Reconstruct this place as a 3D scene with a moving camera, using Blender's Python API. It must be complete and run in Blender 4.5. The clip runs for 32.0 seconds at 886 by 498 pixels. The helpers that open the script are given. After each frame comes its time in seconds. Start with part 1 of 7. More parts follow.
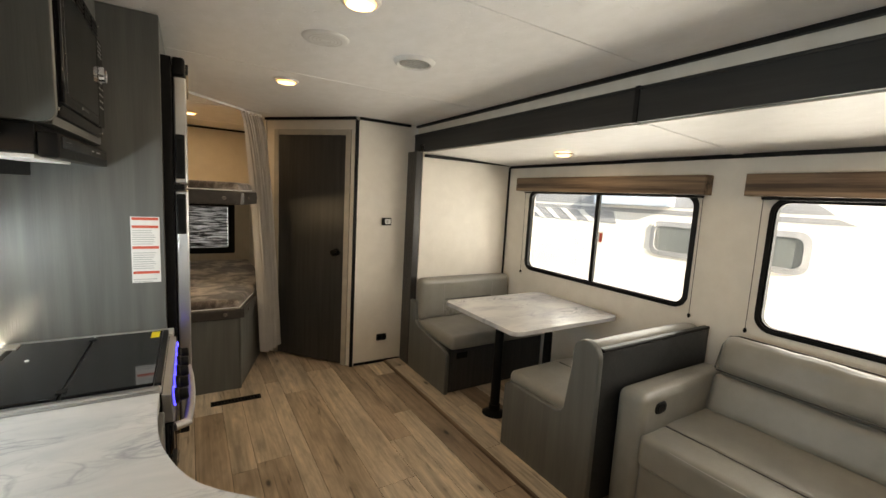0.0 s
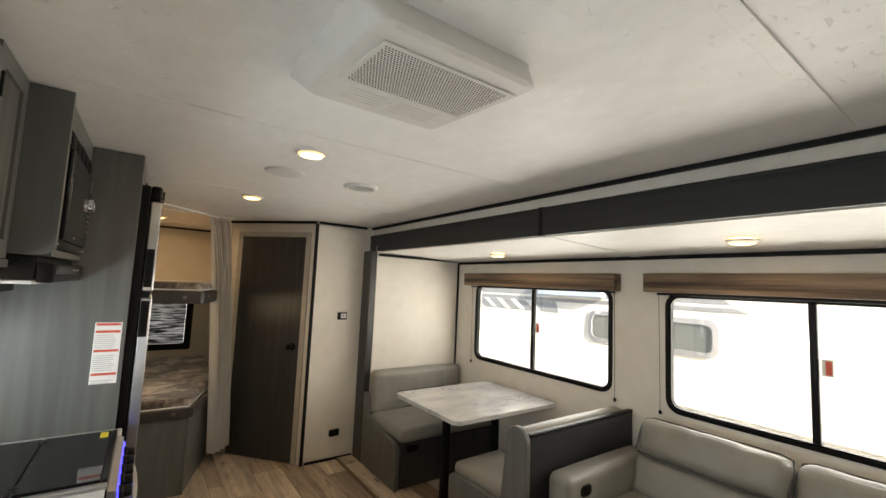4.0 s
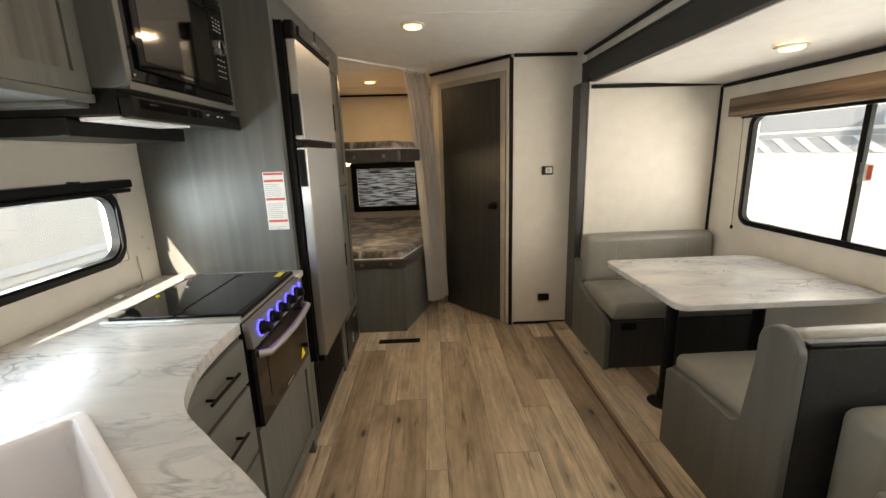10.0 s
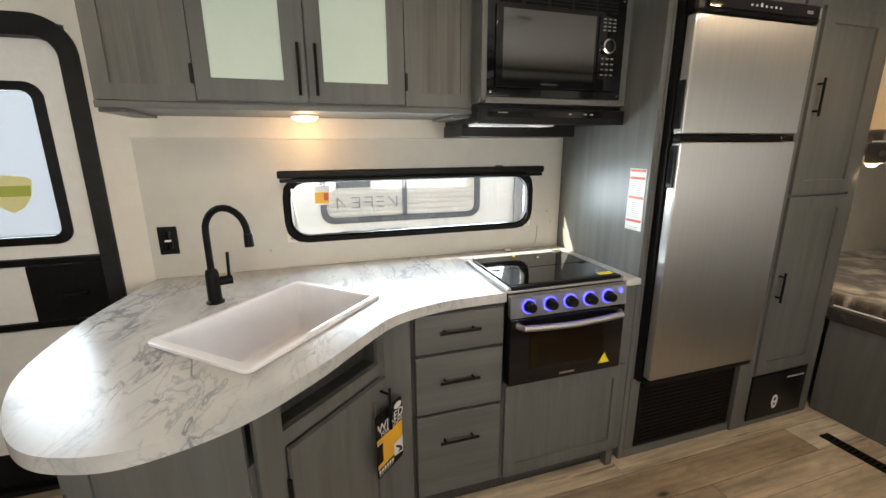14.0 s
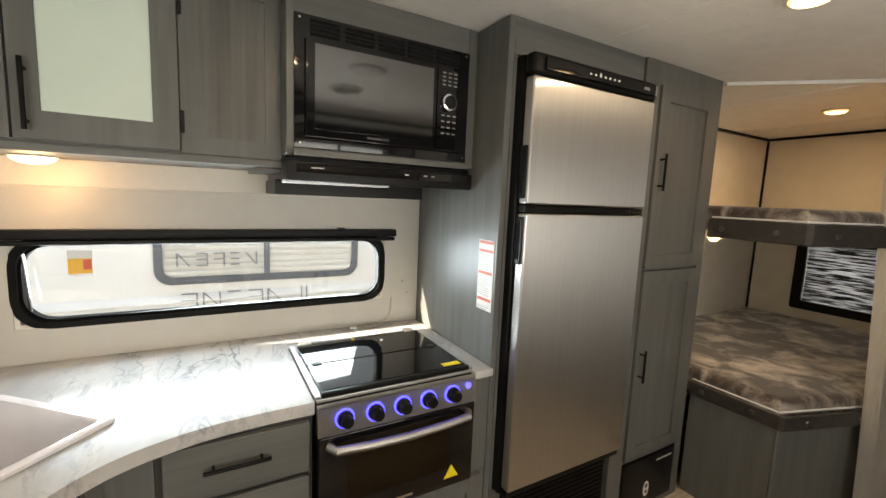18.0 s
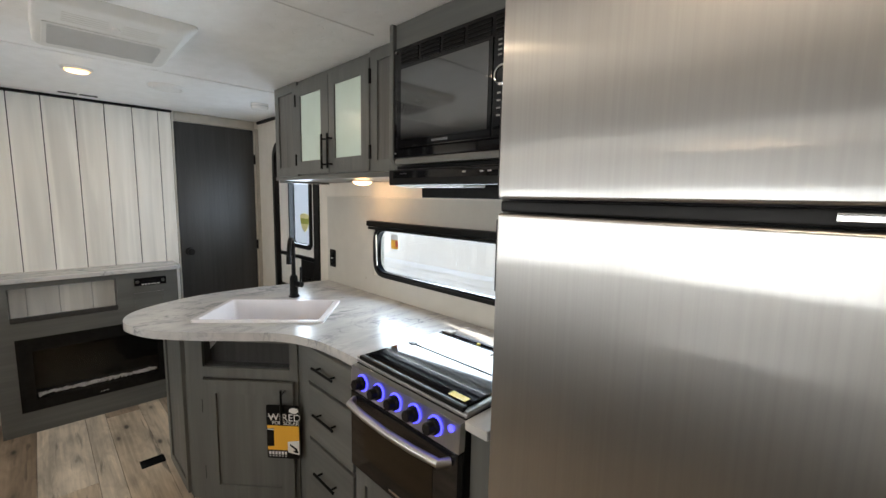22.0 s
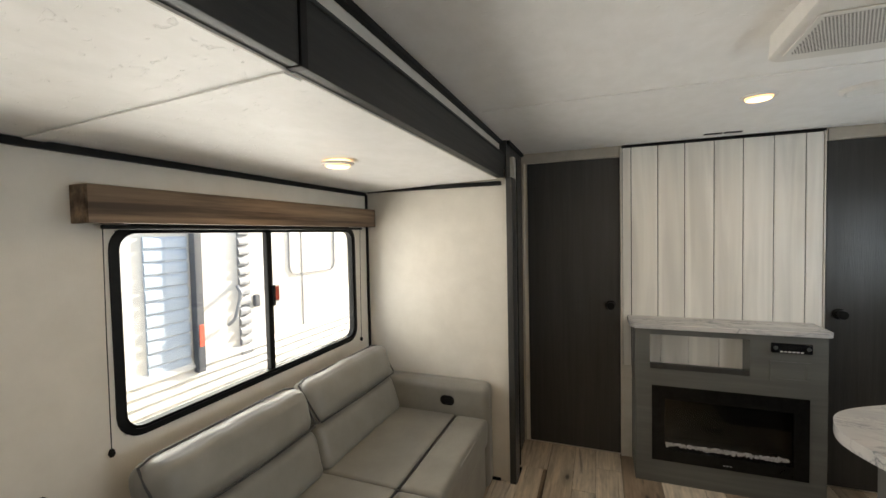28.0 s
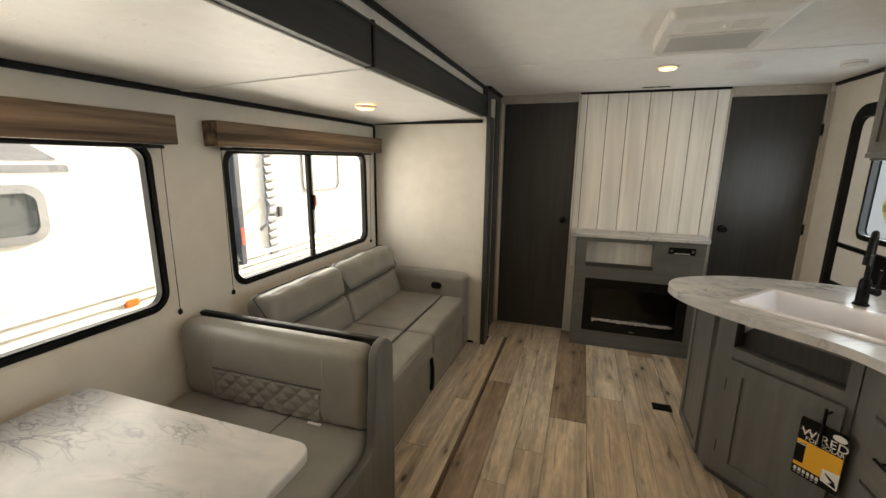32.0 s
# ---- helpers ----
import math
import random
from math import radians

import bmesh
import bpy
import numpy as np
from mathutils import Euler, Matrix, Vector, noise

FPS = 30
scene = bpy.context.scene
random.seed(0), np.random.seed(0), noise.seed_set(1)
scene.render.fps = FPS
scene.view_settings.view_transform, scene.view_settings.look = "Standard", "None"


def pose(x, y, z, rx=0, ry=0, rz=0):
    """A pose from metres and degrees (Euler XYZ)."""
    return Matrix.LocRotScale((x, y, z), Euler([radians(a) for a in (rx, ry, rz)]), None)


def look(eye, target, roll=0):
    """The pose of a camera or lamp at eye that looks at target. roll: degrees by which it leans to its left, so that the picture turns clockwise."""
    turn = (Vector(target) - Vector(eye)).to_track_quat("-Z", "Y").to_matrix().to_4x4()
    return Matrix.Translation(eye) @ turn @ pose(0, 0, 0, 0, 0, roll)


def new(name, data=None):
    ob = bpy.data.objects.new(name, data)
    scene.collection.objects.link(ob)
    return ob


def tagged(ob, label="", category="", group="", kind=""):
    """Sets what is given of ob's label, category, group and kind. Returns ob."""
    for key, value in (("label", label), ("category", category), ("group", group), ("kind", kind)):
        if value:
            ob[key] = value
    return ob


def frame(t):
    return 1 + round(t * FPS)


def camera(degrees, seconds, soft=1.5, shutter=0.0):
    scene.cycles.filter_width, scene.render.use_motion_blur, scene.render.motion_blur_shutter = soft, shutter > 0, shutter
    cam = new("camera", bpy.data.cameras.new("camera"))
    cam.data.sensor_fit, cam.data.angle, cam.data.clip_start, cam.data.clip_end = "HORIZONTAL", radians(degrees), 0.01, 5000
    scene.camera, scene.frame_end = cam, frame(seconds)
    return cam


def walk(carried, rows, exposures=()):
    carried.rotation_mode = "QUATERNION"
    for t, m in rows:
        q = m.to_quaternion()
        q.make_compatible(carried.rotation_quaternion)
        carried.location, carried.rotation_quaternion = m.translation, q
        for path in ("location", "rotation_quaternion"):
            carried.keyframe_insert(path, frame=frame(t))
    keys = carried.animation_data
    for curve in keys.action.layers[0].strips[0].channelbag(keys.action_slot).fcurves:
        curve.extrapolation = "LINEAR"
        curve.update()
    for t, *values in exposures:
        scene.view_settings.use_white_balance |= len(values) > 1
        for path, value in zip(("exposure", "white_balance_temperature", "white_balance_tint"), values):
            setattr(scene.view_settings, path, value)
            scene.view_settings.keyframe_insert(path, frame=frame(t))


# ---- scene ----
cam = camera(94.1, 32.0)
PATH = [
    (0, (0.002, 0.352, 1.472), (1.045, 2.041, 1.227), 3.2),
    (0.5, (0.034, 0.255, 1.484), (1.198, 1.876, 1.352), 3.9),
    (1, (0.05, 0.165, 1.501), (1.205, 1.797, 1.447), 4.1),
    (1.5, (0.01, 0.096, 1.54), (1.13, 1.753, 1.56), 4.0),
    (2, (-0.021, 0.066, 1.545), (1.061, 1.746, 1.622), 3.6),
    (2.5, (-0.023, 0.066, 1.539), (1.043, 1.755, 1.639), 3.3),
    (3, (-0.016, 0.068, 1.544), (1.047, 1.758, 1.674), 2.9),
    (3.5, (-0.024, 0.051, 1.548), (1.066, 1.72, 1.71), 2.6),
    (4, (-0.031, 0.022, 1.553), (1.122, 1.646, 1.732), 2.5),
    (4.5, (-0.028, -0.022, 1.55), (1.237, 1.517, 1.725), 2.4),
    (6.5, (0.005, 0.067, 1.535), (1.413, 1.486, 1.606), 2.6),
    (7, (-0.015, 0.145, 1.53), (1.339, 1.617, 1.569), 2.9),
    (7.5, (-0.018, 0.203, 1.521), (1.244, 1.755, 1.507), 3.7),
    (8, (-0.016, 0.238, 1.514), (1.116, 1.885, 1.427), 4.0),
    (8.5, (0.036, 0.272, 1.487), (0.963, 2.033, 1.29), 3.7),
    (9, (0.177, 0.296, 1.451), (0.811, 2.164, 1.122), 2.3),
    (9.5, (0.35, 0.33, 1.372), (0.637, 2.258, 0.926), -0.8),
    (10, (0.533, 0.435, 1.394), (0.583, 2.383, 0.944), -1.8),
    (10.5, (0.663, 0.471, 1.413), (0.525, 2.42, 0.988), -1.5),
    (11, (0.857, 0.485, 1.45), (0.484, 2.4, 1.01), -0.5),
    (11.5, (1.028, 0.487, 1.485), (0.358, 2.319, 1.042), 0.2),
    (12, (1.028, 0.62, 1.435), (0.044, 2.311, 1.019), 1.0),
    (12.5, (1.017, 0.828, 1.453), (-0.277, 2.302, 1.06), 1.6),
    (13, (1.024, 0.903, 1.442), (-0.548, 2.077, 1.055), 1.1),
    (13.5, (1.119, 0.952, 1.438), (-0.635, 1.825, 1.036), 0.8),
    (14, (1.234, 0.992, 1.43), (-0.616, 1.579, 0.949), -0.3),
    (14.5, (1.25, 0.948, 1.364), (-0.664, 1.229, 0.855), -0.7),
    (16.5, (1.23, 0.913, 1.514), (-0.74, 1.205, 1.332), 1.5),
    (17, (1.252, 1.001, 1.476), (-0.668, 1.533, 1.296), 1.9),
    (17.5, (1.188, 1.163, 1.451), (-0.65, 1.923, 1.24), 2.2),
    (18, (1.037, 1.414, 1.48), (-0.688, 2.396, 1.236), 2.4),
    (18.5, (1.016, 1.701, 1.441), (-0.603, 2.832, 1.121), 2.5),
    (19, (1.034, 2.089, 1.387), (-0.538, 3.254, 0.973), 2.3),
    (19.5, (0.989, 2.351, 1.355), (-0.635, 3.446, 0.95), 2.3),
    (20, (0.919, 2.592, 1.433), (-0.85, 3.476, 1.14), 2.5),
    (20.5, (0.897, 2.771, 1.468), (-1.044, 3.218, 1.284), 2.4),
    (21, (0.88, 2.918, 1.486), (-1.093, 2.664, 1.272), 1.3),
    (21.5, (0.809, 2.888, 1.461), (-0.944, 1.957, 1.21), 0.6),
    (22, (0.693, 2.858, 1.473), (-0.701, 1.446, 1.225), 1.1),
    (22.5, (0.671, 2.855, 1.486), (-0.351, 1.152, 1.254), 1.0),
    (23, (0.607, 2.912, 1.513), (-0.067, 1.037, 1.328), 1.0),
    (23.5, (0.574, 2.989, 1.54), (0.112, 1.048, 1.397), 1.1),
    (24, (0.651, 3.013, 1.564), (0.271, 1.053, 1.447), 1.3),
    (24.5, (0.793, 2.986, 1.543), (0.509, 1.009, 1.428), 1.3),
    (25, (0.876, 2.948, 1.541), (0.704, 0.959, 1.419), 1.0),
    (25.5, (0.914, 2.818, 1.525), (0.888, 0.822, 1.411), 0.6),
    (27.5, (1.087, 2.186, 1.521), (1.666, 0.273, 1.447), -1.5),
    (28, (1.132, 2.169, 1.52), (1.839, 0.299, 1.446), -1.2),
    (28.5, (1.123, 2.24, 1.523), (1.897, 0.401, 1.398), -0.6),
    (29, (1.055, 2.354, 1.493), (1.898, 0.554, 1.276), -0.2),
    (29.5, (1.005, 2.441, 1.48), (1.86, 0.657, 1.184), 0.1),
    (30, (0.976, 2.494, 1.49), (1.811, 0.718, 1.105), 0.4),
    (30.5, (0.995, 2.59, 1.494), (1.797, 0.805, 1.081), 0.4),
    (31, (0.972, 2.753, 1.512), (1.7, 0.942, 1.076), 0.7),
    (31.5, (0.952, 2.865, 1.518), (1.628, 1.032, 1.089), 0.5),
    (32, (0.918, 2.928, 1.521), (1.537, 1.073, 1.1), 0.6),
]
EXPOSURES = [(t, e, k, 10) for t, e, k in (
    (0.0, 2.06, 7900), (4.0, 2.06, 7550), (7.0, 2.03, 7250), (9.0, 2.13, 7850), (10.0, 2.22, 7700), (12.0, 2.30, 7600), (13.0, 2.36, 6950), (14.0, 2.35, 7250),
    (17.0, 2.22, 7900), (18.0, 2.33, 7500), (19.0, 2.75, 7250), (20.0, 2.52, 7050), (21.0, 2.3, 6850), (22.0, 2.08, 6750), (23.0, 1.93, 7150),
    (24.0, 1.97, 7100), (25.0, 2.04, 7050), (28.0, 1.92, 7350), (29.0, 1.93, 7250), (30.0, 1.95, 7400), (31.0, 1.88, 7700), (32.0, 1.82, 8000))]
walk(cam, [(t, look(eye, target, roll)) for t, eye, target, roll in PATH], EXPOSURES)


# ---- light ----
SUN_WAY = Vector((0.56, 2.5, -1.0)).normalized()
world = bpy.data.worlds.new("sky")
scene.world = world
world.use_nodes = True
wn = world.node_tree.nodes
sky = wn.new("ShaderNodeTexSky")
sky.sky_type, sky.sun_disc = "NISHITA", False
sky.sun_elevation = math.asin(-SUN_WAY.z)
sky.sun_rotation = math.atan2(-SUN_WAY.x, -SUN_WAY.y)
wn["Background"].inputs["Strength"].default_value = 0.15
world.node_tree.links.new(sky.outputs["Color"], wn["Background"].inputs["Color"])


def lamp(name, kind, m, energy, color, **more):
    data = bpy.data.lights.new(name, kind)
    data.energy, data.color = energy, color
    if kind == "AREA":
        data.shape, data.size, data.size_y = more.get("shape", "RECTANGLE"), more["size"], more["size_y"]
    elif kind == "SUN":
        data.angle = more["angle"]
    else:
        data.shadow_soft_size = more["radius"]
    ob = new(name, data)
    ob.matrix_world = m
    return ob


lamp("sun", "SUN", look((0, 0, 20), Vector((0, 0, 20)) + SUN_WAY), 5.0, (1.0, 0.95, 0.86), angle=radians(0.5))
DAY = (0.97, 0.985, 1.0)
lamp("daylight", "AREA", look((3.00, 2.41, 1.12), (0.2, 2.9, 1.45)), 6.3, DAY, size=1.60, size_y=0.90)
lamp("daylight", "AREA", look((3.00, 0.60, 1.12), (0.0, 0.75, 1.45)), 7.3, DAY, size=1.60, size_y=0.90)
lamp("daylight", "AREA", look((-0.80, 1.48, 1.16), (2, 1.9, 2.2)), 3.6, (0.70, 0.85, 1.0), size=1.10, size_y=0.24)
lamp("daylight", "AREA", look((0.02, 5.56, 1.02), (0.02, 3, 0.9)), 1.8, DAY, size=0.66, size_y=0.45)
lamp("daylight", "AREA", look((-0.735, -0.093, 1.368), (2, -0.093, 1.368)), 1.5, (0.66, 0.82, 1.0), size=0.31, size_y=0.52)

# ---- materials ----
MATS = {}


def material(name, base, dark=None, scale=(4, 4, 4), detail=6.0, lo=0.35, hi=0.65, rough=0.5, rough_var=0.08, metal=0.0,
             bump=0.0, bump_scale=200.0, bump_stretch=(1, 1, 1), coat=0.0, emit=None, strength=0.0, alpha=None, trans=0.0, sheen=0.0, spec=None):
    m = bpy.data.materials.new(name)
    m.use_nodes = True
    n, l = m.node_tree.nodes, m.node_tree.links
    p = n["Principled BSDF"]
    p.inputs["Base Color"].default_value = (*base, 1)
    p.inputs["Roughness"].default_value = rough
    p.inputs["Metallic"].default_value = metal
    p.inputs["Coat Weight"].default_value = coat
    p.inputs["Transmission Weight"].default_value = trans
    p.inputs["Sheen Weight"].default_value = sheen
    if spec is not None:
        p.inputs["Specular IOR Level"].default_value = spec
    co = n.new("ShaderNodeTexCoord")
    if emit:
        p.inputs["Emission Color"].default_value = (*emit, 1)
        p.inputs["Emission Strength"].default_value = strength
    if dark:
        mp = n.new("ShaderNodeMapping")
        mp.inputs["Scale"].default_value = scale
        nz = n.new("ShaderNodeTexNoise")
        nz.inputs["Scale"].default_value, nz.inputs["Detail"].default_value, nz.inputs["Roughness"].default_value = 1.0, detail, 0.6
        rp = n.new("ShaderNodeValToRGB")
        rp.color_ramp.elements[0].position, rp.color_ramp.elements[1].position = lo, hi
        rp.color_ramp.elements[0].color, rp.color_ramp.elements[1].color = (*dark, 1), (*base, 1)
        l.new(co.outputs["Object"], mp.inputs["Vector"])
        l.new(mp.outputs["Vector"], nz.inputs["Vector"])
        l.new(nz.outputs["Fac"], rp.inputs["Fac"])
        l.new(rp.outputs["Color"], p.inputs["Base Color"])
        mr = n.new("ShaderNodeMapRange")
        mr.inputs["To Min"].default_value, mr.inputs["To Max"].default_value = rough + rough_var, max(0.02, rough - rough_var)
        l.new(nz.outputs["Fac"], mr.inputs["Value"])
        l.new(mr.outputs["Result"], p.inputs["Roughness"])
    if bump:
        m2 = n.new("ShaderNodeMapping")
        m2.inputs["Scale"].default_value = bump_stretch
        n2 = n.new("ShaderNodeTexNoise")
        n2.inputs["Scale"].default_value, n2.inputs["Detail"].default_value = bump_scale, 4.0
        b = n.new("ShaderNodeBump")
        b.inputs["Strength"].default_value, b.inputs["Distance"].default_value = bump, 0.002
        l.new(co.outputs["Object"], m2.inputs["Vector"])
        l.new(m2.outputs["Vector"], n2.inputs["Vector"])
        l.new(n2.outputs["Fac"], b.inputs["Height"])
        l.new(b.outputs["Normal"], p.inputs["Normal"])
    MATS[name] = m
    return m


def grain(name, light, dark, axis, rough=0.45, fine=60.0, lo=0.3, hi=0.7, bump=0.25):
    """Wood grain that runs along one axis."""
    long, cross = fine * 0.035, fine
    s = tuple(long if a == axis else cross for a in "xyz")
    st = tuple(0.05 if a == axis else 1.0 for a in "xyz")
    m = material(name, light, dark, scale=s, detail=8.0, lo=lo, hi=hi, rough=rough, bump=bump, bump_scale=240.0, bump_stretch=st, spec=0.3)
    # broad cathedral bands over the fine grain
    n, l = m.node_tree.nodes, m.node_tree.links
    co = n.new("ShaderNodeTexCoord")
    mp = n.new("ShaderNodeMapping")
    mp.inputs["Scale"].default_value = tuple(0.5 if a == axis else 7.0 for a in "xyz")
    w = n.new("ShaderNodeTexNoise")
    w.inputs["Scale"].default_value, w.inputs["Detail"].default_value, w.inputs["Distortion"].default_value = 1.6, 3.0, 1.2
    mr = n.new("ShaderNodeMapRange")
    mr.inputs["From Min"].default_value, mr.inputs["From Max"].default_value = 0.3, 0.7
    mr.inputs["To Min"].default_value, mr.inputs["To Max"].default_value = 0.86, 1.10
    mx = n.new("ShaderNodeMix")
    mx.data_type, mx.blend_type = "RGBA", "MULTIPLY"
    mx.inputs["Factor"].default_value = 1.0
    p = n["Principled BSDF"]
    src = p.inputs["Base Color"].links[0].from_socket
    l.new(co.outputs["Object"], mp.inputs["Vector"])
    l.new(mp.outputs["Vector"], w.inputs["Vector"])
    l.new(w.outputs["Fac"], mr.inputs["Value"])
    l.new(src, mx.inputs["A"])
    l.new(mr.outputs["Result"], mx.inputs["B"])
    l.new(mx.outputs["Result"], p.inputs["Base Color"])
    return m


WALL = material("linen wallboard", (0.74, 0.70, 0.63), (0.69, 0.65, 0.58), (9, 9, 9), rough=0.42, bump=0.12, bump_scale=350, bump_stretch=(1, 1, 0.15))
CEIL = material("textured ceiling board", (0.90, 0.89, 0.87), (0.85, 0.84, 0.815), (14, 9, 14), rough=0.5, bump=0.75, bump_scale=12)
ct, cl = CEIL.node_tree.nodes, CEIL.node_tree.links
dent = ct.new("ShaderNodeTexNoise")
dent.inputs["Scale"].default_value, dent.inputs["Detail"].default_value, dent.inputs["Distortion"].default_value = 52.0, 3.0, 0.6
dent_map = ct.new("ShaderNodeMapping")
dent_map.inputs["Scale"].default_value = (0.55, 1.0, 1.0)
dent_co = ct.new("ShaderNodeTexCoord")
dent_ramp = ct.new("ShaderNodeValToRGB")
dent_ramp.color_ramp.elements[0].position, dent_ramp.color_ramp.elements[1].position = 0.63, 0.70
dent_bump = ct.new("ShaderNodeBump")
dent_bump.invert = True
dent_bump.inputs["Strength"].default_value, dent_bump.inputs["Distance"].default_value = 0.75, 0.0022
cl.new(dent_co.outputs["Object"], dent_map.inputs["Vector"])
cl.new(dent_map.outputs["Vector"], dent.inputs["Vector"])
cl.new(dent.outputs["Fac"], dent_ramp.inputs["Fac"])
cl.new(dent_ramp.outputs["Color"], dent_bump.inputs["Height"])
cl.new(next(k for k in ct if k.type == "BUMP" and k != dent_bump).outputs["Normal"], dent_bump.inputs["Normal"])
cl.new(dent_bump.outputs["Normal"], ct["Principled BSDF"].inputs["Normal"])
SPLASH = material("grey backsplash laminate", (0.56, 0.54, 0.49), (0.535, 0.515, 0.468), (12, 12, 12), rough=0.38, bump=0.05)
CAB = grain("grey stained cabinet wood", (0.130, 0.132, 0.124), (0.112, 0.115, 0.108), "z", rough=0.36)
CAB_Y = grain("grey stained cabinet wood along", (0.130, 0.132, 0.124), (0.108, 0.111, 0.105), "y", rough=0.36)
CAB_X = grain("grey stained cabinet wood across", (0.130, 0.132, 0.124), (0.108, 0.111, 0.105), "x", rough=0.36)
for k in (CAB, CAB_X, CAB_Y):
    k.node_tree.nodes["Principled BSDF"].inputs["Specular IOR Level"].default_value = 0.32


def cathedral(name, light, dark, across):
    """Stained veneer with long arched grain, running up the board."""
    m = grain(name, light, dark, "z", rough=0.34)
    n, l = m.node_tree.nodes, m.node_tree.links
    p = n["Principled BSDF"]
    p.inputs["Specular IOR Level"].default_value = 0.4
    co, mp, w = n.new("ShaderNodeTexCoord"), n.new("ShaderNodeMapping"), n.new("ShaderNodeTexWave")
    mp.inputs["Scale"].default_value = tuple(0.9 if a == "z" else 5.0 for a in "xyz")
    w.bands_direction = across
    w.inputs["Scale"].default_value, w.inputs["Distortion"].default_value = 0.9, 14.0
    w.inputs["Detail"].default_value, w.inputs["Detail Scale"].default_value = 3.0, 0.7
    mr, mx = n.new("ShaderNodeMapRange"), n.new("ShaderNodeMix")
    mr.inputs["To Min"].default_value, mr.inputs["To Max"].default_value = 0.91, 1.03
    mx.data_type, mx.blend_type = "RGBA", "MULTIPLY"
    mx.inputs["Factor"].default_value = 1.0
    src = p.inputs["Base Color"].links[0].from_socket
    l.new(co.outputs["Object"], mp.inputs["Vector"])
    l.new(mp.outputs["Vector"], w.inputs["Vector"])
    l.new(w.outputs["Fac"], mr.inputs["Value"])
    l.new(src, mx.inputs["A"])
    l.new(mr.outputs["Result"], mx.inputs["B"])
    l.new(mx.outputs["Result"], p.inputs["Base Color"])
    return m


CAB_C = cathedral("cathedral grained cabinet veneer", (0.140, 0.143, 0.135), (0.118, 0.121, 0.115), "X")
CAB_D = grain("dark veined cabinet veneer", (0.160, 0.156, 0.143), (0.070, 0.068, 0.063), "z", rough=0.42, fine=26)
DOOR = grain("charcoal door veneer", (0.050, 0.049, 0.048), (0.028, 0.028, 0.027), "z", rough=0.33, fine=40, bump=0.8)
DOOR.node_tree.nodes["Principled BSDF"].inputs["Specular IOR Level"].default_value = 0.5
FASCIA = grain("dark slide fascia wood", (0.032, 0.033, 0.033), (0.024, 0.025, 0.026), "y", rough=0.42)
FASCIA.node_tree.nodes["Principled BSDF"].inputs["Specular IOR Level"].default_value = 0.22
BROWN = grain("brown valance wood", (0.270, 0.185, 0.120), (0.060, 0.038, 0.024), "y", rough=0.5, fine=24, lo=0.38, hi=0.64)
SHIP = grain("whitewashed shiplap", (0.82, 0.80, 0.75), (0.74, 0.71, 0.65), "z", rough=0.5, fine=11, lo=0.25, hi=0.6)
TRIM_D = material("dark plastic trim", (0.012, 0.0117, 0.0117), (0.008, 0.008, 0.008), (20, 20, 20), rough=0.45, spec=0.16)
TRIM_L = material("pale vinyl trim", (0.66, 0.63, 0.57), (0.60, 0.57, 0.51), (12, 12, 12), rough=0.4)
TAUPE = material("taupe door casing", (0.47, 0.43, 0.37), (0.40, 0.37, 0.32), (12, 12, 12), rough=0.4)
BLACK = material("matt black metal", (0.005, 0.005, 0.005), (0.007, 0.007, 0.007), (40, 40, 40), rough=0.38, spec=0.13)
RUBBER = material("black window rubber", (0.006, 0.006, 0.006), (0.009, 0.009, 0.009), (30, 30, 30), rough=0.5, spec=0.16)
GLOSS = material("glossy black glass", (0.005, 0.005, 0.006), rough=0.05, coat=0.1, spec=0.4)
PLASTIC = material("black moulded plastic", (0.006, 0.006, 0.0062), (0.009, 0.009, 0.009), (60, 60, 60), rough=0.33, spec=0.15)
STEEL = material("brushed stainless steel", (0.57, 0.565, 0.555), (0.535, 0.53, 0.52), (3, 120, 1.2), rough=0.46, rough_var=0.03, metal=1.0)
STEEL.node_tree.nodes["Principled BSDF"].inputs["Anisotropic"].default_value = 0.76
# a clearer second lobe over the brushed one
sn, sl = STEEL.node_tree.nodes, STEEL.node_tree.links
clear, both = sn.new("ShaderNodeBsdfGlossy"), sn.new("ShaderNodeMixShader")
clear.inputs["Color"].default_value, clear.inputs["Roughness"].default_value = (0.50, 0.497, 0.485, 1), 0.14
clear.inputs["Anisotropy"].default_value = 0.75
clear.inputs["Rotation"].default_value = 0.25
brush = sn.new("ShaderNodeCombineXYZ")
brush.inputs[0].default_value, brush.inputs[1].default_value = 0.06, 1.0
sl.new(brush.outputs[0], clear.inputs["Tangent"])
sl.new(brush.outputs[0], sn["Principled BSDF"].inputs["Tangent"])
both.inputs["Fac"].default_value = 0.30
sl.new(sn["Principled BSDF"].outputs["BSDF"], both.inputs[1])
sl.new(clear.outputs["BSDF"], both.inputs[2])
sl.new(both.outputs["Shader"], sn["Material Output"].inputs["Surface"])
CHROME = material("polished chrome", (0.75, 0.75, 0.76), rough=0.12, metal=1.0)
WHITE_P = material("white plastic", (0.80, 0.79, 0.76), (0.76, 0.75, 0.72), (30, 30, 30), rough=0.4)
SINK_M = material("white sink composite", (0.80, 0.785, 0.81), (0.76, 0.745, 0.77), (9, 9, 9), rough=0.16)
VINYL = material("grey upholstery vinyl", (0.255, 0.243, 0.215), (0.218, 0.208, 0.185), (7, 7, 7), rough=0.35, bump=0.20, bump_scale=420)
THREAD = material("pale seam thread", (0.34, 0.33, 0.30), rough=0.6)
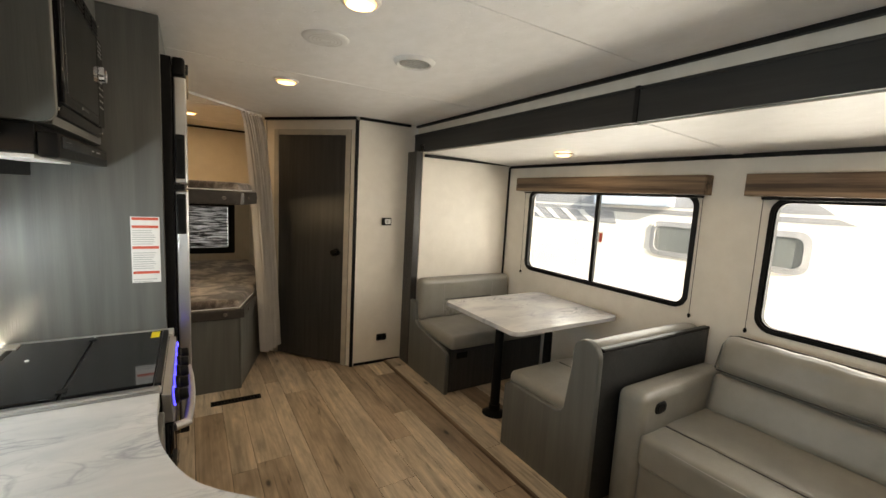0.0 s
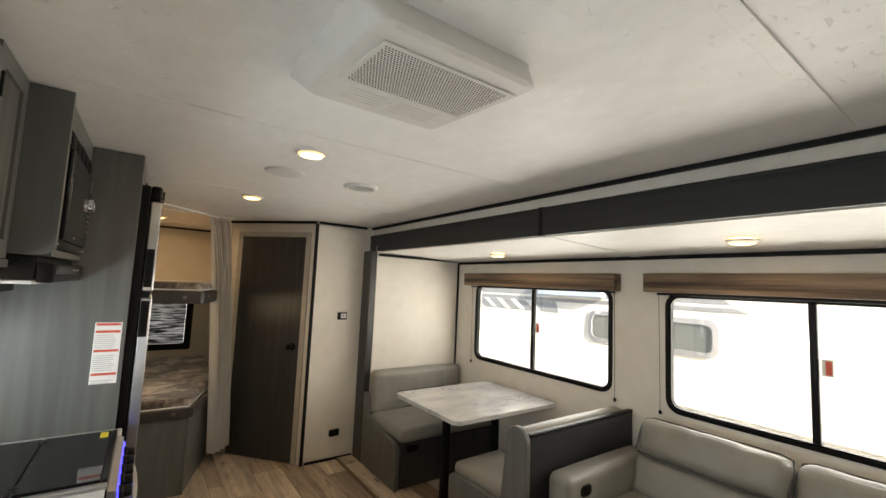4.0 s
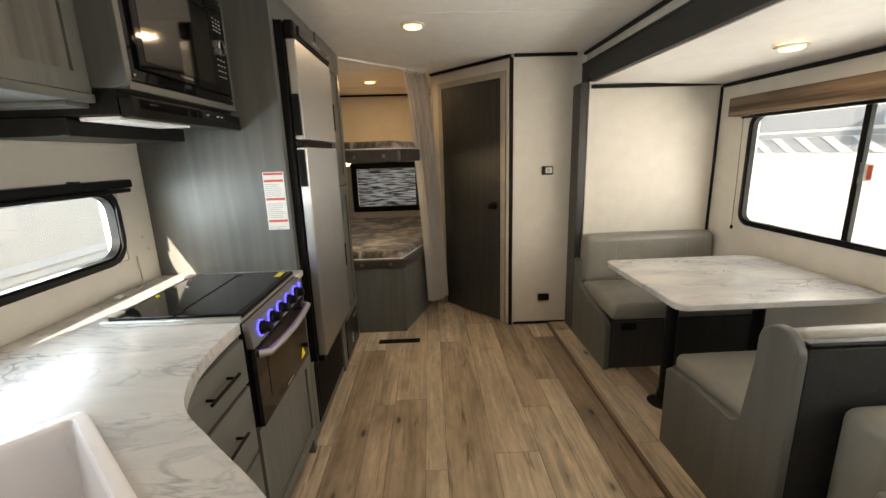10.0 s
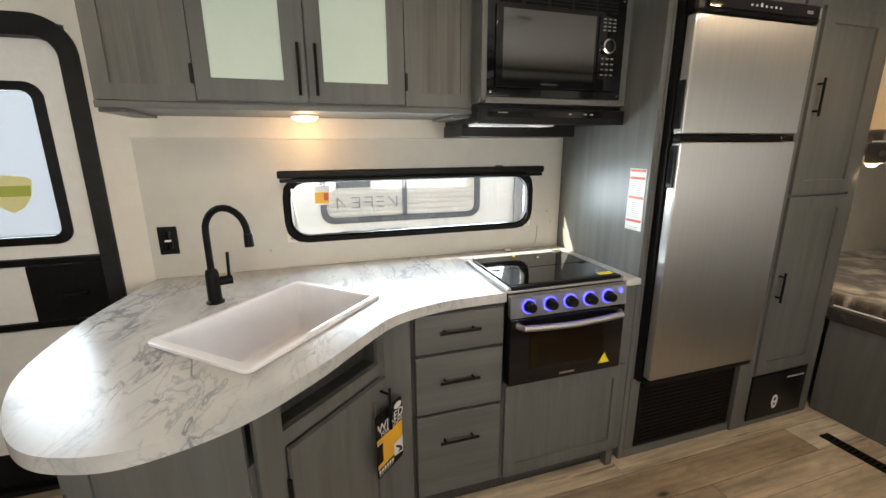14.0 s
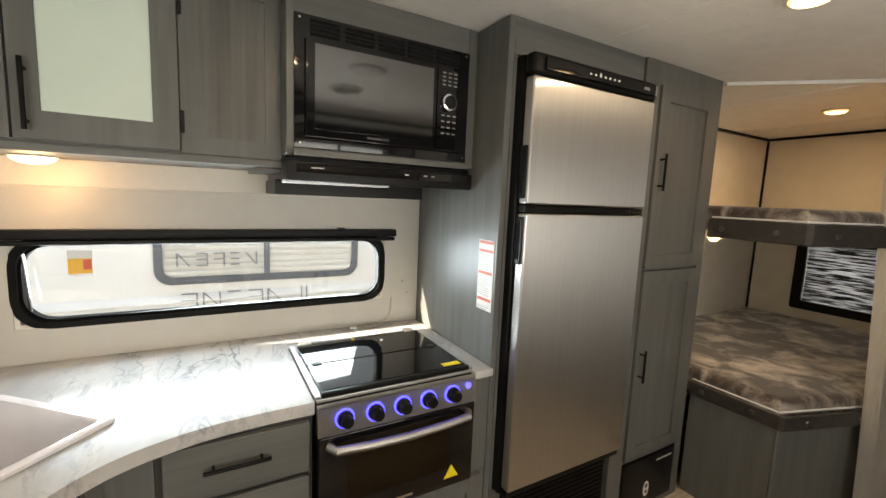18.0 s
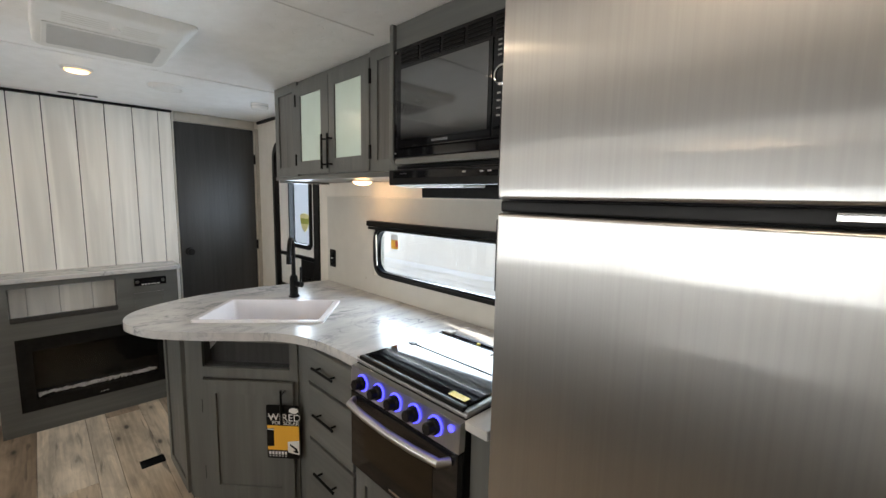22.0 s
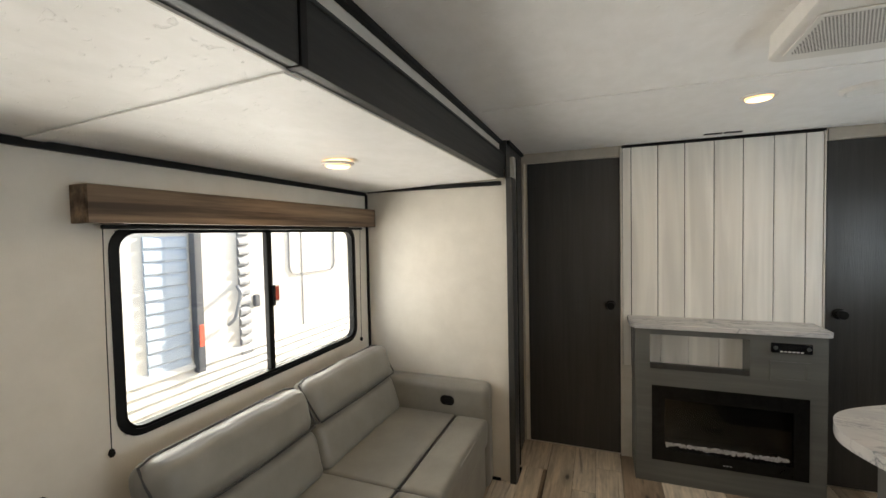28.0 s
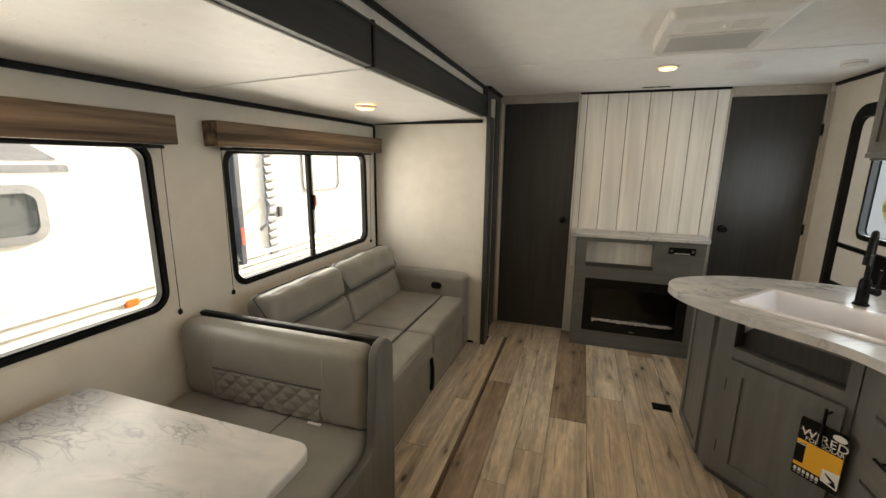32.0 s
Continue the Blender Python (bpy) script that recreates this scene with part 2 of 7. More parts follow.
VINYL_D = material("dark piping and gap shade", (0.05, 0.05, 0.05), rough=0.5)
CURT = material("grey curtain cloth", (0.82, 0.80, 0.78), (0.75, 0.73, 0.71), (60, 60, 8), rough=0.85, bump=0.3, bump_scale=700, sheen=0.3)
PLUSH = material("brown grey mattress plush", (0.60, 0.52, 0.46), (0.050, 0.034, 0.026), (5.5, 5.5, 5.5), detail=11, lo=0.46, hi=0.66, rough=0.75, bump=0.5, bump_scale=60, sheen=0.4)
for k in PLUSH.node_tree.nodes:
    if k.type == "TEX_NOISE" and k.inputs["Detail"].default_value > 8:
        k.inputs["Distortion"].default_value = 0.5
BUNK_T = material("brown black bunk bumper", (0.050, 0.045, 0.042), (0.035, 0.031, 0.029), (30, 30, 30), rough=0.35, bump=0.2)
FROST = material("frosted cabinet glass", (0.64, 0.75, 0.67), (0.60, 0.71, 0.63), (5, 5, 5), rough=0.22)
LED = material("lit lamp lens", (0.9, 0.85, 0.75), rough=0.4, emit=(1.0, 0.66, 0.34), strength=1.2)
LED_E = material("warm lamp lens edge", (0.9, 0.8, 0.6), rough=0.4, emit=(1.0, 0.50, 0.16), strength=0.75)
BLUE = material("blue lit ring", (0.05, 0.05, 0.4), rough=0.3, emit=(0.04, 0.04, 1.0), strength=1.3)
AC_M = material("off white moulded plastic", (0.72, 0.70, 0.66), (0.69, 0.67, 0.63), (30, 30, 30), rough=0.45)
DARK_IN = material("dark cavity", (0.007, 0.007, 0.007), rough=0.8, spec=0.1)
PAPER = material("white printed paper", (0.80, 0.79, 0.77), (0.75, 0.74, 0.72), (30, 30, 30), rough=0.5)
RED = material("red print", (0.62, 0.10, 0.06), rough=0.5)
GREY_P = material("grey print", (0.45, 0.45, 0.45), rough=0.5)
DECAL = material("pale yellow decal", (0.86, 0.82, 0.40), (0.80, 0.77, 0.42), (20, 20, 20), rough=0.4)
YELLOW = material("yellow sticker", (0.80, 0.66, 0.03), rough=0.4)
ORANGE = material("orange card", (0.80, 0.42, 0.04), rough=0.45)
GREEN_S = material("green shield print", (0.45, 0.50, 0.10), rough=0.4)
RV_WHITE = material("white fibreglass siding", (0.68, 0.68, 0.67), (0.63, 0.63, 0.62), (2, 2, 2), rough=0.35)
RV_PALE = material("pale grey stripe paint", (0.26, 0.27, 0.295), (0.23, 0.24, 0.265), (2, 2, 2), rough=0.4)
RV_GREY = material("grey painted siding", (0.085, 0.095, 0.115), (0.070, 0.080, 0.10), (2, 2, 2), rough=0.4)
RV_LETTER = material("faded grey lettering", (0.22, 0.22, 0.23), (0.19, 0.19, 0.20), (4, 4, 4), rough=0.5)
RV_BLUE = material("blue grey louvre paint", (0.42, 0.50, 0.62), (0.38, 0.46, 0.57), (2, 2, 2), rough=0.4)
RV_BLIND = material("pale blind slats", (0.58, 0.57, 0.54), (0.50, 0.49, 0.46), (2, 2, 30), rough=0.5)
RV_GLASS = material("tinted trailer glass", (0.13, 0.145, 0.15), rough=0.08)
GROUND = material("gravel lot", (0.50, 0.48, 0.44), (0.36, 0.35, 0.32), (9, 9, 9), detail=9, rough=0.9, bump=0.8, bump_scale=40)
# Pale streaks in this colour stand in for daylight passing the pleats.
BLIND = material("pleated blind with painted light streaks", (0.48, 0.48, 0.49), (0.03, 0.03, 0.033), (5, 5, 70), lo=0.44, hi=0.56, rough=0.7)
bn, bk = BLIND.node_tree.nodes, BLIND.node_tree.links
thin, blend = bn.new("ShaderNodeBsdfTranslucent"), bn.new("ShaderNodeMixShader")
bk.new(bn["Color Ramp"].outputs["Color"], thin.inputs["Color"])
blend.inputs["Fac"].default_value = 0.5
bk.new(bn["Principled BSDF"].outputs["BSDF"], blend.inputs[1])
bk.new(thin.outputs["BSDF"], blend.inputs[2])
bk.new(blend.outputs["Shader"], bn["Material Output"].inputs["Surface"])
FIRE_G = material("smoked fireplace glass", (0.010, 0.010, 0.010), rough=0.10)
MW_GLASS = material("mirrored dark glass", (0.20, 0.20, 0.197), rough=0.06, metal=1.0)
OVEN_G = material("smoked oven glass", (0.055, 0.049, 0.040), rough=0.12, metal=1.0)
BUTTON = material("dull metal button", (0.22, 0.20, 0.185), rough=0.35, metal=1.0)
KEY = material("dim printed keys", (0.20, 0.20, 0.20), rough=0.5)
MARKER = material("red orange lamp plastic", (0.75, 0.17, 0.03), rough=0.3)
FIRE_F = material("satin black fireplace frame", (0.006, 0.006, 0.006), (0.010, 0.010, 0.010), (30, 30, 30), rough=0.22, spec=0.2)
CRYST = material("clear fire crystals", (0.95, 0.95, 0.95), (0.75, 0.75, 0.75), (200, 200, 200), rough=0.12)


def glass(name, tint, rough=0.0, gloss=0.06):
    """Thin pane: mostly clear, with a mirror-like gloss."""
    m = bpy.data.materials.new(name)
    m.use_nodes = True
    n, l = m.node_tree.nodes, m.node_tree.links
    n.remove(n["Principled BSDF"])
    t, g, x = n.new("ShaderNodeBsdfTransparent"), n.new("ShaderNodeBsdfGlossy"), n.new("ShaderNodeMixShader")
    t.inputs["Color"].default_value = (*tint, 1)
    g.inputs["Roughness"].default_value = rough
    x.inputs["Fac"].default_value = gloss
    l.new(t.outputs["BSDF"], x.inputs[1])
    l.new(g.outputs["BSDF"], x.inputs[2])
    l.new(x.outputs["Shader"], n["Material Output"].inputs["Surface"])
    MATS[name] = m
    return m


GLASS = glass("clear window glass", (0.94, 0.95, 0.95))


def frosted_pane(name):
    """Privacy glass of the entry door: lets a soft light through."""
    m = bpy.data.materials.new(name)
    m.use_nodes = True
    n, l = m.node_tree.nodes, m.node_tree.links
    p = n["Principled BSDF"]
    p.inputs["Base Color"].default_value = (0.55, 0.58, 0.62, 1)
    p.inputs["Roughness"].default_value = 0.35
    t = n.new("ShaderNodeBsdfTranslucent")
    t.inputs["Color"].default_value = (0.56, 0.61, 0.67, 1)
    x = n.new("ShaderNodeMixShader")
    x.inputs["Fac"].default_value = 0.75
    l.new(p.outputs["BSDF"], x.inputs[1])
    l.new(t.outputs["BSDF"], x.inputs[2])
    l.new(x.outputs["Shader"], n["Material Output"].inputs["Surface"])
    return m


FROST_D = frosted_pane("frosted door glass")


def marble(name):
    m = bpy.data.materials.new(name)
    m.use_nodes = True
    n, l = m.node_tree.nodes, m.node_tree.links
    p = n["Principled BSDF"]
    p.inputs["Roughness"].default_value = 0.24
    p.inputs["Specular IOR Level"].default_value = 0.27
    co = n.new("ShaderNodeTexCoord")
    slant = n.new("ShaderNodeMapping")
    slant.inputs["Rotation"].default_value = (0, 0, 0.62)
    slant.inputs["Scale"].default_value = (0.75, 1.7, 1.2)
    l.new(co.outputs["Object"], slant.inputs["Vector"])

    def noise_node(scale, detail, distort):
        t = n.new("ShaderNodeTexNoise")
        t.inputs["Scale"].default_value, t.inputs["Detail"].default_value, t.inputs["Distortion"].default_value = scale, detail, distort
        l.new(slant.outputs["Vector"], t.inputs["Vector"])
        return t

    def vein(scale, width, distort):
        t = noise_node(scale, 7.0, distort)
        s = n.new("ShaderNodeMath")
        s.operation = "SUBTRACT"
        s.inputs[1].default_value = 0.5
        a = n.new("ShaderNodeMath")
        a.operation = "ABSOLUTE"
        r = n.new("ShaderNodeMapRange")
        r.inputs["From Max"].default_value = width
        r.inputs["To Min"].default_value, r.inputs["To Max"].default_value = 1.0, 0.0
        l.new(t.outputs["Fac"], s.inputs[0])
        l.new(s.outputs[0], a.inputs[0])
        l.new(a.outputs[0], r.inputs["Value"])
        return r.outputs["Result"]

    def layer(below, mask, tone, amount):
        k = noise_node(3.0, 3.0, 0.0)
        r = n.new("ShaderNodeMapRange")
        r.inputs["From Min"].default_value, r.inputs["From Max"].default_value = 0.42, 0.66
        r.inputs["To Max"].default_value = amount
        l.new(k.outputs["Fac"], r.inputs["Value"])
        mu = n.new("ShaderNodeMath")
        mu.operation = "MULTIPLY"
        l.new(mask, mu.inputs[0])
        l.new(r.outputs["Result"], mu.inputs[1])
        mx = n.new("ShaderNodeMix")
        mx.data_type = "RGBA"
        l.new(mu.outputs[0], mx.inputs["Factor"])
        l.new(below, mx.inputs["A"])
        mx.inputs["B"].default_value = (*tone, 1)
        return mx.outputs["Result"]

    cloud = noise_node(5.0, 5.0, 0.4)
    rp = n.new("ShaderNodeValToRGB")
    rp.color_ramp.elements[0].position, rp.color_ramp.elements[1].position = 0.30, 0.62
    rp.color_ramp.elements[0].color, rp.color_ramp.elements[1].color = (0.40, 0.405, 0.41, 1), (0.54, 0.53, 0.515, 1)
    l.new(cloud.outputs["Fac"], rp.inputs["Fac"])
    colour = layer(rp.outputs["Color"], vein(5.0, 0.026, 1.1), (0.135, 0.150, 0.175), 0.85)
    colour = layer(colour, vein(10.0, 0.040, 0.8), (0.22, 0.228, 0.24), 0.55)
    l.new(colour, p.inputs["Base Color"])
    return m


MARBLE = marble("white marble laminate")


def plank_material(name):
    """Vinyl planks; each board has its own tone in the object colour, and its own grain."""
    m = bpy.data.materials.new(name)
    m.use_nodes = True
    n, l = m.node_tree.nodes, m.node_tree.links
    p = n["Principled BSDF"]
    p.inputs["Roughness"].default_value = 0.42
    info, co = n.new("ShaderNodeObjectInfo"), n.new("ShaderNodeTexCoord")
    tone = n.new("ShaderNodeValToRGB")
    e = tone.color_ramp.elements
    e[0].position, e[0].color = 0.0, (0.710, 0.625, 0.515, 1)
    e[1].position, e[1].color = 1.0, (0.215, 0.150, 0.100, 1)
    for at, c in ((0.25, (0.660, 0.545, 0.410)), (0.50, (0.520, 0.405, 0.290)), (0.75, (0.330, 0.245, 0.172))):
        k = e.new(at)
        k.color = (*c, 1)
    split = n.new("ShaderNodeSeparateColor")
    l.new(info.outputs["Color"], split.inputs[0])
    l.new(split.outputs[0], tone.inputs["Fac"])
    shift = n.new("ShaderNodeVectorMath")
    shift.operation = "MULTIPLY_ADD"
    comb = n.new("ShaderNodeCombineXYZ")
    for k in range(3):
        l.new(info.outputs["Random"], comb.inputs[k])
    l.new(comb.outputs[0], shift.inputs[0])
    shift.inputs[1].default_value = (37.0, 91.0, 53.0)
    l.new(co.outputs["Object"], shift.inputs[2])

    def stretched(scale, detail, distort):
        mp = n.new("ShaderNodeMapping")
        mp.inputs["Scale"].default_value = scale
        t = n.new("ShaderNodeTexNoise")
        t.inputs["Scale"].default_value, t.inputs["Detail"].default_value, t.inputs["Distortion"].default_value = 1.0, detail, distort
        l.new(shift.outputs[0], mp.inputs["Vector"])
        l.new(mp.outputs["Vector"], t.inputs["Vector"])
        return t

    def times(a, socket, lo, hi, f0=0.3, f1=0.7):
        r = n.new("ShaderNodeMapRange")
        r.inputs["From Min"].default_value, r.inputs["From Max"].default_value = f0, f1
        r.inputs["To Min"].default_value, r.inputs["To Max"].default_value = lo, hi
        l.new(socket, r.inputs["Value"])
        mx = n.new("ShaderNodeMix")
        mx.data_type, mx.blend_type = "RGBA", "MULTIPLY"
        mx.inputs["Factor"].default_value = 1.0
        l.new(a, mx.inputs["A"])
        l.new(r.outputs["Result"], mx.inputs["B"])
        return mx.outputs["Result"]

    g1, g2, g3 = stretched((70, 2.2, 70), 8, 0.3), stretched((9, 1.1, 9), 4, 0.9), stretched((22, 6.0, 22), 5, 1.4)
    c = times(tone.outputs["Color"], g1.outputs["Fac"], 0.80, 1.12)
    c = times(c, g2.outputs["Fac"], 0.60, 1.20)
    g4 = stretched((30, 2.2, 30), 6, 0.9)
    c = times(c, g4.outputs["Fac"], 1.0, 0.42, 0.62, 0.72)
    c = times(c, g3.outputs["Fac"], 0.86, 1.06, 0.35, 0.6)
    v = n.new("ShaderNodeTexVoronoi")
    mp = n.new("ShaderNodeMapping")
    mp.inputs["Scale"].default_value = (6.5, 2.6, 6.5)
    l.new(shift.outputs[0], mp.inputs["Vector"])
    l.new(mp.outputs["Vector"], v.inputs["Vector"])
    v.inputs["Scale"].default_value = 1.0
    c = times(c, v.outputs["Distance"], 0.20, 1.0, 0.04, 0.10)
    c = times(c, v.outputs["Distance"], 0.66, 1.0, 0.06, 0.30)
    l.new(c, p.inputs["Base Color"])
    b = n.new("ShaderNodeBump")
    b.inputs["Strength"].default_value, b.inputs["Distance"].default_value = 0.18, 0.001
    l.new(g1.outputs["Fac"], b.inputs["Height"])
    l.new(b.outputs["Normal"], p.inputs["Normal"])
    return m


PLANK = plank_material("grey brown vinyl plank")


# ---- mesh helpers ----
PLACE = {}


def thing(name, at, label, category, group="", kind="", turn=0.0):
    """An empty at the base of a thing; its parts are given in world places."""
    ob = new(name)
    ob.empty_display_size = 0.05
    m = pose(*at, 0, 0, turn)
    ob.matrix_basis = m
    PLACE[ob] = m
    return tagged(ob, label, category, group, kind)


def broad_normals(bm, limit):
    """Corner normals weighted by area, so that large faces stay flat and only their rounded edges turn."""
    if len(bm.faces) > 3000:
        return None
    area = {f: f.calc_area() for f in bm.faces}
    out = []
    for f in bm.faces:
        for c in f.loops:
            s = Vector((0, 0, 0))
            for g in c.vert.link_faces:
                if g.normal.dot(f.normal) > limit:
                    s += g.normal * area[g]
            out.append(s.normalized() if s.length > 1e-12 else f.normal.copy())
    return out


def part(name, bm, mat, parent=None, label="", smooth=40, local=False):
    """Link a bmesh as one mesh object, under a thing or a part. local: the mesh is already in the parent's own axes."""
    if parent is not None and not local:
        bm.transform(PLACE[parent].inverted())
    bmesh.ops.recalc_face_normals(bm, faces=bm.faces[:])
    normals = broad_normals(bm, math.cos(radians(smooth))) if smooth else None
    me = bpy.data.meshes.new(name)
    bm.to_mesh(me)
    bm.free()
    me.materials.append(mat)
    if smooth:
        for f in me.polygons:
            f.use_smooth = True
        me.set_sharp_from_angle(angle=radians(smooth))
        if normals:
            me.normals_split_custom_set(normals)
    ob = new(name, me)
    ob.parent = parent
    PLACE[ob] = PLACE[parent] if parent is not None else Matrix.Identity(4)
    if label:
        ob["label"] = label
    return ob


def single(name, bm, mat, label, category, group="", kind="", smooth=40):
    """A thing that is one mesh, with its origin at its base."""
    pts = [v.co for v in bm.verts]
    lo = Vector((min(p.x for p in pts), min(p.y for p in pts), min(p.z for p in pts)))
    hi = Vector((max(p.x for p in pts), max(p.y for p in pts), max(p.z for p in pts)))
    at = Vector(((lo.x + hi.x) / 2, (lo.y + hi.y) / 2, lo.z))
    bm.transform(Matrix.Translation(-at))
    ob = part(name, bm, mat, None, smooth=smooth)
    ob.matrix_basis = Matrix.Translation(at)
    PLACE[ob] = Matrix.Translation(at)
    return tagged(ob, label, category, group, kind)


def box(x0, y0, z0, x1, y1, z1, b=0.0, seg=2):
    bm = bmesh.new()
    v = [bm.verts.new(p) for p in ((x0, y0, z0), (x1, y0, z0), (x1, y1, z0), (x0, y1, z0), (x0, y0, z1), (x1, y0, z1), (x1, y1, z1), (x0, y1, z1))]
    for f in ((3, 2, 1, 0), (4, 5, 6, 7), (0, 1, 5, 4), (1, 2, 6, 5), (2, 3, 7, 6), (3, 0, 4, 7)):
        bm.faces.new([v[i] for i in f])
    if b:
        bmesh.ops.bevel(bm, geom=bm.edges[:], offset=b, segments=seg, profile=0.5, affect="EDGES")
    return bm


def merge(*bms):
    out = bmesh.new()
    for bm in bms:
        me = bpy.data.meshes.new("tmp")
        bm.to_mesh(me)
        bm.free()
        out.from_mesh(me)
        bpy.data.meshes.remove(me)
    return out


def moved(bm, m):
    bm.transform(m)
    return bm


def prism(points, d0, d1, put, b=0.0):
    """A flat outline given thickness; put(u, v, d) lays it into the world."""
    bm = bmesh.new()
    lo = [bm.verts.new(put(u, v, d0)) for u, v in points]
    hi = [bm.verts.new(put(u, v, d1)) for u, v in points]
    n = len(points)
    bm.faces.new(lo[::-1])
    bm.faces.new(hi)
    for i in range(n):
        bm.faces.new((lo[i], lo[(i + 1) % n], hi[(i + 1) % n], hi[i]))
    bmesh.ops.recalc_face_normals(bm, faces=bm.faces[:])
    if b:
        rim = [e for e in bm.edges if (e.verts[0] in lo) == (e.verts[1] in lo)]
        bmesh.ops.bevel(bm, geom=rim, offset=b, segments=3, profile=0.5, affect="EDGES")
    return bm


def rrect(u0, v0, u1, v1, r, n=6):
    """A rectangle with rounded corners; r may be one radius or four."""
    rs = r if isinstance(r, tuple) else (r, r, r, r)
    out = []
    for (cu, cv, a), q in zip(((u0, v0, 180), (u1, v0, 270), (u1, v1, 0), (u0, v1, 90)), rs):
        q = max(q, 1e-4)
        mu, mv = cu + (q if cu == u0 else -q), cv + (q if cv == v0 else -q)
        for k in range(n + 1):
            t = radians(a + 90 * k / n)
            out.append((mu + q * math.cos(t), mv + q * math.sin(t)))
    return out


def ring(outer, inner, d0, d1, put, lip=0.0):
    """A frame between two outlines with as many points each."""
    bm = bmesh.new()
    loops = [[bm.verts.new(put(u, v, d)) for u, v in pts] for pts, d in ((outer, d0), (outer, d1 - lip), (inner, d1), (inner, d0))]
    n = len(outer)
    for a in range(4):
        p, q = loops[a], loops[(a + 1) % 4]
        for i in range(n):
            bm.faces.new((p[i], p[(i + 1) % n], q[(i + 1) % n], q[i]))
    return bm


def on_x(x, s=1):
    """u runs along y, v up, d outwards along x."""
    return lambda u, v, d: Vector((x + s * d, u, v))


def on_y(y, s=1):
    return lambda u, v, d: Vector((u, y + s * d, v))


def on_z(z, s=1):
    return lambda u, v, d: Vector((u, v, z + s * d))


def tube(points, r, seg=8, caps=True):
    bm = bmesh.new()
    pts = [Vector(p) for p in points]
    rings_ = []
    side = None
    for i, p in enumerate(pts):
        t = (pts[min(i + 1, len(pts) - 1)] - pts[max(i - 1, 0)]).normalized()
        if side is None:
            side = t.orthogonal().normalized()
        side = (side - t * side.dot(t)).normalized()
        up = t.cross(side)
        rad = r[i] if isinstance(r, (list, tuple)) else r
        rings_.append([bm.verts.new(p + rad * (side * math.cos(k * math.tau / seg) + up * math.sin(k * math.tau / seg))) for k in range(seg)])
    for a, b in zip(rings_, rings_[1:]):
        for k in range(seg):
            bm.faces.new((a[k], a[(k + 1) % seg], b[(k + 1) % seg], b[k]))
    if caps:
        bm.faces.new(rings_[0][::-1])
        bm.faces.new(rings_[-1])
    return bm


def lathe(profile, seg=24, m=None):
    """A turned shape about z from (radius, height) pairs."""
    bm = bmesh.new()
    loops = []
    for r, z in profile:
        if r < 1e-5:
            loops.append([bm.verts.new((0, 0, z))])
        else:
            loops.append([bm.verts.new((r * math.cos(k * math.tau / seg), r * math.sin(k * math.tau / seg), z)) for k in range(seg)])
    for a, b in zip(loops, loops[1:]):
        for k in range(seg):
            q = [a[k % len(a)], a[(k + 1) % len(a)], b[(k + 1) % len(b)], b[k % len(b)]]
            q = list(dict.fromkeys(q))
            if len(q) > 2:
                bm.faces.new(q)
    if m is not None:
        bm.transform(m)
    return bm


def pad(x0, y0, z0, x1, y1, z1, r, puff=0.0, sides=0.0, n=6, wrinkle=0.0):
    """A stuffed cushion: rounded box with a swelling top."""
    def steps(a, b):
        m = min(r, (b - a) / 2 - 1e-4)
        s = [a + m * (1 - math.cos(k * math.pi / 8)) for k in range(4)]
        e = [b - m * (1 - math.cos(k * math.pi / 8)) for k in range(4)]
        mid = [a + m + (b - a - 2 * m) * k / n for k in range(n + 1)]
        return s + mid + e[::-1]
    xs, ys, zs = steps(x0, x1), steps(y0, y1), steps(z0, z1)
    bm = bmesh.new()
    made = {}

    def vert(x, y, z):
        key = (round(x, 6), round(y, 6), round(z, 6))
        if key in made:
            return made[key]
        p = Vector((x, y, z))
        q = Vector((min(max(x, x0 + r), x1 - r), min(max(y, y0 + r), y1 - r), min(max(z, z0 + min(r, (z1 - z0) / 2)), z1 - min(r, (z1 - z0) / 2))))
        d = p - q
        out = q + d.normalized() * min(r, d.length) if d.length > 1e-6 else p
        a, b, c = (2 * (x - x0) / (x1 - x0) - 1, 2 * (y - y0) / (y1 - y0) - 1, 2 * (z - z0) / (z1 - z0) - 1)
        if c > 0:
            out.z += puff * (1 - a ** 4) * (1 - b ** 4) * c
        out.x += sides * a * (1 - b ** 4) * (1 - c ** 4)
        if wrinkle:
            out += Vector((noise.noise(out * 9), noise.noise(out * 9 + Vector((7, 3, 1))), noise.noise(out * 11))) * wrinkle
        made[key] = bm.verts.new(out)
        return made[key]

    def sheet(us, vs, f):
        for i in range(len(us) - 1):
            for j in range(len(vs) - 1):
                q = list(dict.fromkeys((f(us[i], vs[j]), f(us[i + 1], vs[j]), f(us[i + 1], vs[j + 1]), f(us[i], vs[j + 1]))))
                if len(q) > 2:
                    try:
                        bm.faces.new(q)
                    except ValueError:
                        pass
    for z in (z0, z1):
        sheet(xs, ys, lambda u, v: vert(u, v, z))
    for y in (y0, y1):
        sheet(xs, zs, lambda u, v: vert(u, y, v))
    for x in (x0, x1):
        sheet(ys, zs, lambda u, v: vert(x, u, v))
    bmesh.ops.remove_doubles(bm, verts=bm.verts[:], dist=1e-5)
    return bm


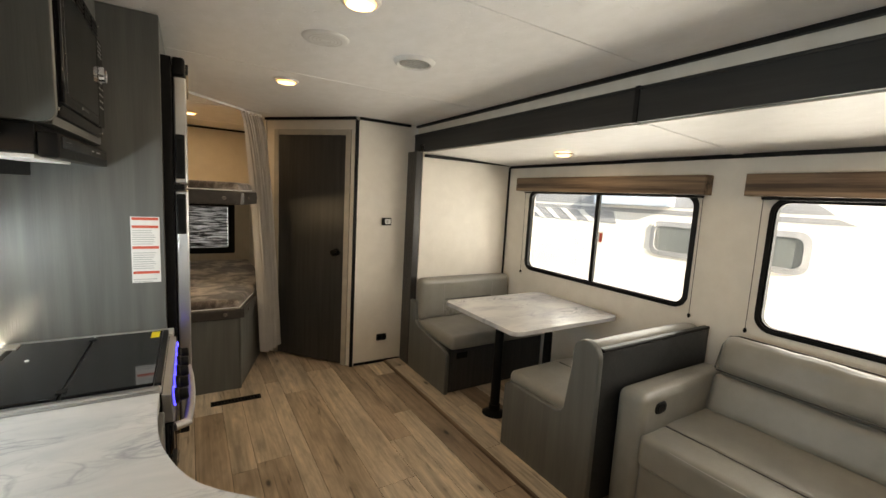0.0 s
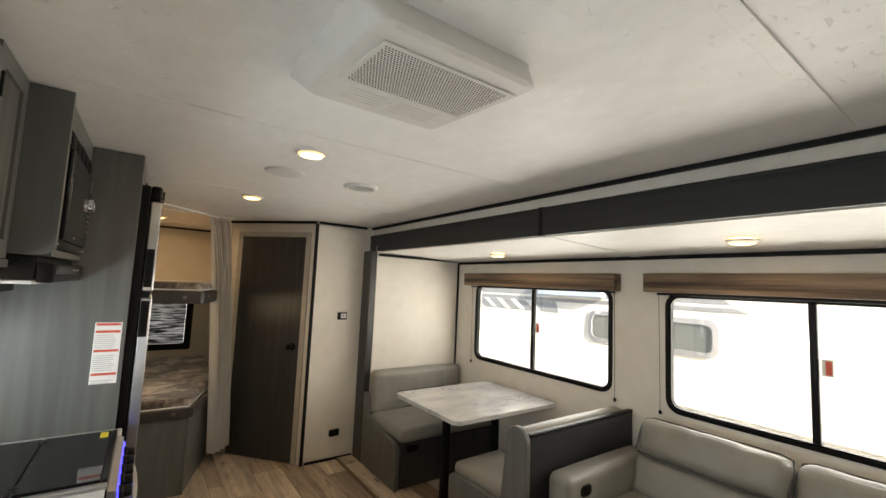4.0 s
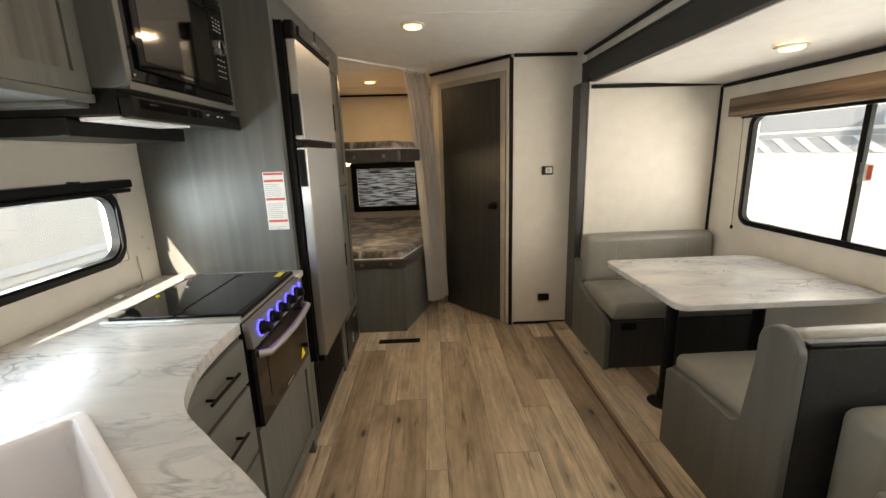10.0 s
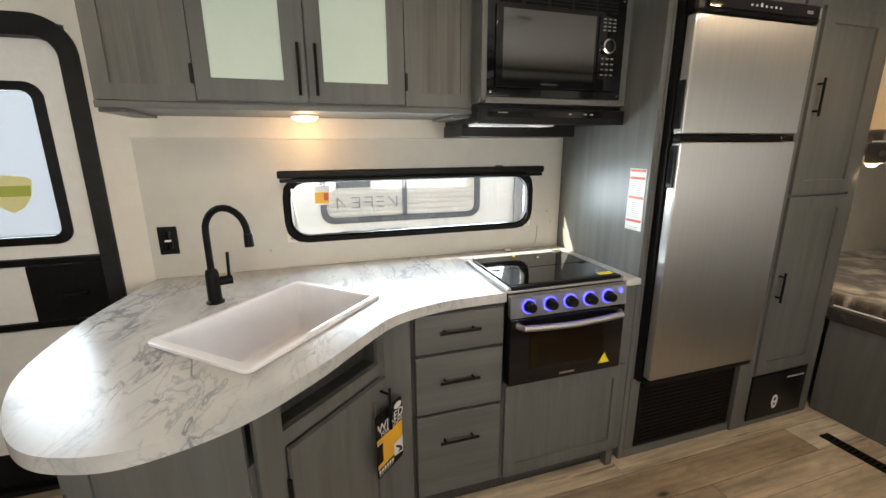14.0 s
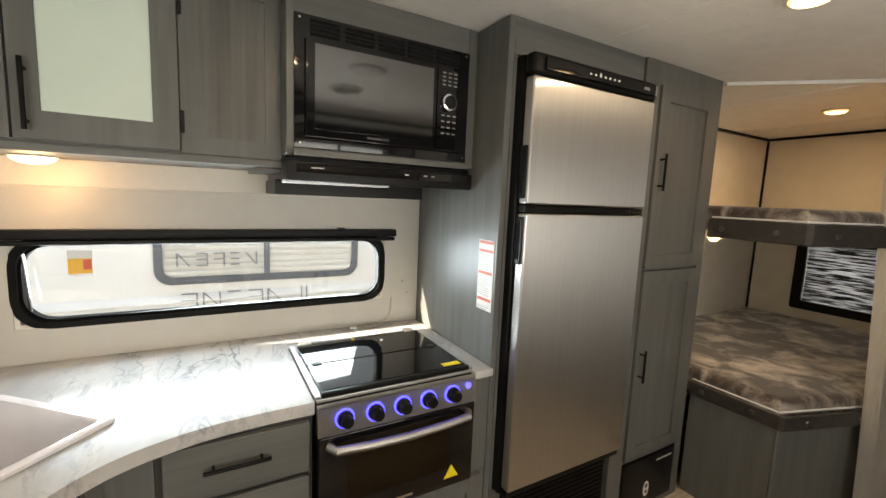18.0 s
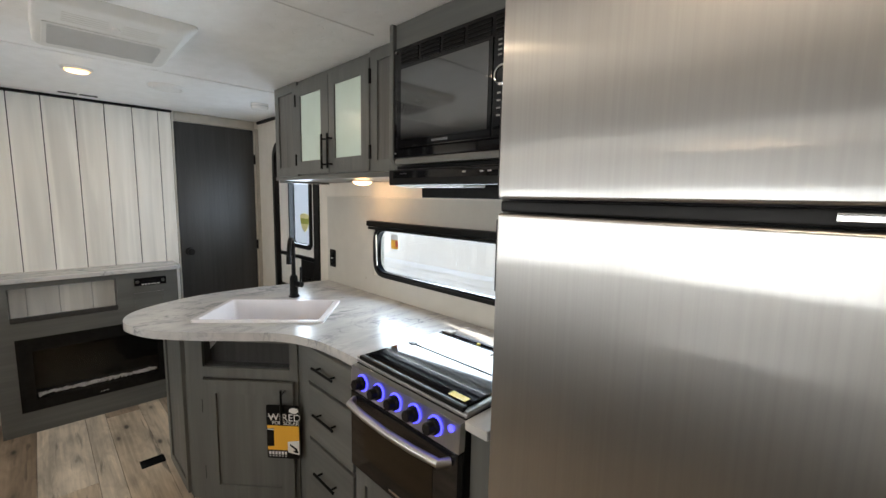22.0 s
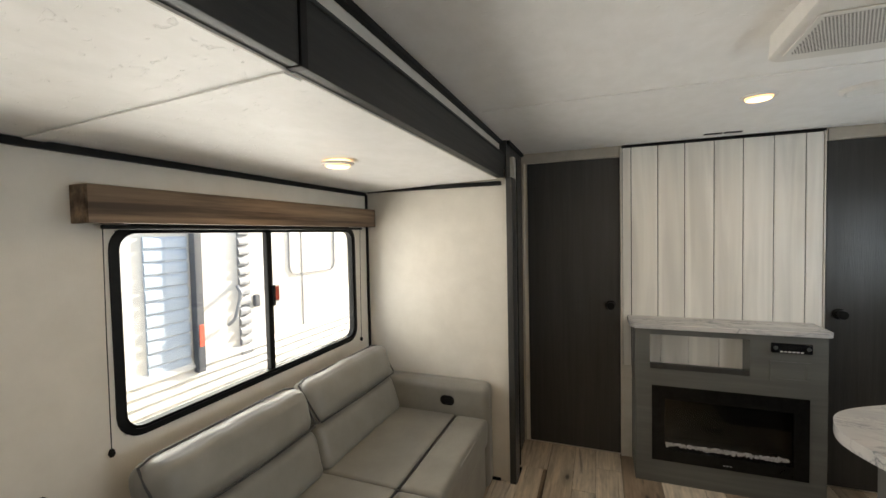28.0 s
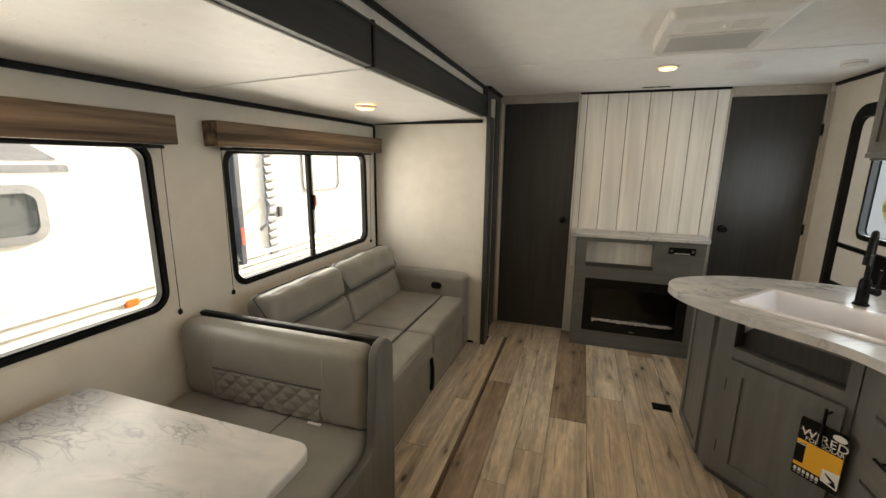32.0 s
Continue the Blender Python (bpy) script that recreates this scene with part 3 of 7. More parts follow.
def wall_cells(u0, v0, u1, v1, holes):
    us = sorted({u0, u1, *[h[0] for h in holes], *[h[2] for h in holes]})
    vs = sorted({v0, v1, *[h[1] for h in holes], *[h[3] for h in holes]})
    for a, b in zip(us, us[1:]):
        for c, d in zip(vs, vs[1:]):
            mu, mv = (a + b) / 2, (c + d) / 2
            if not any(h[0] < mu < h[2] and h[1] < mv < h[3] for h in holes):
                yield a, c, b, d


def wall_x(x0, x1, y0, z0, y1, z1, holes=()):
    """A wall that stands along y, with openings (y0, z0, y1, z1)."""
    bm = merge(*[box(x0, a, c, x1, b, d) for a, c, b, d in wall_cells(y0, z0, y1, z1, holes)])
    bmesh.ops.remove_doubles(bm, verts=bm.verts[:], dist=1e-5)
    inner = [f for f in bm.faces if sum(1 for g in bm.faces if g is not f and set(g.verts) == set(f.verts))]
    bmesh.ops.delete(bm, geom=inner, context="FACES_ONLY")
    return bm


def wall_y(y0, y1, x0, z0, x1, z1, holes=()):
    bm = merge(*[box(a, y0, c, b, y1, d) for a, c, b, d in wall_cells(x0, z0, x1, z1, holes)])
    bmesh.ops.remove_doubles(bm, verts=bm.verts[:], dist=1e-5)
    inner = [f for f in bm.faces if sum(1 for g in bm.faces if g is not f and set(g.verts) == set(f.verts))]
    bmesh.ops.delete(bm, geom=inner, context="FACES_ONLY")
    return bm


def structure(name, bm, mat, label, smooth=0):
    return single(name, bm, mat, label, "", kind="structure", smooth=smooth)


# ---- plan ----
KX, SX, RX = -0.70, 1.65, 2.60            # kitchen wall, slide opening, slide's outer wall
FY, RY = -0.82, 5.45                      # front wall, rear wall
SF, SR = -0.26, 3.43                      # slide's front and rear walls
TOP = 2.075
WIN1, WIN2, KWIN, BWIN = (1.672, 0.873, 3.130, 1.590), (-0.105, 0.855, 1.315, 1.575), (0.865, 1.005, 2.105, 1.315), (-0.40, 0.735, 0.42, 1.315)
EDOOR = (-0.518, 0.0, 0.233, 1.885)


def inset(w, d):
    return (w[0] + d, w[1] + d, w[2] - d, w[3] - d)


structure("wall_kitchen", wall_x(KX - 0.06, KX, FY - 0.05, -0.05, RY + 0.05, TOP, [inset(KWIN, 0.024), (EDOOR[0] + 0.03, -0.05, EDOOR[2] - 0.03, EDOOR[3] - 0.03)]), WALL, "cream linen-look wallboard on the kitchen side")
structure("wall_front", wall_y(FY - 0.05, FY, KX, -0.05, SX + 0.05, TOP), WALL, "cream wallboard behind the fireplace")
structure("wall_rear", wall_y(RY, RY + 0.05, KX, -0.05, 0.62, TOP, [inset(BWIN, 0.03)]), WALL, "cream wallboard behind the bunks")
structure("wall_bunk", wall_x(0.57, 0.62, 4.28, 0, RY, TOP), WALL, "cream wallboard between bunks and bathroom")
structure("wall_slide_front_jamb", wall_x(SX, SX + 0.05, FY, 0, SF - 0.052, TOP), DOOR, "charcoal wall strip beside the slide-out")
structure("wall_slide_header", wall_x(SX + 0.042, SX + 0.06, SF - 0.052, 1.84, SR + 0.17, TOP), TRIM_L, "pale wall strip above the slide-out opening")
# Unseen walls, added to stop daylight leaking in under the bathroom door.
structure("wall_bath_outer", wall_x(SX, SX + 0.05, 3.65, -0.05, RY + 0.05, TOP), WALL, "unseen bathroom side wall added to keep daylight out")
structure("wall_bath_rear", wall_y(RY, RY + 0.05, 0.62, -0.05, SX, TOP), WALL, "unseen bathroom rear wall added to keep daylight out")
structure("wall_bath", wall_y(3.61, 3.65, 1.157, 0, SX + 0.05, TOP), WALL, "cream wallboard with the thermostat")
structure("wall_slide_outer", wall_x(RX, RX + 0.05, SF - 0.05, -0.05, SR + 0.05, 1.90, [inset(WIN1, 0.022), inset(WIN2, 0.022)]), WALL, "cream wallboard of the slide-out with two windows")
structure("wall_slide_front", wall_y(SF - 0.05, SF, 1.66, -0.05, RX, 1.90), WALL, "cream end wall of the slide-out by the sofa")
structure("wall_slide_front_edge", box(1.642, SF - 0.05, -0.05, 1.6595, SF, 1.838), WALL, "cream edge of the slide-out end wall")
structure("wall_slide_rear", wall_y(SR, SR + 0.05, 1.66, -0.05, RX, 1.90), WALL, "cream end wall of the slide-out behind the dinette")
structure("ceiling", box(KX - 0.06, FY - 0.05, TOP, SX + 0.07, RY + 0.05, TOP + 0.05), CEIL, "white textured ceiling board")
structure("ceiling_slide", prism([(1.697, 1.840), (RX + 0.05, 1.803), (RX + 0.05, 1.90), (1.697, 1.90)], SF - 0.05, SR + 0.05, lambda u, v, d: Vector((u, d, v))), CEIL, "white textured ceiling of the slide-out")
structure("subfloor", box(KX, FY, -0.05, RX, RY, -0.004), DARK_IN, "dark floor base under the planks")

# Diagonal bathroom wall with its door: u runs from the corner by the thermostat towards the bunks.
BA, BB = Vector((1.157, 3.610, 0)), Vector((0.575, 4.285, 0))
BLEN = (BB - BA).length
BU = (BB - BA).normalized()
BN = Vector((-BU.y, BU.x, 0))
if BN.y > 0:
    BN = -BN


def on_bath(u, v, d):
    return BA + BU * u + BN * d + Vector((0, 0, v))


structure("wall_bath_diagonal", merge(prism([(0, 1.94), (BLEN, 1.94), (BLEN, TOP), (0, TOP)], -0.04, 0, on_bath), prism([(0, 0), (0.085, 0), (0.085, 1.94), (0, 1.94)], -0.04, 0, on_bath), prism([(0.765, 0), (BLEN, 0), (BLEN, 1.94), (0.765, 1.94)], -0.04, 0, on_bath)), WALL, "cream wallboard round the bathroom door")


def lever_knob(door, put, u, v, mat=BLACK):
    """Round rose and knob; d runs out of the door."""
    c = put(u, v, 0)
    z = (put(u, v, 1) - c).normalized().to_track_quat("Z", "Y").to_matrix().to_4x4()
    m = Matrix.Translation(c) @ z
    h = part("door_handle", lathe([(0, 0), (0.032, 0), (0.032, 0.006), (0.014, 0.010), (0.012, 0.026), (0.022, 0.032), (0.027, 0.044), (0.024, 0.056), (0, 0.060)], 20, m), mat, door, "black round door knob")
    return h


def slab_door(name, put, u0, u1, v1, knob, label, at, casing=None):
    d = thing(name, at, label, "", kind="structure")
    part("panel", prism([(u0, 0.012), (u1, 0.012), (u1, v1), (u0, v1)], -0.012, 0.012, put, b=0.002), DOOR, d)
    lever_knob(d, lambda u, v, k: put(u, v, 0.012 + k), *knob)
    return d


bath_door = slab_door("door_1", on_bath, 0.10, 0.75, 1.93, (0.165, 0.975), "closed charcoal wood bathroom door in a taupe casing", (0.83, 3.95, 0))
part("casing", merge(prism([(0.055, 0), (0.10, 0), (0.10, 1.975), (0.055, 1.975)], 0.0, 0.016, on_bath, b=0.002), prism([(0.75, 0), (0.795, 0), (0.795, 1.975), (0.75, 1.975)], 0.0, 0.016, on_bath, b=0.002), prism([(0.10, 1.93), (0.75, 1.93), (0.75, 1.975), (0.10, 1.975)], 0.0, 0.016, on_bath, b=0.002)), TAUPE, bath_door, "taupe door casing")
fput = on_y(FY)
front_l = slab_door("door_2", fput, 1.0, 1.605, 2.0, (1.060, 1.018), "closed charcoal wood door beside the fireplace", (1.30, FY, 0))
front_r = slab_door("door_3", fput, -0.655, -0.085, 2.0, (-0.143, 1.018), "closed charcoal wood door by the entry", (-0.37, FY, 0))
for z in (0.3, 1.0, 1.72):
    part("hinge", box(-0.668, FY, z, -0.654, FY + 0.016, z + 0.08, 0.002), TRIM_D, front_r)
structure("trim_front_doors", merge(box(-0.70, FY, 0, -0.672, FY + 0.012, 2.015, 0.002), box(1.632, FY, 0, 1.648, FY + 0.014, 2.015, 0.002), box(-0.67, FY, 2.005, -0.09, FY + 0.01, 2.071, 0.002), box(1.0, FY, 2.005, 1.648, FY + 0.01, 2.071, 0.002)), TAUPE, "taupe casing round the front doors")

# dark mouldings along the ceilings and corners
def strip(x0, y0, z0, x1, y1, z1, name="trim", mat=TRIM_D, label="dark corner moulding"):
    structure(name, box(x0, y0, z0, x1, y1, z1, 0.003), mat, label, smooth=40)


strip(SX - 0.022, FY + 0.02, TOP - 0.022, SX - 0.001, SF - 0.055, TOP - 0.001)
strip(SX + 0.020, SF - 0.05, TOP - 0.022, SX + 0.041, 3.60, TOP - 0.001)
strip(1.166, 3.588, TOP - 0.022, 1.62, 3.609, TOP - 0.001)
structure("trim", prism([(0.01, TOP - 0.022), (BLEN, TOP - 0.022), (BLEN, TOP - 0.001), (0.01, TOP - 0.001)], 0.001, 0.02, on_bath), TRIM_D, "dark corner moulding")
structure("trim", prism([(-0.012, 0), (0.014, 0), (0.014, TOP - 0.024), (-0.012, TOP - 0.024)], 0.001, 0.012, on_bath, b=0.003), TRIM_D, "dark corner moulding")
strip(1.134, 3.596, 0.0, 1.158, 3.609, TOP - 0.024)
strip(KX + 0.001, FY + 0.02, TOP - 0.024, KX + 0.018, 0.384, TOP - 0.001)
strip(RX - 0.018, SF + 0.02, 1.780, RX - 0.001, SR - 0.02, 1.804)
strip(1.67, SF + 0.001, 1.800, RX - 0.02, SF + 0.016, 1.826)
strip(1.67, SR - 0.016, 1.800, RX - 0.02, SR - 0.001, 1.826)
strip(RX - 0.016, SF + 0.001, 0, RX - 0.001, SF + 0.016, 1.79)
strip(RX - 0.016, SR - 0.016, 0, RX - 0.001, SR - 0.001, 1.79)
strip(KX + 0.001, 3.52, TOP - 0.02, KX + 0.016, RY - 0.001, TOP - 0.001)
strip(KX + 0.02, RY - 0.016, TOP - 0.02, 0.565, RY - 0.001, TOP - 0.001)
strip(KX + 0.001, RY - 0.016, 0.60, KX + 0.016, RY - 0.001, TOP - 0.024)
strip(1.172, 3.597, 0.002, 1.60, 3.609, 0.022, "baseboard", label="dark baseboard strip")
strip(1.70, SF + 0.001, 0.002, 2.55, SF + 0.012, 0.022, "baseboard", label="dark baseboard strip")
strip(KX + 0.001, FY + 0.02, 0.002, KX + 0.012, EDOOR[0] - 0.02, 0.02, "baseboard", label="dark baseboard strip")

# slide-out fascia and its posts
fascia = thing("slide_fascia", (1.62, 1.5, 1.81), "dark charcoal wood fascia above the slide-out", "fascia", kind="structure")
part("board", box(1.660, SF - 0.135, 1.845, 1.696, 1.503, 1.996, 0.003), FASCIA, fascia)
part("board", box(1.660, 1.517, 1.845, 1.696, 3.594, 1.996, 0.003), FASCIA, fascia)
part("joint_cover", box(1.654, 1.499, 1.842, 1.695, 1.521, 1.999, 0.003), TRIM_D, fascia)
part("top_edge", box(1.654, SF - 0.13, 1.980, 1.6595, 3.594, 1.990, 0.002), FASCIA, fascia)
rear_post = thing("slide_post", (1.63, 3.52, 0), "charcoal wood post at the rear end of the slide-out", "post", kind="structure")
part("board", box(1.600, SR + 0.005, 0, 1.658, 3.592, 1.843, 0.003), DOOR, rear_post)
front_post = thing("slide_post", (1.63, SF - 0.08, 0), "charcoal wood post at the front end of the slide-out", "post", kind="structure")
part("board", box(1.604, SF - 0.10, 0, 1.641, -0.240, 1.843, 0.003), DOOR, front_post)
part("seal_strip", box(1.622, SF - 0.20, 0, 1.648, SF - 0.145, 1.99, 0.003), TRIM_L, front_post, "pale vinyl seal strip")
part("seal_strip", box(1.618, SF - 0.225, 0, 1.648, SF - 0.205, 1.99, 0.003), TRIM_D, front_post, "dark rubber seal strip")

# ceiling seams
for y in (1.49, 2.69):
    structure("trim", box(-0.26 if y < 2 else -0.08, y - 0.010, TOP - 0.004, SX - 0.024, y + 0.010, TOP - 0.0005, 0.0015), CEIL, "white ceiling seam batten")
structure("trim", box(KX + 0.02, FY + 0.045, TOP - 0.004, SX - 0.02, FY + 0.075, TOP - 0.0005, 0.0015), CEIL, "white ceiling seam batten")
structure("trim", prism([(1.698, 1.8355), (RX - 0.02, 1.7995), (RX - 0.02, 1.8035), (1.698, 1.8395)], 1.47, 1.52, lambda u, v, d: Vector((u, d, v))), CEIL, "white ceiling seam batten")
structure("trim", box(-0.69, 0.283, TOP - 0.006, SX - 0.024, 0.322, TOP - 0.0005, 0.002), CEIL, "white ceiling seam batten")
for y in (4.02, 4.95):
    structure("trim", box(KX + 0.02, y - 0.012, TOP - 0.005, 0.56, y + 0.012, TOP - 0.0005, 0.002), CEIL, "white ceiling seam batten")


# ---- windows ----
def slider_window(name, w, mullion, x, s, label, radius=0.085, wide=0.022):
    """A framed trailer window; s is the side on which the room lies."""
    win = thing(name, (x, (w[0] + w[2]) / 2, w[1]), label, "", kind="structure")
    put = on_x(x, s)
    part("window_frame", ring(rrect(*w, radius), rrect(*inset(w, wide), radius - 0.020), -0.030, 0.011, put, lip=0.005), RUBBER, win)
    part("inner_frame", ring(rrect(*inset(w, wide), radius - 0.020), rrect(*inset(w, wide + 0.010), radius - 0.028), -0.030, 0.003, put, lip=0.003), BLACK, win)
    g = inset(w, wide + 0.008)
    part("pane", prism(rrect(g[0], g[1], mullion, g[3], (radius - 0.04, 0.002, 0.002, radius - 0.04)), -0.020, -0.016, put), GLASS, win).visible_shadow = False
    part("pane", prism(rrect(mullion, g[1], g[2], g[3], (0.002, radius - 0.04, radius - 0.04, 0.002)), -0.028, -0.024, put), GLASS, win).visible_shadow = False
    part("mullion", box(*(sorted((x - s * 0.030, x - s * 0.004))[0:1]), mullion - 0.016, g[1], sorted((x - s * 0.030, x - s * 0.004))[1], mullion + 0.016, g[3], 0.003), BLACK, win)
    return win


w1 = slider_window("window_1", WIN1, 2.405, RX, -1, "black framed sliding window over the dinette, neighbouring trailer behind")
w2 = slider_window("window_2", WIN2, 0.620, RX, -1, "black framed sliding window over the sofa, neighbouring trailer behind")
for win, m in ((w1, 2.405), (w2, 0.62)):
    part("latch", box(RX - 0.008, m - 0.020, 1.19, RX + 0.0035, m - 0.004, 1.29, 0.003), PLASTIC, win)
    part("sticker", box(RX + 0.0140, m - 0.068, 1.205, RX + 0.0150, m - 0.026, 1.285), PAPER, win, "small white and red printed sticker")
    part("sticker_print", box(RX + 0.0130, m - 0.062, 1.212, RX + 0.0135, m - 0.040, 1.278), RED, win)
kw = thing("window_3", (KX, 1.48, KWIN[1]), "long black framed kitchen window with rounded corners", "", kind="structure")
put = on_x(KX, 1)
part("window_frame", ring(rrect(*KWIN, 0.105, 8), rrect(*inset(KWIN, 0.026), 0.082, 8), -0.03, 0.010, put, lip=0.006), RUBBER, kw)
part("inner_frame", ring(rrect(*inset(KWIN, 0.026), 0.082, 8), rrect(*inset(KWIN, 0.036), 0.074, 8), -0.03, 0.003, put, lip=0.003), BLACK, kw)
part("pane", prism(rrect(*inset(KWIN, 0.032), 0.075, 8), -0.029, -0.025, put), GLASS, kw).visible_shadow = False
part("strut", tube([(KX + 0.012, KWIN[0] + 0.045, 1.255), (KX + 0.012, KWIN[0] + 0.055, 1.075)], 0.004, 6), CHROME, kw)
part("strut", tube([(KX + 0.012, KWIN[2] - 0.030, 1.24), (KX + 0.012, KWIN[2] - 0.035, 1.085)], 0.006, 6), BLACK, kw)
part("sticker", box(KX - 0.0245, 1.005, 1.175, KX - 0.0240, 1.070, 1.260), PAPER, kw, "orange and white warning sticker")
part("sticker_print", box(KX - 0.0238, 1.005, 1.182, KX - 0.0236, 1.068, 1.232), ORANGE, kw)
part("sticker_print", box(KX - 0.0234, 1.045, 1.195, KX - 0.0232, 1.066, 1.228), RED, kw)
bw = thing("window_4", (0.0, RY, BWIN[1]), "small dark framed bunk window with a pleated blind", "", kind="structure")
put = on_y(RY, -1)
part("window_frame", ring(rrect(*BWIN, 0.02), rrect(*inset(BWIN, 0.065), 0.02), -0.04, 0.018, put, lip=0.004), TRIM_D, bw)
part("pane", prism(rrect(*inset(BWIN, 0.055), 0.01), -0.038, -0.034, put), GLASS, bw).visible_shadow = False
b = inset(BWIN, 0.066)
for k in range(17):
    z = b[1] + (b[3] - b[1]) * k / 17
    part("slat", prism([(b[0] + 0.002, z), (b[2] - 0.002, z), (b[2] - 0.002, z + 0.0262), (b[0] + 0.002, z + 0.0262)], -0.024 + 0.004 * (k % 2), -0.021 + 0.004 * (k % 2), put), BLIND, bw)

# ---- entry door ----
ed = thing("door_4", (KX, -0.13, 0), "closed white entry door in a black rounded frame with frosted window", "", kind="structure")
put = on_x(KX, 1)
y0, _, y1, z1 = EDOOR
fo, fi = rrect(y0, 0, y1, z1, (0.0, 0.0, 0.13, 0.13), 8), rrect(y0 + 0.062, 0.03, y1 - 0.055, z1 - 0.075, (0.0, 0.0, 0.07, 0.07), 8)
part("door_frame", ring(fo, fi, -0.055, 0.022, put, lip=0.010), TRIM_D, ed)
part("threshold", box(KX - 0.05, y0 + 0.06, 0, KX + 0.01, y1 - 0.05, 0.035, 0.003), BLACK, ed)
iy0, iy1 = y0 + 0.066, y1 - 0.059
part("kick_panel", box(KX - 0.045, iy0, 0.036, KX - 0.012, iy1, 0.185, 0.003), PLASTIC, ed)
part("lower_panel", box(KX - 0.045, iy0, 0.190, KX - 0.014, iy1, 0.728, 0.003), WHITE_P, ed)
part("cross_bar", box(KX - 0.045, iy0, 0.731, KX - 0.004, iy1, 0.757, 0.004), BLACK, ed)
part("middle_panel", box(KX - 0.045, iy0, 0.760, KX - 0.014, -0.085, 0.988, 0.003), WHITE_P, ed)
part("lock_panel", box(KX - 0.045, -0.083, 0.760, KX - 0.006, iy1, 0.988, 0.004), PLASTIC, ed)
part("latch_handle", tube([(KX + 0.004, 0.10, 0.87), (KX + 0.022, 0.09, 0.87), (KX + 0.024, 0.03, 0.87)], 0.009, 8), BLACK, ed)
part("cross_bar", box(KX - 0.045, iy0, 0.991, KX - 0.004, iy1, 1.017, 0.004), BLACK, ed)
DW = (-0.282, 1.072, 0.096, 1.664)
part("upper_panel", ring(rrect(iy0, 1.02, iy1, z1 - 0.079, (0, 0, 0.066, 0.066), 8), rrect(*inset(DW, 0.02), 0.04, 8), -0.045, -0.014, put), WHITE_P, ed)
part("window_frame", ring(rrect(*DW, 0.055, 8), rrect(*inset(DW, 0.032), 0.035, 8), -0.044, -0.002, put, lip=0.006), RUBBER, ed)
part("pane", prism(rrect(*inset(DW, 0.014), 0.045, 8), -0.052, -0.047, put), FROST_D, ed, "frosted privacy glass")
shield = [(-0.075, 0.07), (-0.06, 0.085), (0, 0.095), (0.06, 0.085), (0.075, 0.07), (0.065, 0.0), (0.035, -0.05), (0, -0.075), (-0.035, -0.05), (-0.065, 0.0)]
part("shield_decal", prism([(-0.090 + u, 1.255 + v * 0.85) for u, v in shield], -0.0468, -0.0460, put), DECAL, ed, "yellow and green shield decal")
part("decal_band", prism([(-0.152, 1.255), (-0.028, 1.255), (-0.023, 1.295), (-0.157, 1.295)], -0.0456, -0.0452, put), GREEN_S, ed)


# ---- kitchen ----
def bar_pull(parent, a, b, out, r=0.0055):
    """A black bar handle between two points, standing off along out."""
    a, b, o = Vector(a), Vector(b), Vector(out)
    d = (b - a).normalized()
    legs = [a + d * 0.022, b - d * 0.022]
    h = part("handle", merge(tube([a + o, b + o], r, 10), *[tube([p, p + o], r * 0.8, 8) for p in legs]), BLACK, parent, "matt black bar handle")
    return h


def shaker(parent, name, put, u0, v0, u1, v1, mat=CAB, rail=0.05, thick=0.018, d0=0.0, inner=None):
    """A framed door or panel: raised rails round a sunk field."""
    d = part(name, ring([(u0, v0), (u1, v0), (u1, v1), (u0, v1)], [(u0 + rail, v0 + rail), (u1 - rail, v0 + rail), (u1 - rail, v1 - rail), (u0 + rail, v1 - rail)], d0, d0 + thick, put), mat, parent)
    part("field", prism([(u0 + rail, v0 + rail), (u1 - rail, v0 + rail), (u1 - rail, v1 - rail), (u0 + rail, v1 - rail)], d0 + 0.001, d0 + thick * 0.45, put), inner or mat, d)
    return d


BF = -0.085                                # face of the base and tall cabinets
kput = on_x(BF)
# drawer unit
du = thing("drawer_cabinet", (-0.4, 1.47, 0), "grey stained wood drawer unit with three drawers", "cabinet")
part("body", box(KX + 0.002, 1.285, 0.07, BF - 0.001, 1.652, 0.862), CAB, du)
part("plinth", box(KX + 0.01, 1.285, 0.0, BF - 0.03, 1.652, 0.068), DOOR, du)
for z0, z1, hz in ((0.705, 0.852, 0.789), (0.458, 0.692, 0.592), (0.090, 0.445, 0.337)):
    dr = part("drawer", box(BF, 1.300, z0, BF + 0.018, 1.642, z1, 0.004), CAB_Y, du)
    bar_pull(dr, (BF + 0.018, 1.385, hz), (BF + 0.018, 1.540, hz), (0.026, 0, 0))
part("stile", box(BF - 0.001, 1.286, 0.07, BF + 0.002, 1.651, 0.86), DOOR, du)

# range
st = thing("cooking_range", (-0.3, 1.92, 0.5), "black and stainless gas range with glass lid and blue lit knobs", "stove")
part("oven_body", box(-0.508, 1.662, 0.520, -0.072, 2.180, 0.895, 0.004), PLASTIC, st)
oven = part("oven_door", box(-0.071, 1.662, 0.522, -0.046, 2.180, 0.802, 0.006), GLOSS, st, "black glass oven door")
part("oven_window", box(-0.0458, 1.745, 0.590, -0.0445, 2.085, 0.738, 0.0005), OVEN_G, oven, "smoked oven window")
part("handle", tube([(-0.046, 1.690, 0.775), (-0.016, 1.705, 0.775), (-0.008, 1.80, 0.772), (-0.005, 1.92, 0.770), (-0.008, 2.04, 0.772), (-0.016, 2.137, 0.775), (-0.046, 2.152, 0.775)], 0.013, 10), STEEL, oven, "curved stainless handle")
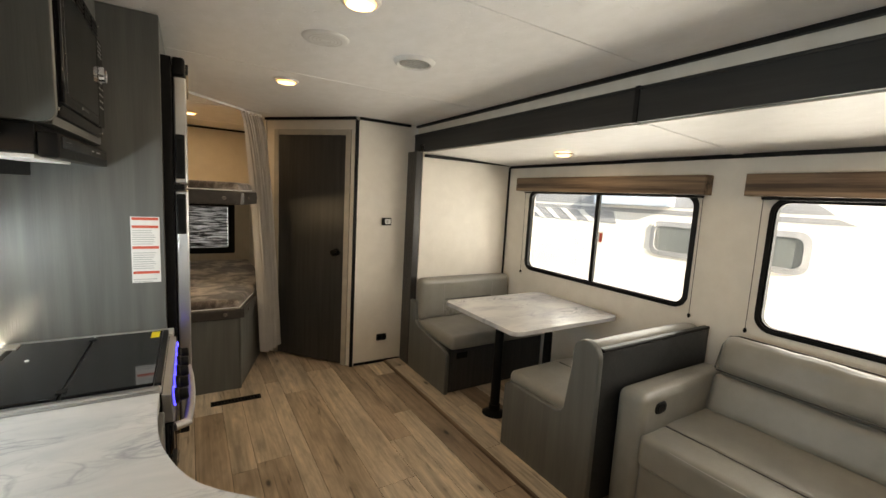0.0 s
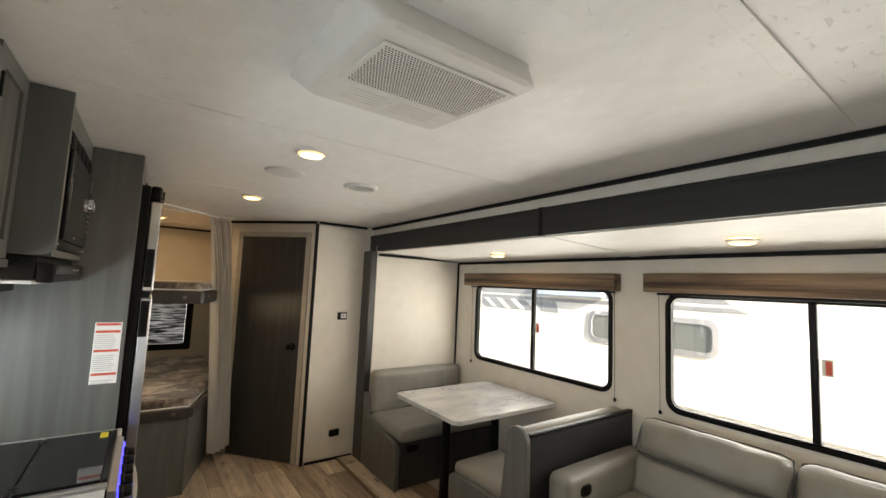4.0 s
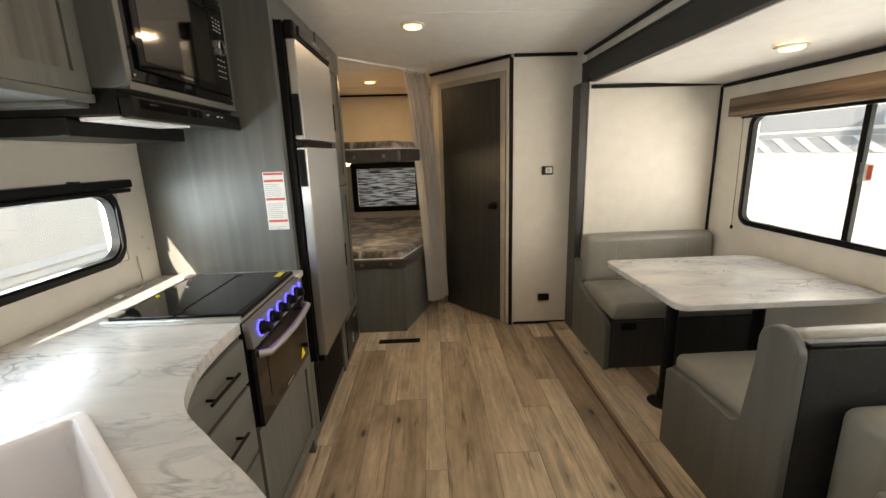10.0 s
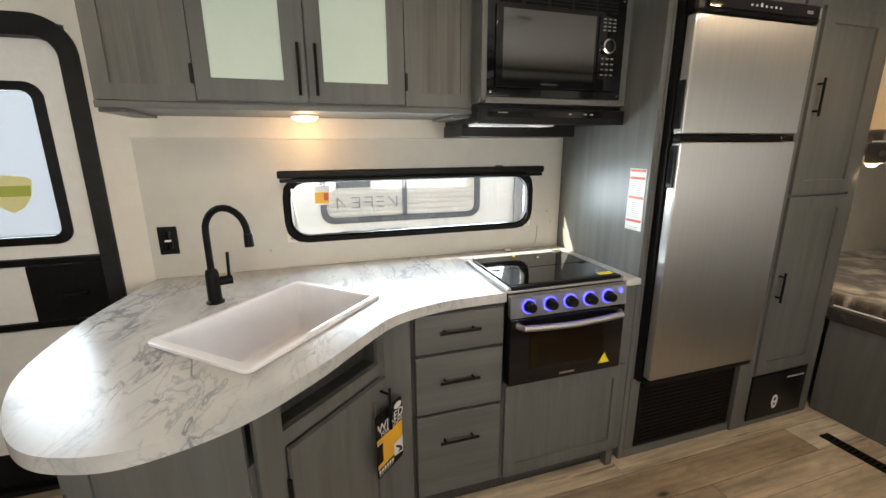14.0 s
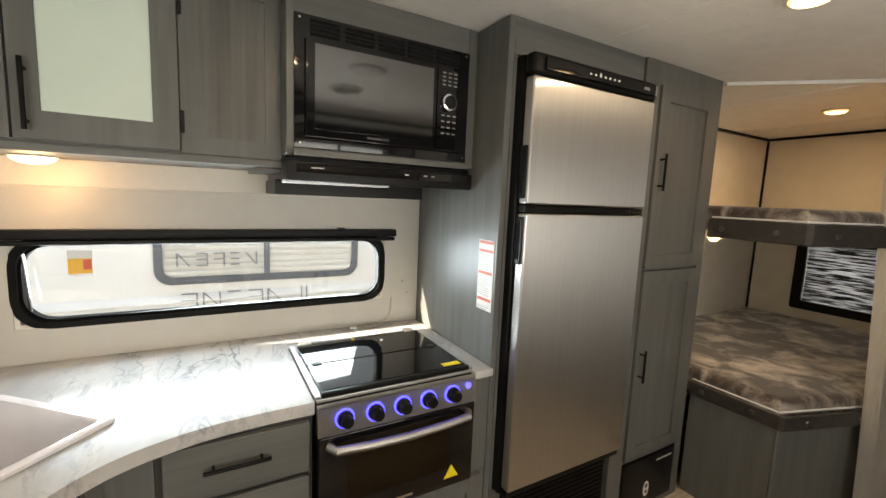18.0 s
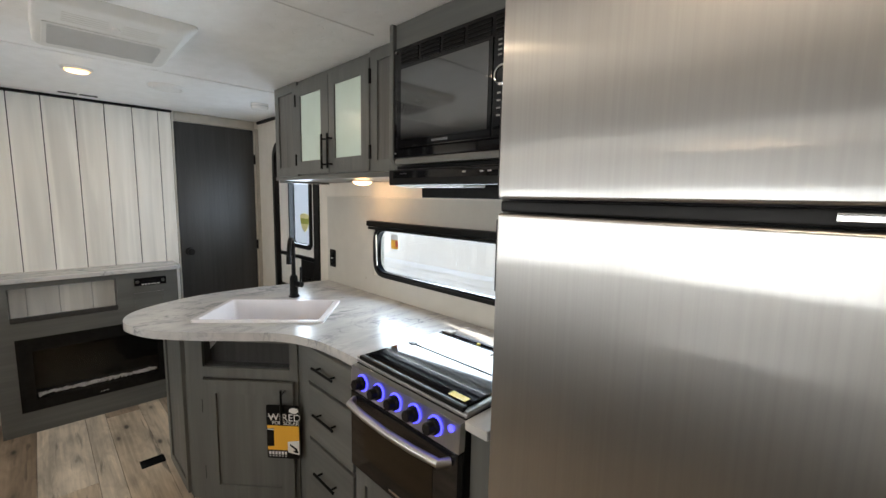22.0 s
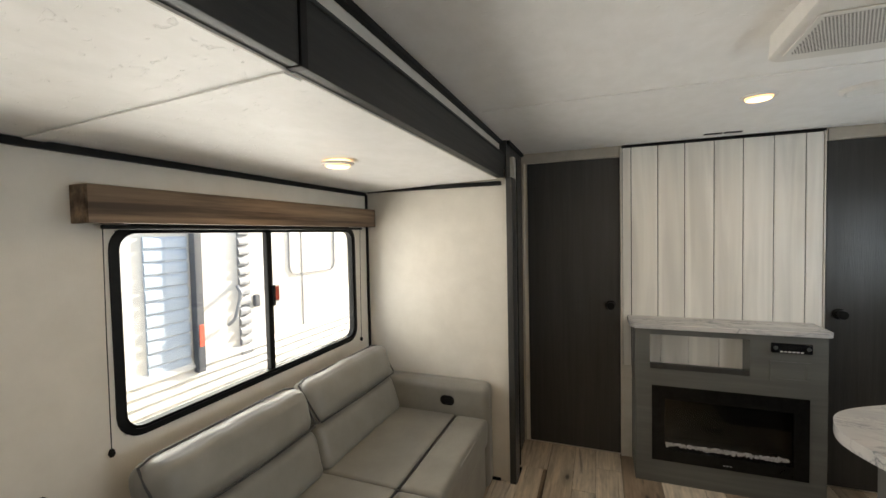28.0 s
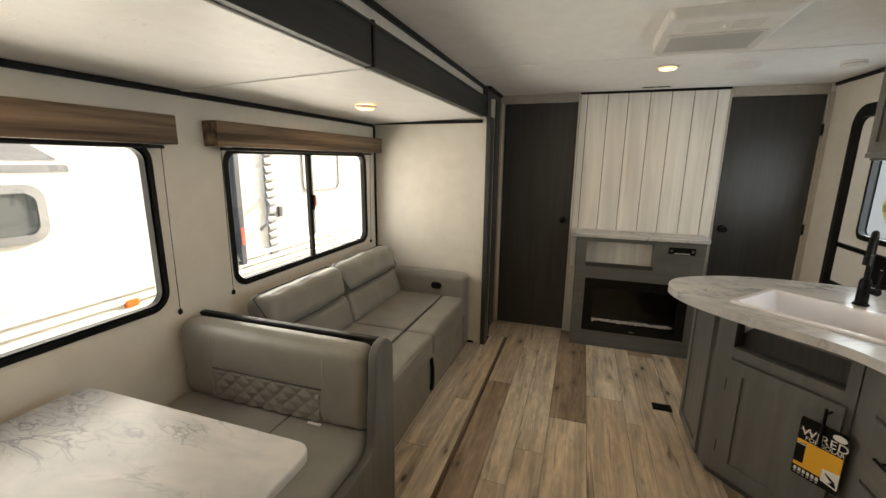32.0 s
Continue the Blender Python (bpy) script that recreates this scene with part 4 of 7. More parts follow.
part("maker_plate", box(-0.0456, 1.885, 0.541, -0.044, 1.955, 0.549), CHROME, oven)
part("warning_sticker", prism([(2.068, 0.556), (2.124, 0.556), (2.096, 0.602)], 0.0006, 0.0016, on_x(-0.0455)), YELLOW, oven, "yellow warning triangle")
panel = part("control_panel", prism([(-0.070, 0.806), (-0.046, 0.806), (-0.052, 0.888), (-0.075, 0.892)], 1.660, 2.182, lambda u, v, d: Vector((u, d, v)), b=0.003), STEEL, st)
for y in (1.735, 1.826, 1.914, 2.002, 2.090):
    m = Matrix.Translation((-0.048, y, 0.849)) @ pose(0, 0, 0, 0, 86, 0)
    kn = part("knob", lathe([(0, 0), (0.024, 0), (0.023, 0.012), (0.018, 0.016), (0.017, 0.034), (0.014, 0.037), (0, 0.037)], 20, m), PLASTIC, panel)
    part("glow_ring", lathe([(0.0242, 0.0), (0.028, 0.0), (0.028, 0.003), (0.0242, 0.003), (0.0242, 0.0)], 24, m), BLUE, panel, "blue lit ring")
part("light_button", lathe([(0, 0), (0.010, 0), (0.009, 0.004), (0, 0.005)], 14, Matrix.Translation((-0.049, 2.150, 0.866)) @ pose(0, 0, 0, 0, 86, 0)), BLUE, panel)
part("cooktop", box(-0.508, 1.660, 0.895, -0.074, 2.182, 0.906, 0.003), STEEL, st)
part("side_rim", box(-0.505, 1.658, 0.9065, -0.076, 1.674, 0.916, 0.003), STEEL, st)
part("side_rim", box(-0.505, 2.170, 0.9065, -0.076, 2.184, 0.916, 0.003), STEEL, st)
part("front_edge", box(-0.092, 1.675, 0.9065, -0.074, 2.169, 0.922, 0.004), PLASTIC, st, "black front edge of the lid")
lid = part("glass_lid", box(-0.482, 1.680, 0.912, -0.292, 2.164, 0.922, 0.002), GLOSS, st, "folding black glass lid")
part("glass_lid", box(-0.286, 1.680, 0.912, -0.093, 2.164, 0.922, 0.002), GLOSS, st, "folding black glass lid")
part("hinge_bar", box(-0.503, 1.690, 0.9065, -0.484, 2.154, 0.920, 0.004), PLASTIC, st)
for y in (1.71, 2.13):
    part("lid_hinge", box(-0.506, y - 0.022, 0.9205, -0.474, y + 0.022, 0.928, 0.003), TAUPE, st)
    part("fold_hinge", box(-0.300, y - 0.014, 0.9222, -0.278, y + 0.014, 0.925, 0.001), PLASTIC, st)
part("lid_pad", lathe([(0, 0), (0.007, 0), (0.006, 0.004), (0, 0.004)], 10, Matrix.Translation((-0.468, 1.885, 0.9222))), YELLOW, lid)
part("lid_pad", lathe([(0, 0), (0.006, 0), (0.005, 0.003), (0, 0.003)], 10, Matrix.Translation((-0.42, 1.985, 0.9222))), PAPER, lid)
part("warning_strip", box(-0.125, 2.085, 0.9223, -0.100, 2.150, 0.9232), YELLOW, st)
sb = thing("stove_cabinet", (-0.4, 1.92, 0), "grey stained wood cabinet with a framed panel under the oven", "cabinet")
part("body", box(KX + 0.002, 1.654, 0.07, BF - 0.001, 2.262, 0.515), CAB, sb)
part("plinth", box(KX + 0.01, 1.654, 0.0, BF - 0.03, 2.262, 0.068), DOOR, sb)
shaker(sb, "panel", kput, 1.662, 0.085, 2.235, 0.510, rail=0.055)
part("foot", box(BF - 0.02, 2.18, 0.0, BF + 0.016, 2.215, 0.082, 0.003), CAB, sb)
part("filler", box(KX + 0.002, 2.190, 0.517, BF, 2.262, 0.878), CAB, sb)

# peninsula: base with a slanted sink door
PA, PB = Vector((0.2575, 0.8039, 0)), Vector((-0.085, 1.179, 0))
PU = (PB - PA).normalized()
PN = Vector((PU.y, -PU.x, 0))
if PN.x < 0:
    PN = -PN
PL = (PB - PA).length


def on_pen(u, v, d):
    return PA + PU * u + PN * d + Vector((0, 0, v))


pc = thing("sink_cabinet", (-0.15, 0.8, 0), "grey stained wood peninsula cabinet with open shelf and framed door", "cabinet")
base = [(KX + 0.004, 0.395), (0.225, 0.395), (0.268, 0.43), (0.268, 0.792)]
part("body", prism(base + [(0.252, 0.802), (-0.092, 1.178), (-0.105, 1.283), (KX + 0.004, 1.283)], 0.07, 0.66, on_z(0)), CAB, pc)
part("plinth", prism([(KX + 0.01, 0.43), (0.20, 0.43), (0.235, 0.46), (0.225, 0.78), (-0.13, 1.16), (-0.13, 1.27), (KX + 0.01, 1.27)], 0.0, 0.068, on_z(0)), DOOR, pc)
part("back_panel", box(KX + 0.004, 0.395, 0.661, 0.225, 0.412, 0.862), CAB, pc)
part("side_panel", box(0.250, 0.43, 0.661, 0.268, 0.79, 0.862), CAB, pc)
part("filler", box(BF - 0.018, 1.181, 0.07, BF + 0.006, 1.284, 0.862, 0.002), CAB, pc)
sput = on_x(0.268)
shaker(pc, "end_panel", sput, 0.435, 0.085, 0.790, 0.855, rail=0.045, thick=0.014)
part("face_frame", merge(*[prism([(a, c), (b, c), (b, d), (a, d)], 0, 0.016, on_pen) for a, b, c, d in ((0, 0.078, 0.07, 0.862), (0.472, PL, 0.07, 0.862), (0.078, 0.472, 0.828, 0.862), (0.078, 0.472, 0.662, 0.708), (0.078, 0.472, 0.07, 0.092))]), CAB, pc)
# Charcoal back set close in hides the basin; its colour holds the shelf's shade.
part("shelf_box", merge(prism([(0.078, 0.706), (0.472, 0.706), (0.472, 0.712), (0.078, 0.712)], -0.045, 0.0, on_pen), prism([(0.078, 0.712), (0.472, 0.712), (0.472, 0.828), (0.078, 0.828)], -0.051, -0.045, on_pen), prism([(0.072, 0.706), (0.078, 0.706), (0.078, 0.83), (0.072, 0.83)], -0.045, 0.0, on_pen), prism([(0.472, 0.706), (0.478, 0.706), (0.478, 0.83), (0.472, 0.83)], -0.045, 0.0, on_pen)), DOOR, pc, "shallow charcoal box for the open shelf's shaded depth")
sd = shaker(pc, "door", on_pen, 0.082, 0.098, 0.490, 0.656, rail=0.06, d0=0.017)
bar_pull(sd, on_pen(0.456, 0.642, 0.035), on_pen(0.456, 0.487, 0.035), PN * 0.040)
part("hinge", prism([(0.074, 0.50), (0.082, 0.50), (0.082, 0.56), (0.074, 0.56)], 0.016, 0.028, on_pen), TRIM_D, sd)
part("hinge", prism([(0.074, 0.18), (0.082, 0.18), (0.082, 0.24), (0.074, 0.24)], 0.016, 0.028, on_pen), TRIM_D, sd)

# hanging tag on the sink door
tg = thing("hang_tag", on_pen(0.458, 0.33, 0.065), "black and orange printed cardboard tag hanging on a door handle", "tag")


def tag_print(name, points, d, mat, label=""):
    part(name, prism(points, 0.0668 + d, 0.0672 + d, on_pen), mat, tg, label)


part("card", prism(rrect(0.386, 0.326, 0.531, 0.572, 0.010), 0.0645, 0.0668, on_pen), BLACK, tg)
tag_print("orange_field", [(0.418, 0.382), (0.529, 0.372), (0.529, 0.478), (0.418, 0.478)], 0.0002, ORANGE)
tag_print("orange_field", [(0.388, 0.365), (0.480, 0.365), (0.480, 0.386), (0.388, 0.380)], 0.0003, ORANGE)
tag_print("orange_field", [(0.388, 0.462), (0.420, 0.466), (0.420, 0.478), (0.388, 0.478)], 0.0003, ORANGE)
tag_print("white_patch", [(0.478, 0.356), (0.529, 0.346), (0.529, 0.412), (0.478, 0.405)], 0.0008, PAPER)
tag_print("arrow", [(0.488, 0.396), (0.520, 0.374), (0.520, 0.366), (0.506, 0.372), (0.488, 0.389)], 0.0014, BLACK)
tag_print("arrow", [(0.500, 0.360), (0.524, 0.352), (0.524, 0.366), (0.512, 0.370)], 0.0014, BLACK)
tag_print("oval_badge", [(0.507 + 0.021 * math.cos(k * math.tau / 20), 0.548 + 0.013 * math.sin(k * math.tau / 20)) for k in range(20)], 0.0002, PAPER)
tag_print("small_print", [(0.392, 0.517), (0.432, 0.517), (0.432, 0.520), (0.392, 0.520)], 0.0002, GREY_P)
tag_print("white_rule", [(0.388, 0.4575), (0.418, 0.4575), (0.418, 0.461), (0.388, 0.461)], 0.0002, PAPER)
for k in range(6):
    a = 0.393 + 0.014 * k
    tag_print("icon", [(a, 0.344), (a + 0.010, 0.344), (a + 0.009, 0.358), (a + 0.001, 0.358)], 0.0002, PAPER)
    tag_print("icon_caption", [(a + 0.001, 0.334), (a + 0.009, 0.334), (a + 0.009, 0.339), (a + 0.001, 0.339)], 0.0002, GREY_P)


def words(text, size, put_matrix, mat, parent, label=""):
    """Flat lettering as a mesh."""
    cu = bpy.data.curves.new("words", "FONT")
    cu.body, cu.size, cu.extrude = text, size, 0.0003
    cu.align_x, cu.align_y = "CENTER", "CENTER"
    ob = bpy.data.objects.new("words", cu)
    scene.collection.objects.link(ob)
    me = bpy.data.meshes.new_from_object(ob.evaluated_get(bpy.context.evaluated_depsgraph_get()))
    bpy.data.objects.remove(ob)
    bpy.data.curves.remove(cu)
    bm = bmesh.new()
    bm.from_mesh(me)
    bpy.data.meshes.remove(me)
    bm.transform(put_matrix)
    return part("lettering", bm, mat, parent, label, smooth=0)


def pen_matrix(u, v, d):
    m = Matrix((( PU.x, 0, PN.x, 0), (PU.y, 0, PN.y, 0), (0, 1, 0, 0), (0, 0, 0, 1)))
    return Matrix.Translation(on_pen(u, v, d)) @ m


words("WIRED", 0.046, pen_matrix(0.466, 0.514, 0.0672), PAPER, tg)
words("FOR SOLAR", 0.023, pen_matrix(0.470, 0.489, 0.0672), PAPER, tg)

# worktop with the sink let in
ANG = math.atan2(0.40, -0.445)
SC = Vector((-0.103, 0.862, 0))
SA, SB2 = Vector((math.cos(ANG), math.sin(ANG), 0)), Vector((-math.sin(ANG), math.cos(ANG), 0))


def on_sink(u, v, d):
    return SC + SA * u + SB2 * v + Vector((0, 0, 0.90 + d))


def spline(points, n=6):
    """Catmull-Rom through the given corners, open."""
    out = []
    p = [points[0]] + points + [points[-1]]
    for i in range(1, len(p) - 2):
        for k in range(n):
            t = k / n
            out.append(tuple(0.5 * (2 * p[i][j] + (p[i + 1][j] - p[i - 1][j]) * t + (2 * p[i - 1][j] - 5 * p[i][j] + 4 * p[i + 1][j] - p[i + 2][j]) * t * t + (3 * p[i][j] - p[i - 1][j] - 3 * p[i + 1][j] + p[i + 2][j]) * t ** 3) for j in (0, 1)))
    return out + [points[-1]]


edge = spline([(-0.55, 0.322), (-0.30, 0.277), (-0.08, 0.268), (0.10, 0.288), (0.27, 0.358), (0.385, 0.440), (0.440, 0.535), (0.452, 0.650), (0.392, 0.815), (0.265, 0.968), (0.120, 1.100), (0.005, 1.215), (-0.055, 1.360), (-0.075, 1.500), (-0.078, 1.657)])
outline = [(KX + 0.002, 0.350)] + edge + [(KX + 0.002, 1.657)]


def slab_with_hole(outer, hole, z0, z1):
    """A worktop: the top and bottom bridged round the hole."""
    bm = bmesh.new()
    for z, flip in ((z0, True), (z1, False)):
        a = [bm.verts.new((x, y, z)) for x, y in outer]
        h = [bm.verts.new((x, y, z)) for x, y in hole]
        ed = [bm.edges.new((q[i], q[(i + 1) % len(q)])) for q in (a, h) for i in range(len(q))]
        bmesh.ops.triangle_fill(bm, use_beauty=True, use_dissolve=False, edges=ed)
    n = len(outer) + len(hole)
    bm.verts.ensure_lookup_table()
    vs = list(bm.verts)
    for s, c in ((0, len(outer)), (len(outer), len(hole))):
        for i in range(c):
            j = (i + 1) % c
            bm.faces.new((vs[s + i], vs[s + j], vs[n + s + j], vs[n + s + i]))
    return bm


hole = [tuple(on_sink(u, v, 0)[:2]) for u, v in rrect(-0.275, -0.185, 0.275, 0.185, 0.03)]
wt = thing("worktop", (-0.1, 0.9, 0.864), "white marble-look laminate worktop with a curved peninsula end", "counter")
part("slab", slab_with_hole(outline, hole, 0.864, 0.900), MARBLE, wt)
part("stove_side_strip", box(KX + 0.002, 2.186, 0.872, -0.060, 2.263, 0.900, 0.006), MARBLE, wt)
part("stove_back_strip", box(KX + 0.002, 1.6585, 0.866, -0.511, 2.1845, 0.900, 0.002), MARBLE, wt)

sk = thing("sink", tuple(SC + Vector((0, 0, 0.72))), "white composite drop-in kitchen sink", "sink")
o1, o2, o3 = rrect(-0.294, -0.199, 0.294, 0.199, 0.022), rrect(-0.262, -0.172, 0.262, 0.172, 0.016), rrect(-0.247, -0.158, 0.247, 0.158, 0.016)
bm = bmesh.new()
loops = [[bm.verts.new(on_sink(u, v, d)) for u, v in pts] for pts, d in ((o1, 0.001), (o1, 0.009), (rrect(-0.288, -0.193, 0.288, 0.193, 0.02), 0.012), (rrect(-0.268, -0.178, 0.268, 0.178, 0.018), 0.011), (o2, 0.003), (o3, -0.165), (rrect(-0.240, -0.151, 0.240, 0.151, 0.016), -0.1735), (rrect(-0.228, -0.139, 0.228, 0.139, 0.016), -0.175))]
for a, b in zip(loops, loops[1:]):
    for i in range(len(a)):
        bm.faces.new((a[i], a[(i + 1) % len(a)], b[(i + 1) % len(a)], b[i]))
bm.faces.new(loops[-1])
part("basin", bm, SINK_M, sk)
DR = Matrix.Translation(on_sink(0, 0, -0.1745) + Vector((-0.050, -0.002, 0)))
drain = part("drain", lathe([(0.038, 0.001), (0.042, 0.004), (0.053, 0.005), (0.057, 0.0), (0.038, 0.0)], 32, DR), CHROME, sk, "chrome drain ring")
part("strainer", lathe([(0, 0.0012), (0.0375, 0.0012), (0.0375, 0.0004), (0, 0.0004)], 28, DR), DARK_IN, drain, "dark drain strainer")
part("strainer_knob", lathe([(0, 0.011), (0.006, 0.010), (0.008, 0.006), (0.005, 0.0014), (0, 0.0014)], 16, DR), CHROME, drain)

fc = thing("faucet", (-0.317, 0.640, 0.90), "matt black gooseneck kitchen faucet with side lever", "faucet")
F = Vector((-0.317, 0.640, 0.90))
reach = Vector((0.52, 0.854, 0))
part("base", lathe([(0, 0), (0.030, 0), (0.030, 0.006), (0.023, 0.012), (0.022, 0.105), (0.019, 0.118), (0.013, 0.124), (0, 0.124)], 20, Matrix.Translation(F)), BLACK, fc)
arc = [F + Vector((0, 0, 0.12)), F + Vector((0, 0, 0.255))]
for k in range(1, 12):
    a = math.pi * k / 12
    arc.append(F + reach * (0.083 * (1 - math.cos(a))) + Vector((0, 0, 0.255 + 0.083 * math.sin(a))))
arc += [F + reach * 0.167 + Vector((0, 0, 0.245))]
part("spout", tube(arc, 0.0115, 12), BLACK, fc)
part("spray_head", tube([F + reach * 0.167 + Vector((0, 0, 0.255)), F + reach * 0.168 + Vector((0, 0, 0.212))], [0.0145, 0.0155], 12), BLACK, fc)
side = Vector((-0.3, 0.95, 0)).normalized()
part("lever", merge(tube([F + Vector((0, 0, 0.075)), F + side * 0.062 + Vector((0, 0, 0.075))], 0.016, 12), tube([F + side * 0.052 + Vector((0, 0, 0.080)), F + side * 0.056 + Vector((0, 0, 0.175))], 0.0055, 8)), BLACK, fc)

# upper cabinet
UF = -0.360
uc = thing("upper_cabinet", (-0.53, 1.0, 1.56), "grey stained wood wall cabinet with two frosted glass doors", "cabinet")
part("body", box(KX + 0.002, 0.388, 1.575, UF, 1.616, TOP - 0.002), CAB, uc)
part("bottom_rail", box(KX + 0.01, 0.384, 1.552, UF + 0.020, 1.616, 1.574, 0.004), CAB_Y, uc)
part("end_cleat", box(KX + 0.05, 0.386, 1.540, UF, 0.46, 1.551, 0.002), CAB, uc)
part("end_cleat", box(KX + 0.05, 1.54, 1.540, UF, 1.614, 1.551, 0.002), CAB, uc)
uput = on_x(UF)
shaker(uc, "side_panel", uput, 0.386, 1.576, 0.662, TOP - 0.003, rail=0.048, thick=0.014, inner=CAB_D)
shaker(uc, "side_panel", uput, 1.352, 1.576, 1.616, TOP - 0.003, rail=0.048, thick=0.014, inner=CAB_D)
for u0, u1, hy in ((0.666, 1.006, 0.984), (1.012, 1.348, 1.040)):
    g = (u0 + 0.046 if u0 < 1 else u0 + 0.052, 1.650, u1 - 0.072 if u0 < 1 else u1 - 0.060, 1.988)
    dr = part("door", ring([(u0, 1.582), (u1, 1.582), (u1, 2.046), (u0, 2.046)], [(g[0], g[1]), (g[2], g[1]), (g[2], g[3]), (g[0], g[3])], 0.001, 0.019, uput), CAB, uc)
    part("pane", prism([(g[0], g[1]), (g[2], g[1]), (g[2], g[3]), (g[0], g[3])], 0.008, 0.012, uput), FROST, dr, "frosted pale green glass")
    bar_pull(dr, (UF + 0.019, hy, 1.600), (UF + 0.019, hy, 1.765), (0.026, 0, 0))
    for z in (1.63, 1.94):
        part("hinge", box(UF + 0.014, (u0 - 0.012) if u0 < 1 else u1 + 0.002, z, UF + 0.024, (u0 - 0.002) if u0 < 1 else u1 + 0.012, z + 0.06, 0.002), TRIM_D, dr)
part("lamp_rim", lathe([(0, 0), (0.054, 0), (0.054, -0.003), (0.050, -0.005)], 24, Matrix.Translation((-0.545, 0.990, 1.551))), WHITE_P, uc)
part("lamp_lens", lathe([(0.0505, -0.004), (0.046, -0.013), (0.030, -0.021), (0, -0.025)], 24, Matrix.Translation((-0.545, 0.990, 1.551))), LED, uc, "warm lit lamp lens")

# microwave cabinet, microwave and hood
MF = -0.263
mc = thing("microwave_cabinet", (-0.47, 1.93, 1.59), "grey stained wood cabinet box round the microwave", "cabinet")
front = MF + 0.014
side = [(KX + 0.002, TOP - 0.002), (KX + 0.002, 1.590)] + [(front - 0.030 + 0.030 * math.sin(a * math.pi / 12), 1.620 - 0.030 * math.cos(a * math.pi / 12)) for a in range(7)] + [(front, TOP - 0.002)]
part("side_board", prism(side, 1.612, 1.633, lambda u, v, d: Vector((u, d, v)), b=0.0025), CAB, mc, "projecting side board with a rounded corner")
part("side_board", box(KX + 0.002, 2.227, 1.590, MF, 2.262, TOP - 0.002, 0.002), CAB, mc)
part("top_rail", box(KX + 0.002, 1.634, 1.988, MF, 2.226, TOP - 0.002, 0.002), CAB_Y, mc)
part("bottom_board", box(KX + 0.002, 1.634, 1.588, MF + 0.004, 2.226, 1.611, 0.003), CAB_Y, mc)
mw = thing("microwave", (-0.45, 1.93, 1.618), "built-in black microwave with a chrome dial", "microwave")
part("body", box(-0.62, 1.65, 1.620, MF - 0.004, 2.21, 1.975), PLASTIC, mw)
put = on_x(MF)
part("trim_frame", ring([(1.635, 1.613), (2.225, 1.613), (2.225, 1.986), (1.635, 1.986)], [(1.662, 1.640), (2.194, 1.640), (2.194, 1.918), (1.662, 1.918)], -0.004, 0.012, put, lip=0.003), GLOSS, mw)
for k in range(5):
    for j in range(4):
        part("vent_slat", box(MF + 0.010, 1.678 + 0.104 * k, 1.927 + 0.012 * j, MF + 0.0145, 1.766 + 0.104 * k, 1.933 + 0.012 * j, 0.001), PLASTIC, mw)
        part("vent_slot", box(MF + 0.011, 1.678 + 0.104 * k, 1.9335 + 0.012 * j, MF + 0.0122, 1.766 + 0.104 * k, 1.9385 + 0.012 * j), DARK_IN, mw)
for y, z in ((1.649, 1.626), (2.210, 1.626), (1.649, 1.973), (2.210, 1.973)):
    part("screw", lathe([(0, 0), (0.0045, 0), (0.0035, 0.002), (0, 0.0025)], 10, Matrix.Translation((MF + 0.012, y, z)) @ pose(0, 0, 0, 0, 90, 0)), CHROME, mw)
mdoor = part("door", box(MF - 0.004, 1.664, 1.642, MF + 0.022, 2.094, 1.916, 0.004), GLOSS, mw, "black glass door")
part("window", box(MF + 0.0215, 1.690, 1.668, MF + 0.0230, 2.080, 1.908, 0.0004), MW_GLASS, mdoor)
part("maker_plate", box(MF + 0.0215, 1.850, 1.654, MF + 0.0235, 1.924, 1.661), CHROME, mdoor)
cp = part("control_panel", box(MF - 0.004, 2.096, 1.642, MF + 0.022, 2.192, 1.916, 0.004), GLOSS, mw)
part("dial", lathe([(0.022, 0), (0.029, 0), (0.028, 0.014), (0.022, 0.016), (0.021, 0.010), (0, 0.010)], 24, Matrix.Translation((MF + 0.022, 2.138, 1.805)) @ pose(0, 0, 0, 0, 90, 0)), CHROME, cp, "chrome dial ring")
part("dial_centre", lathe([(0, 0.0), (0.0205, 0.0), (0.0205, 0.0125), (0, 0.0135)], 20, Matrix.Translation((MF + 0.022, 2.138, 1.805)) @ pose(0, 0, 0, 0, 90, 0)), GLOSS, cp, "black dial centre")
for r in range(8):
    for c in range(3):
        z = 1.900 - 0.013 * r if r < 4 else 1.760 - 0.020 * (r - 4)
        part("key", box(MF + 0.0218, 2.113 + 0.022 * c, z, MF + 0.0228, 2.126 + 0.022 * c, z + 0.005), KEY, cp)
hd = thing("range_hood", (-0.45, 1.93, 1.50), "black under-cabinet range hood with a small lamp", "range hood")
part("body", box(KX + 0.02, 1.612, 1.520, MF - 0.022, 2.262, 1.586, 0.004), PLASTIC, hd)
part("front_lip", box(MF - 0.021, 1.612, 1.513, MF + 0.016, 2.255, 1.570, 0.006), PLASTIC, hd)
part("glass_strip", box(MF + 0.0158, 1.640, 1.538, MF + 0.0172, 2.235, 1.564, 0.0005), GLOSS, hd)
part("filter_box", box(KX + 0.03, 1.602, 1.470, -0.42, 2.14, 1.519, 0.004), PLASTIC, hd)
part("lamp_lens", box(-0.40, 1.62, 1.508, -0.29, 1.95, 1.519, 0.003), WHITE_P, hd, "white lamp lens")
for y in (1.985, 2.055, 2.085):
    part("switch", box(MF + 0.0172, y, 1.550, MF + 0.0195, y + 0.014, 1.555, 0.001), GREY_P, hd)
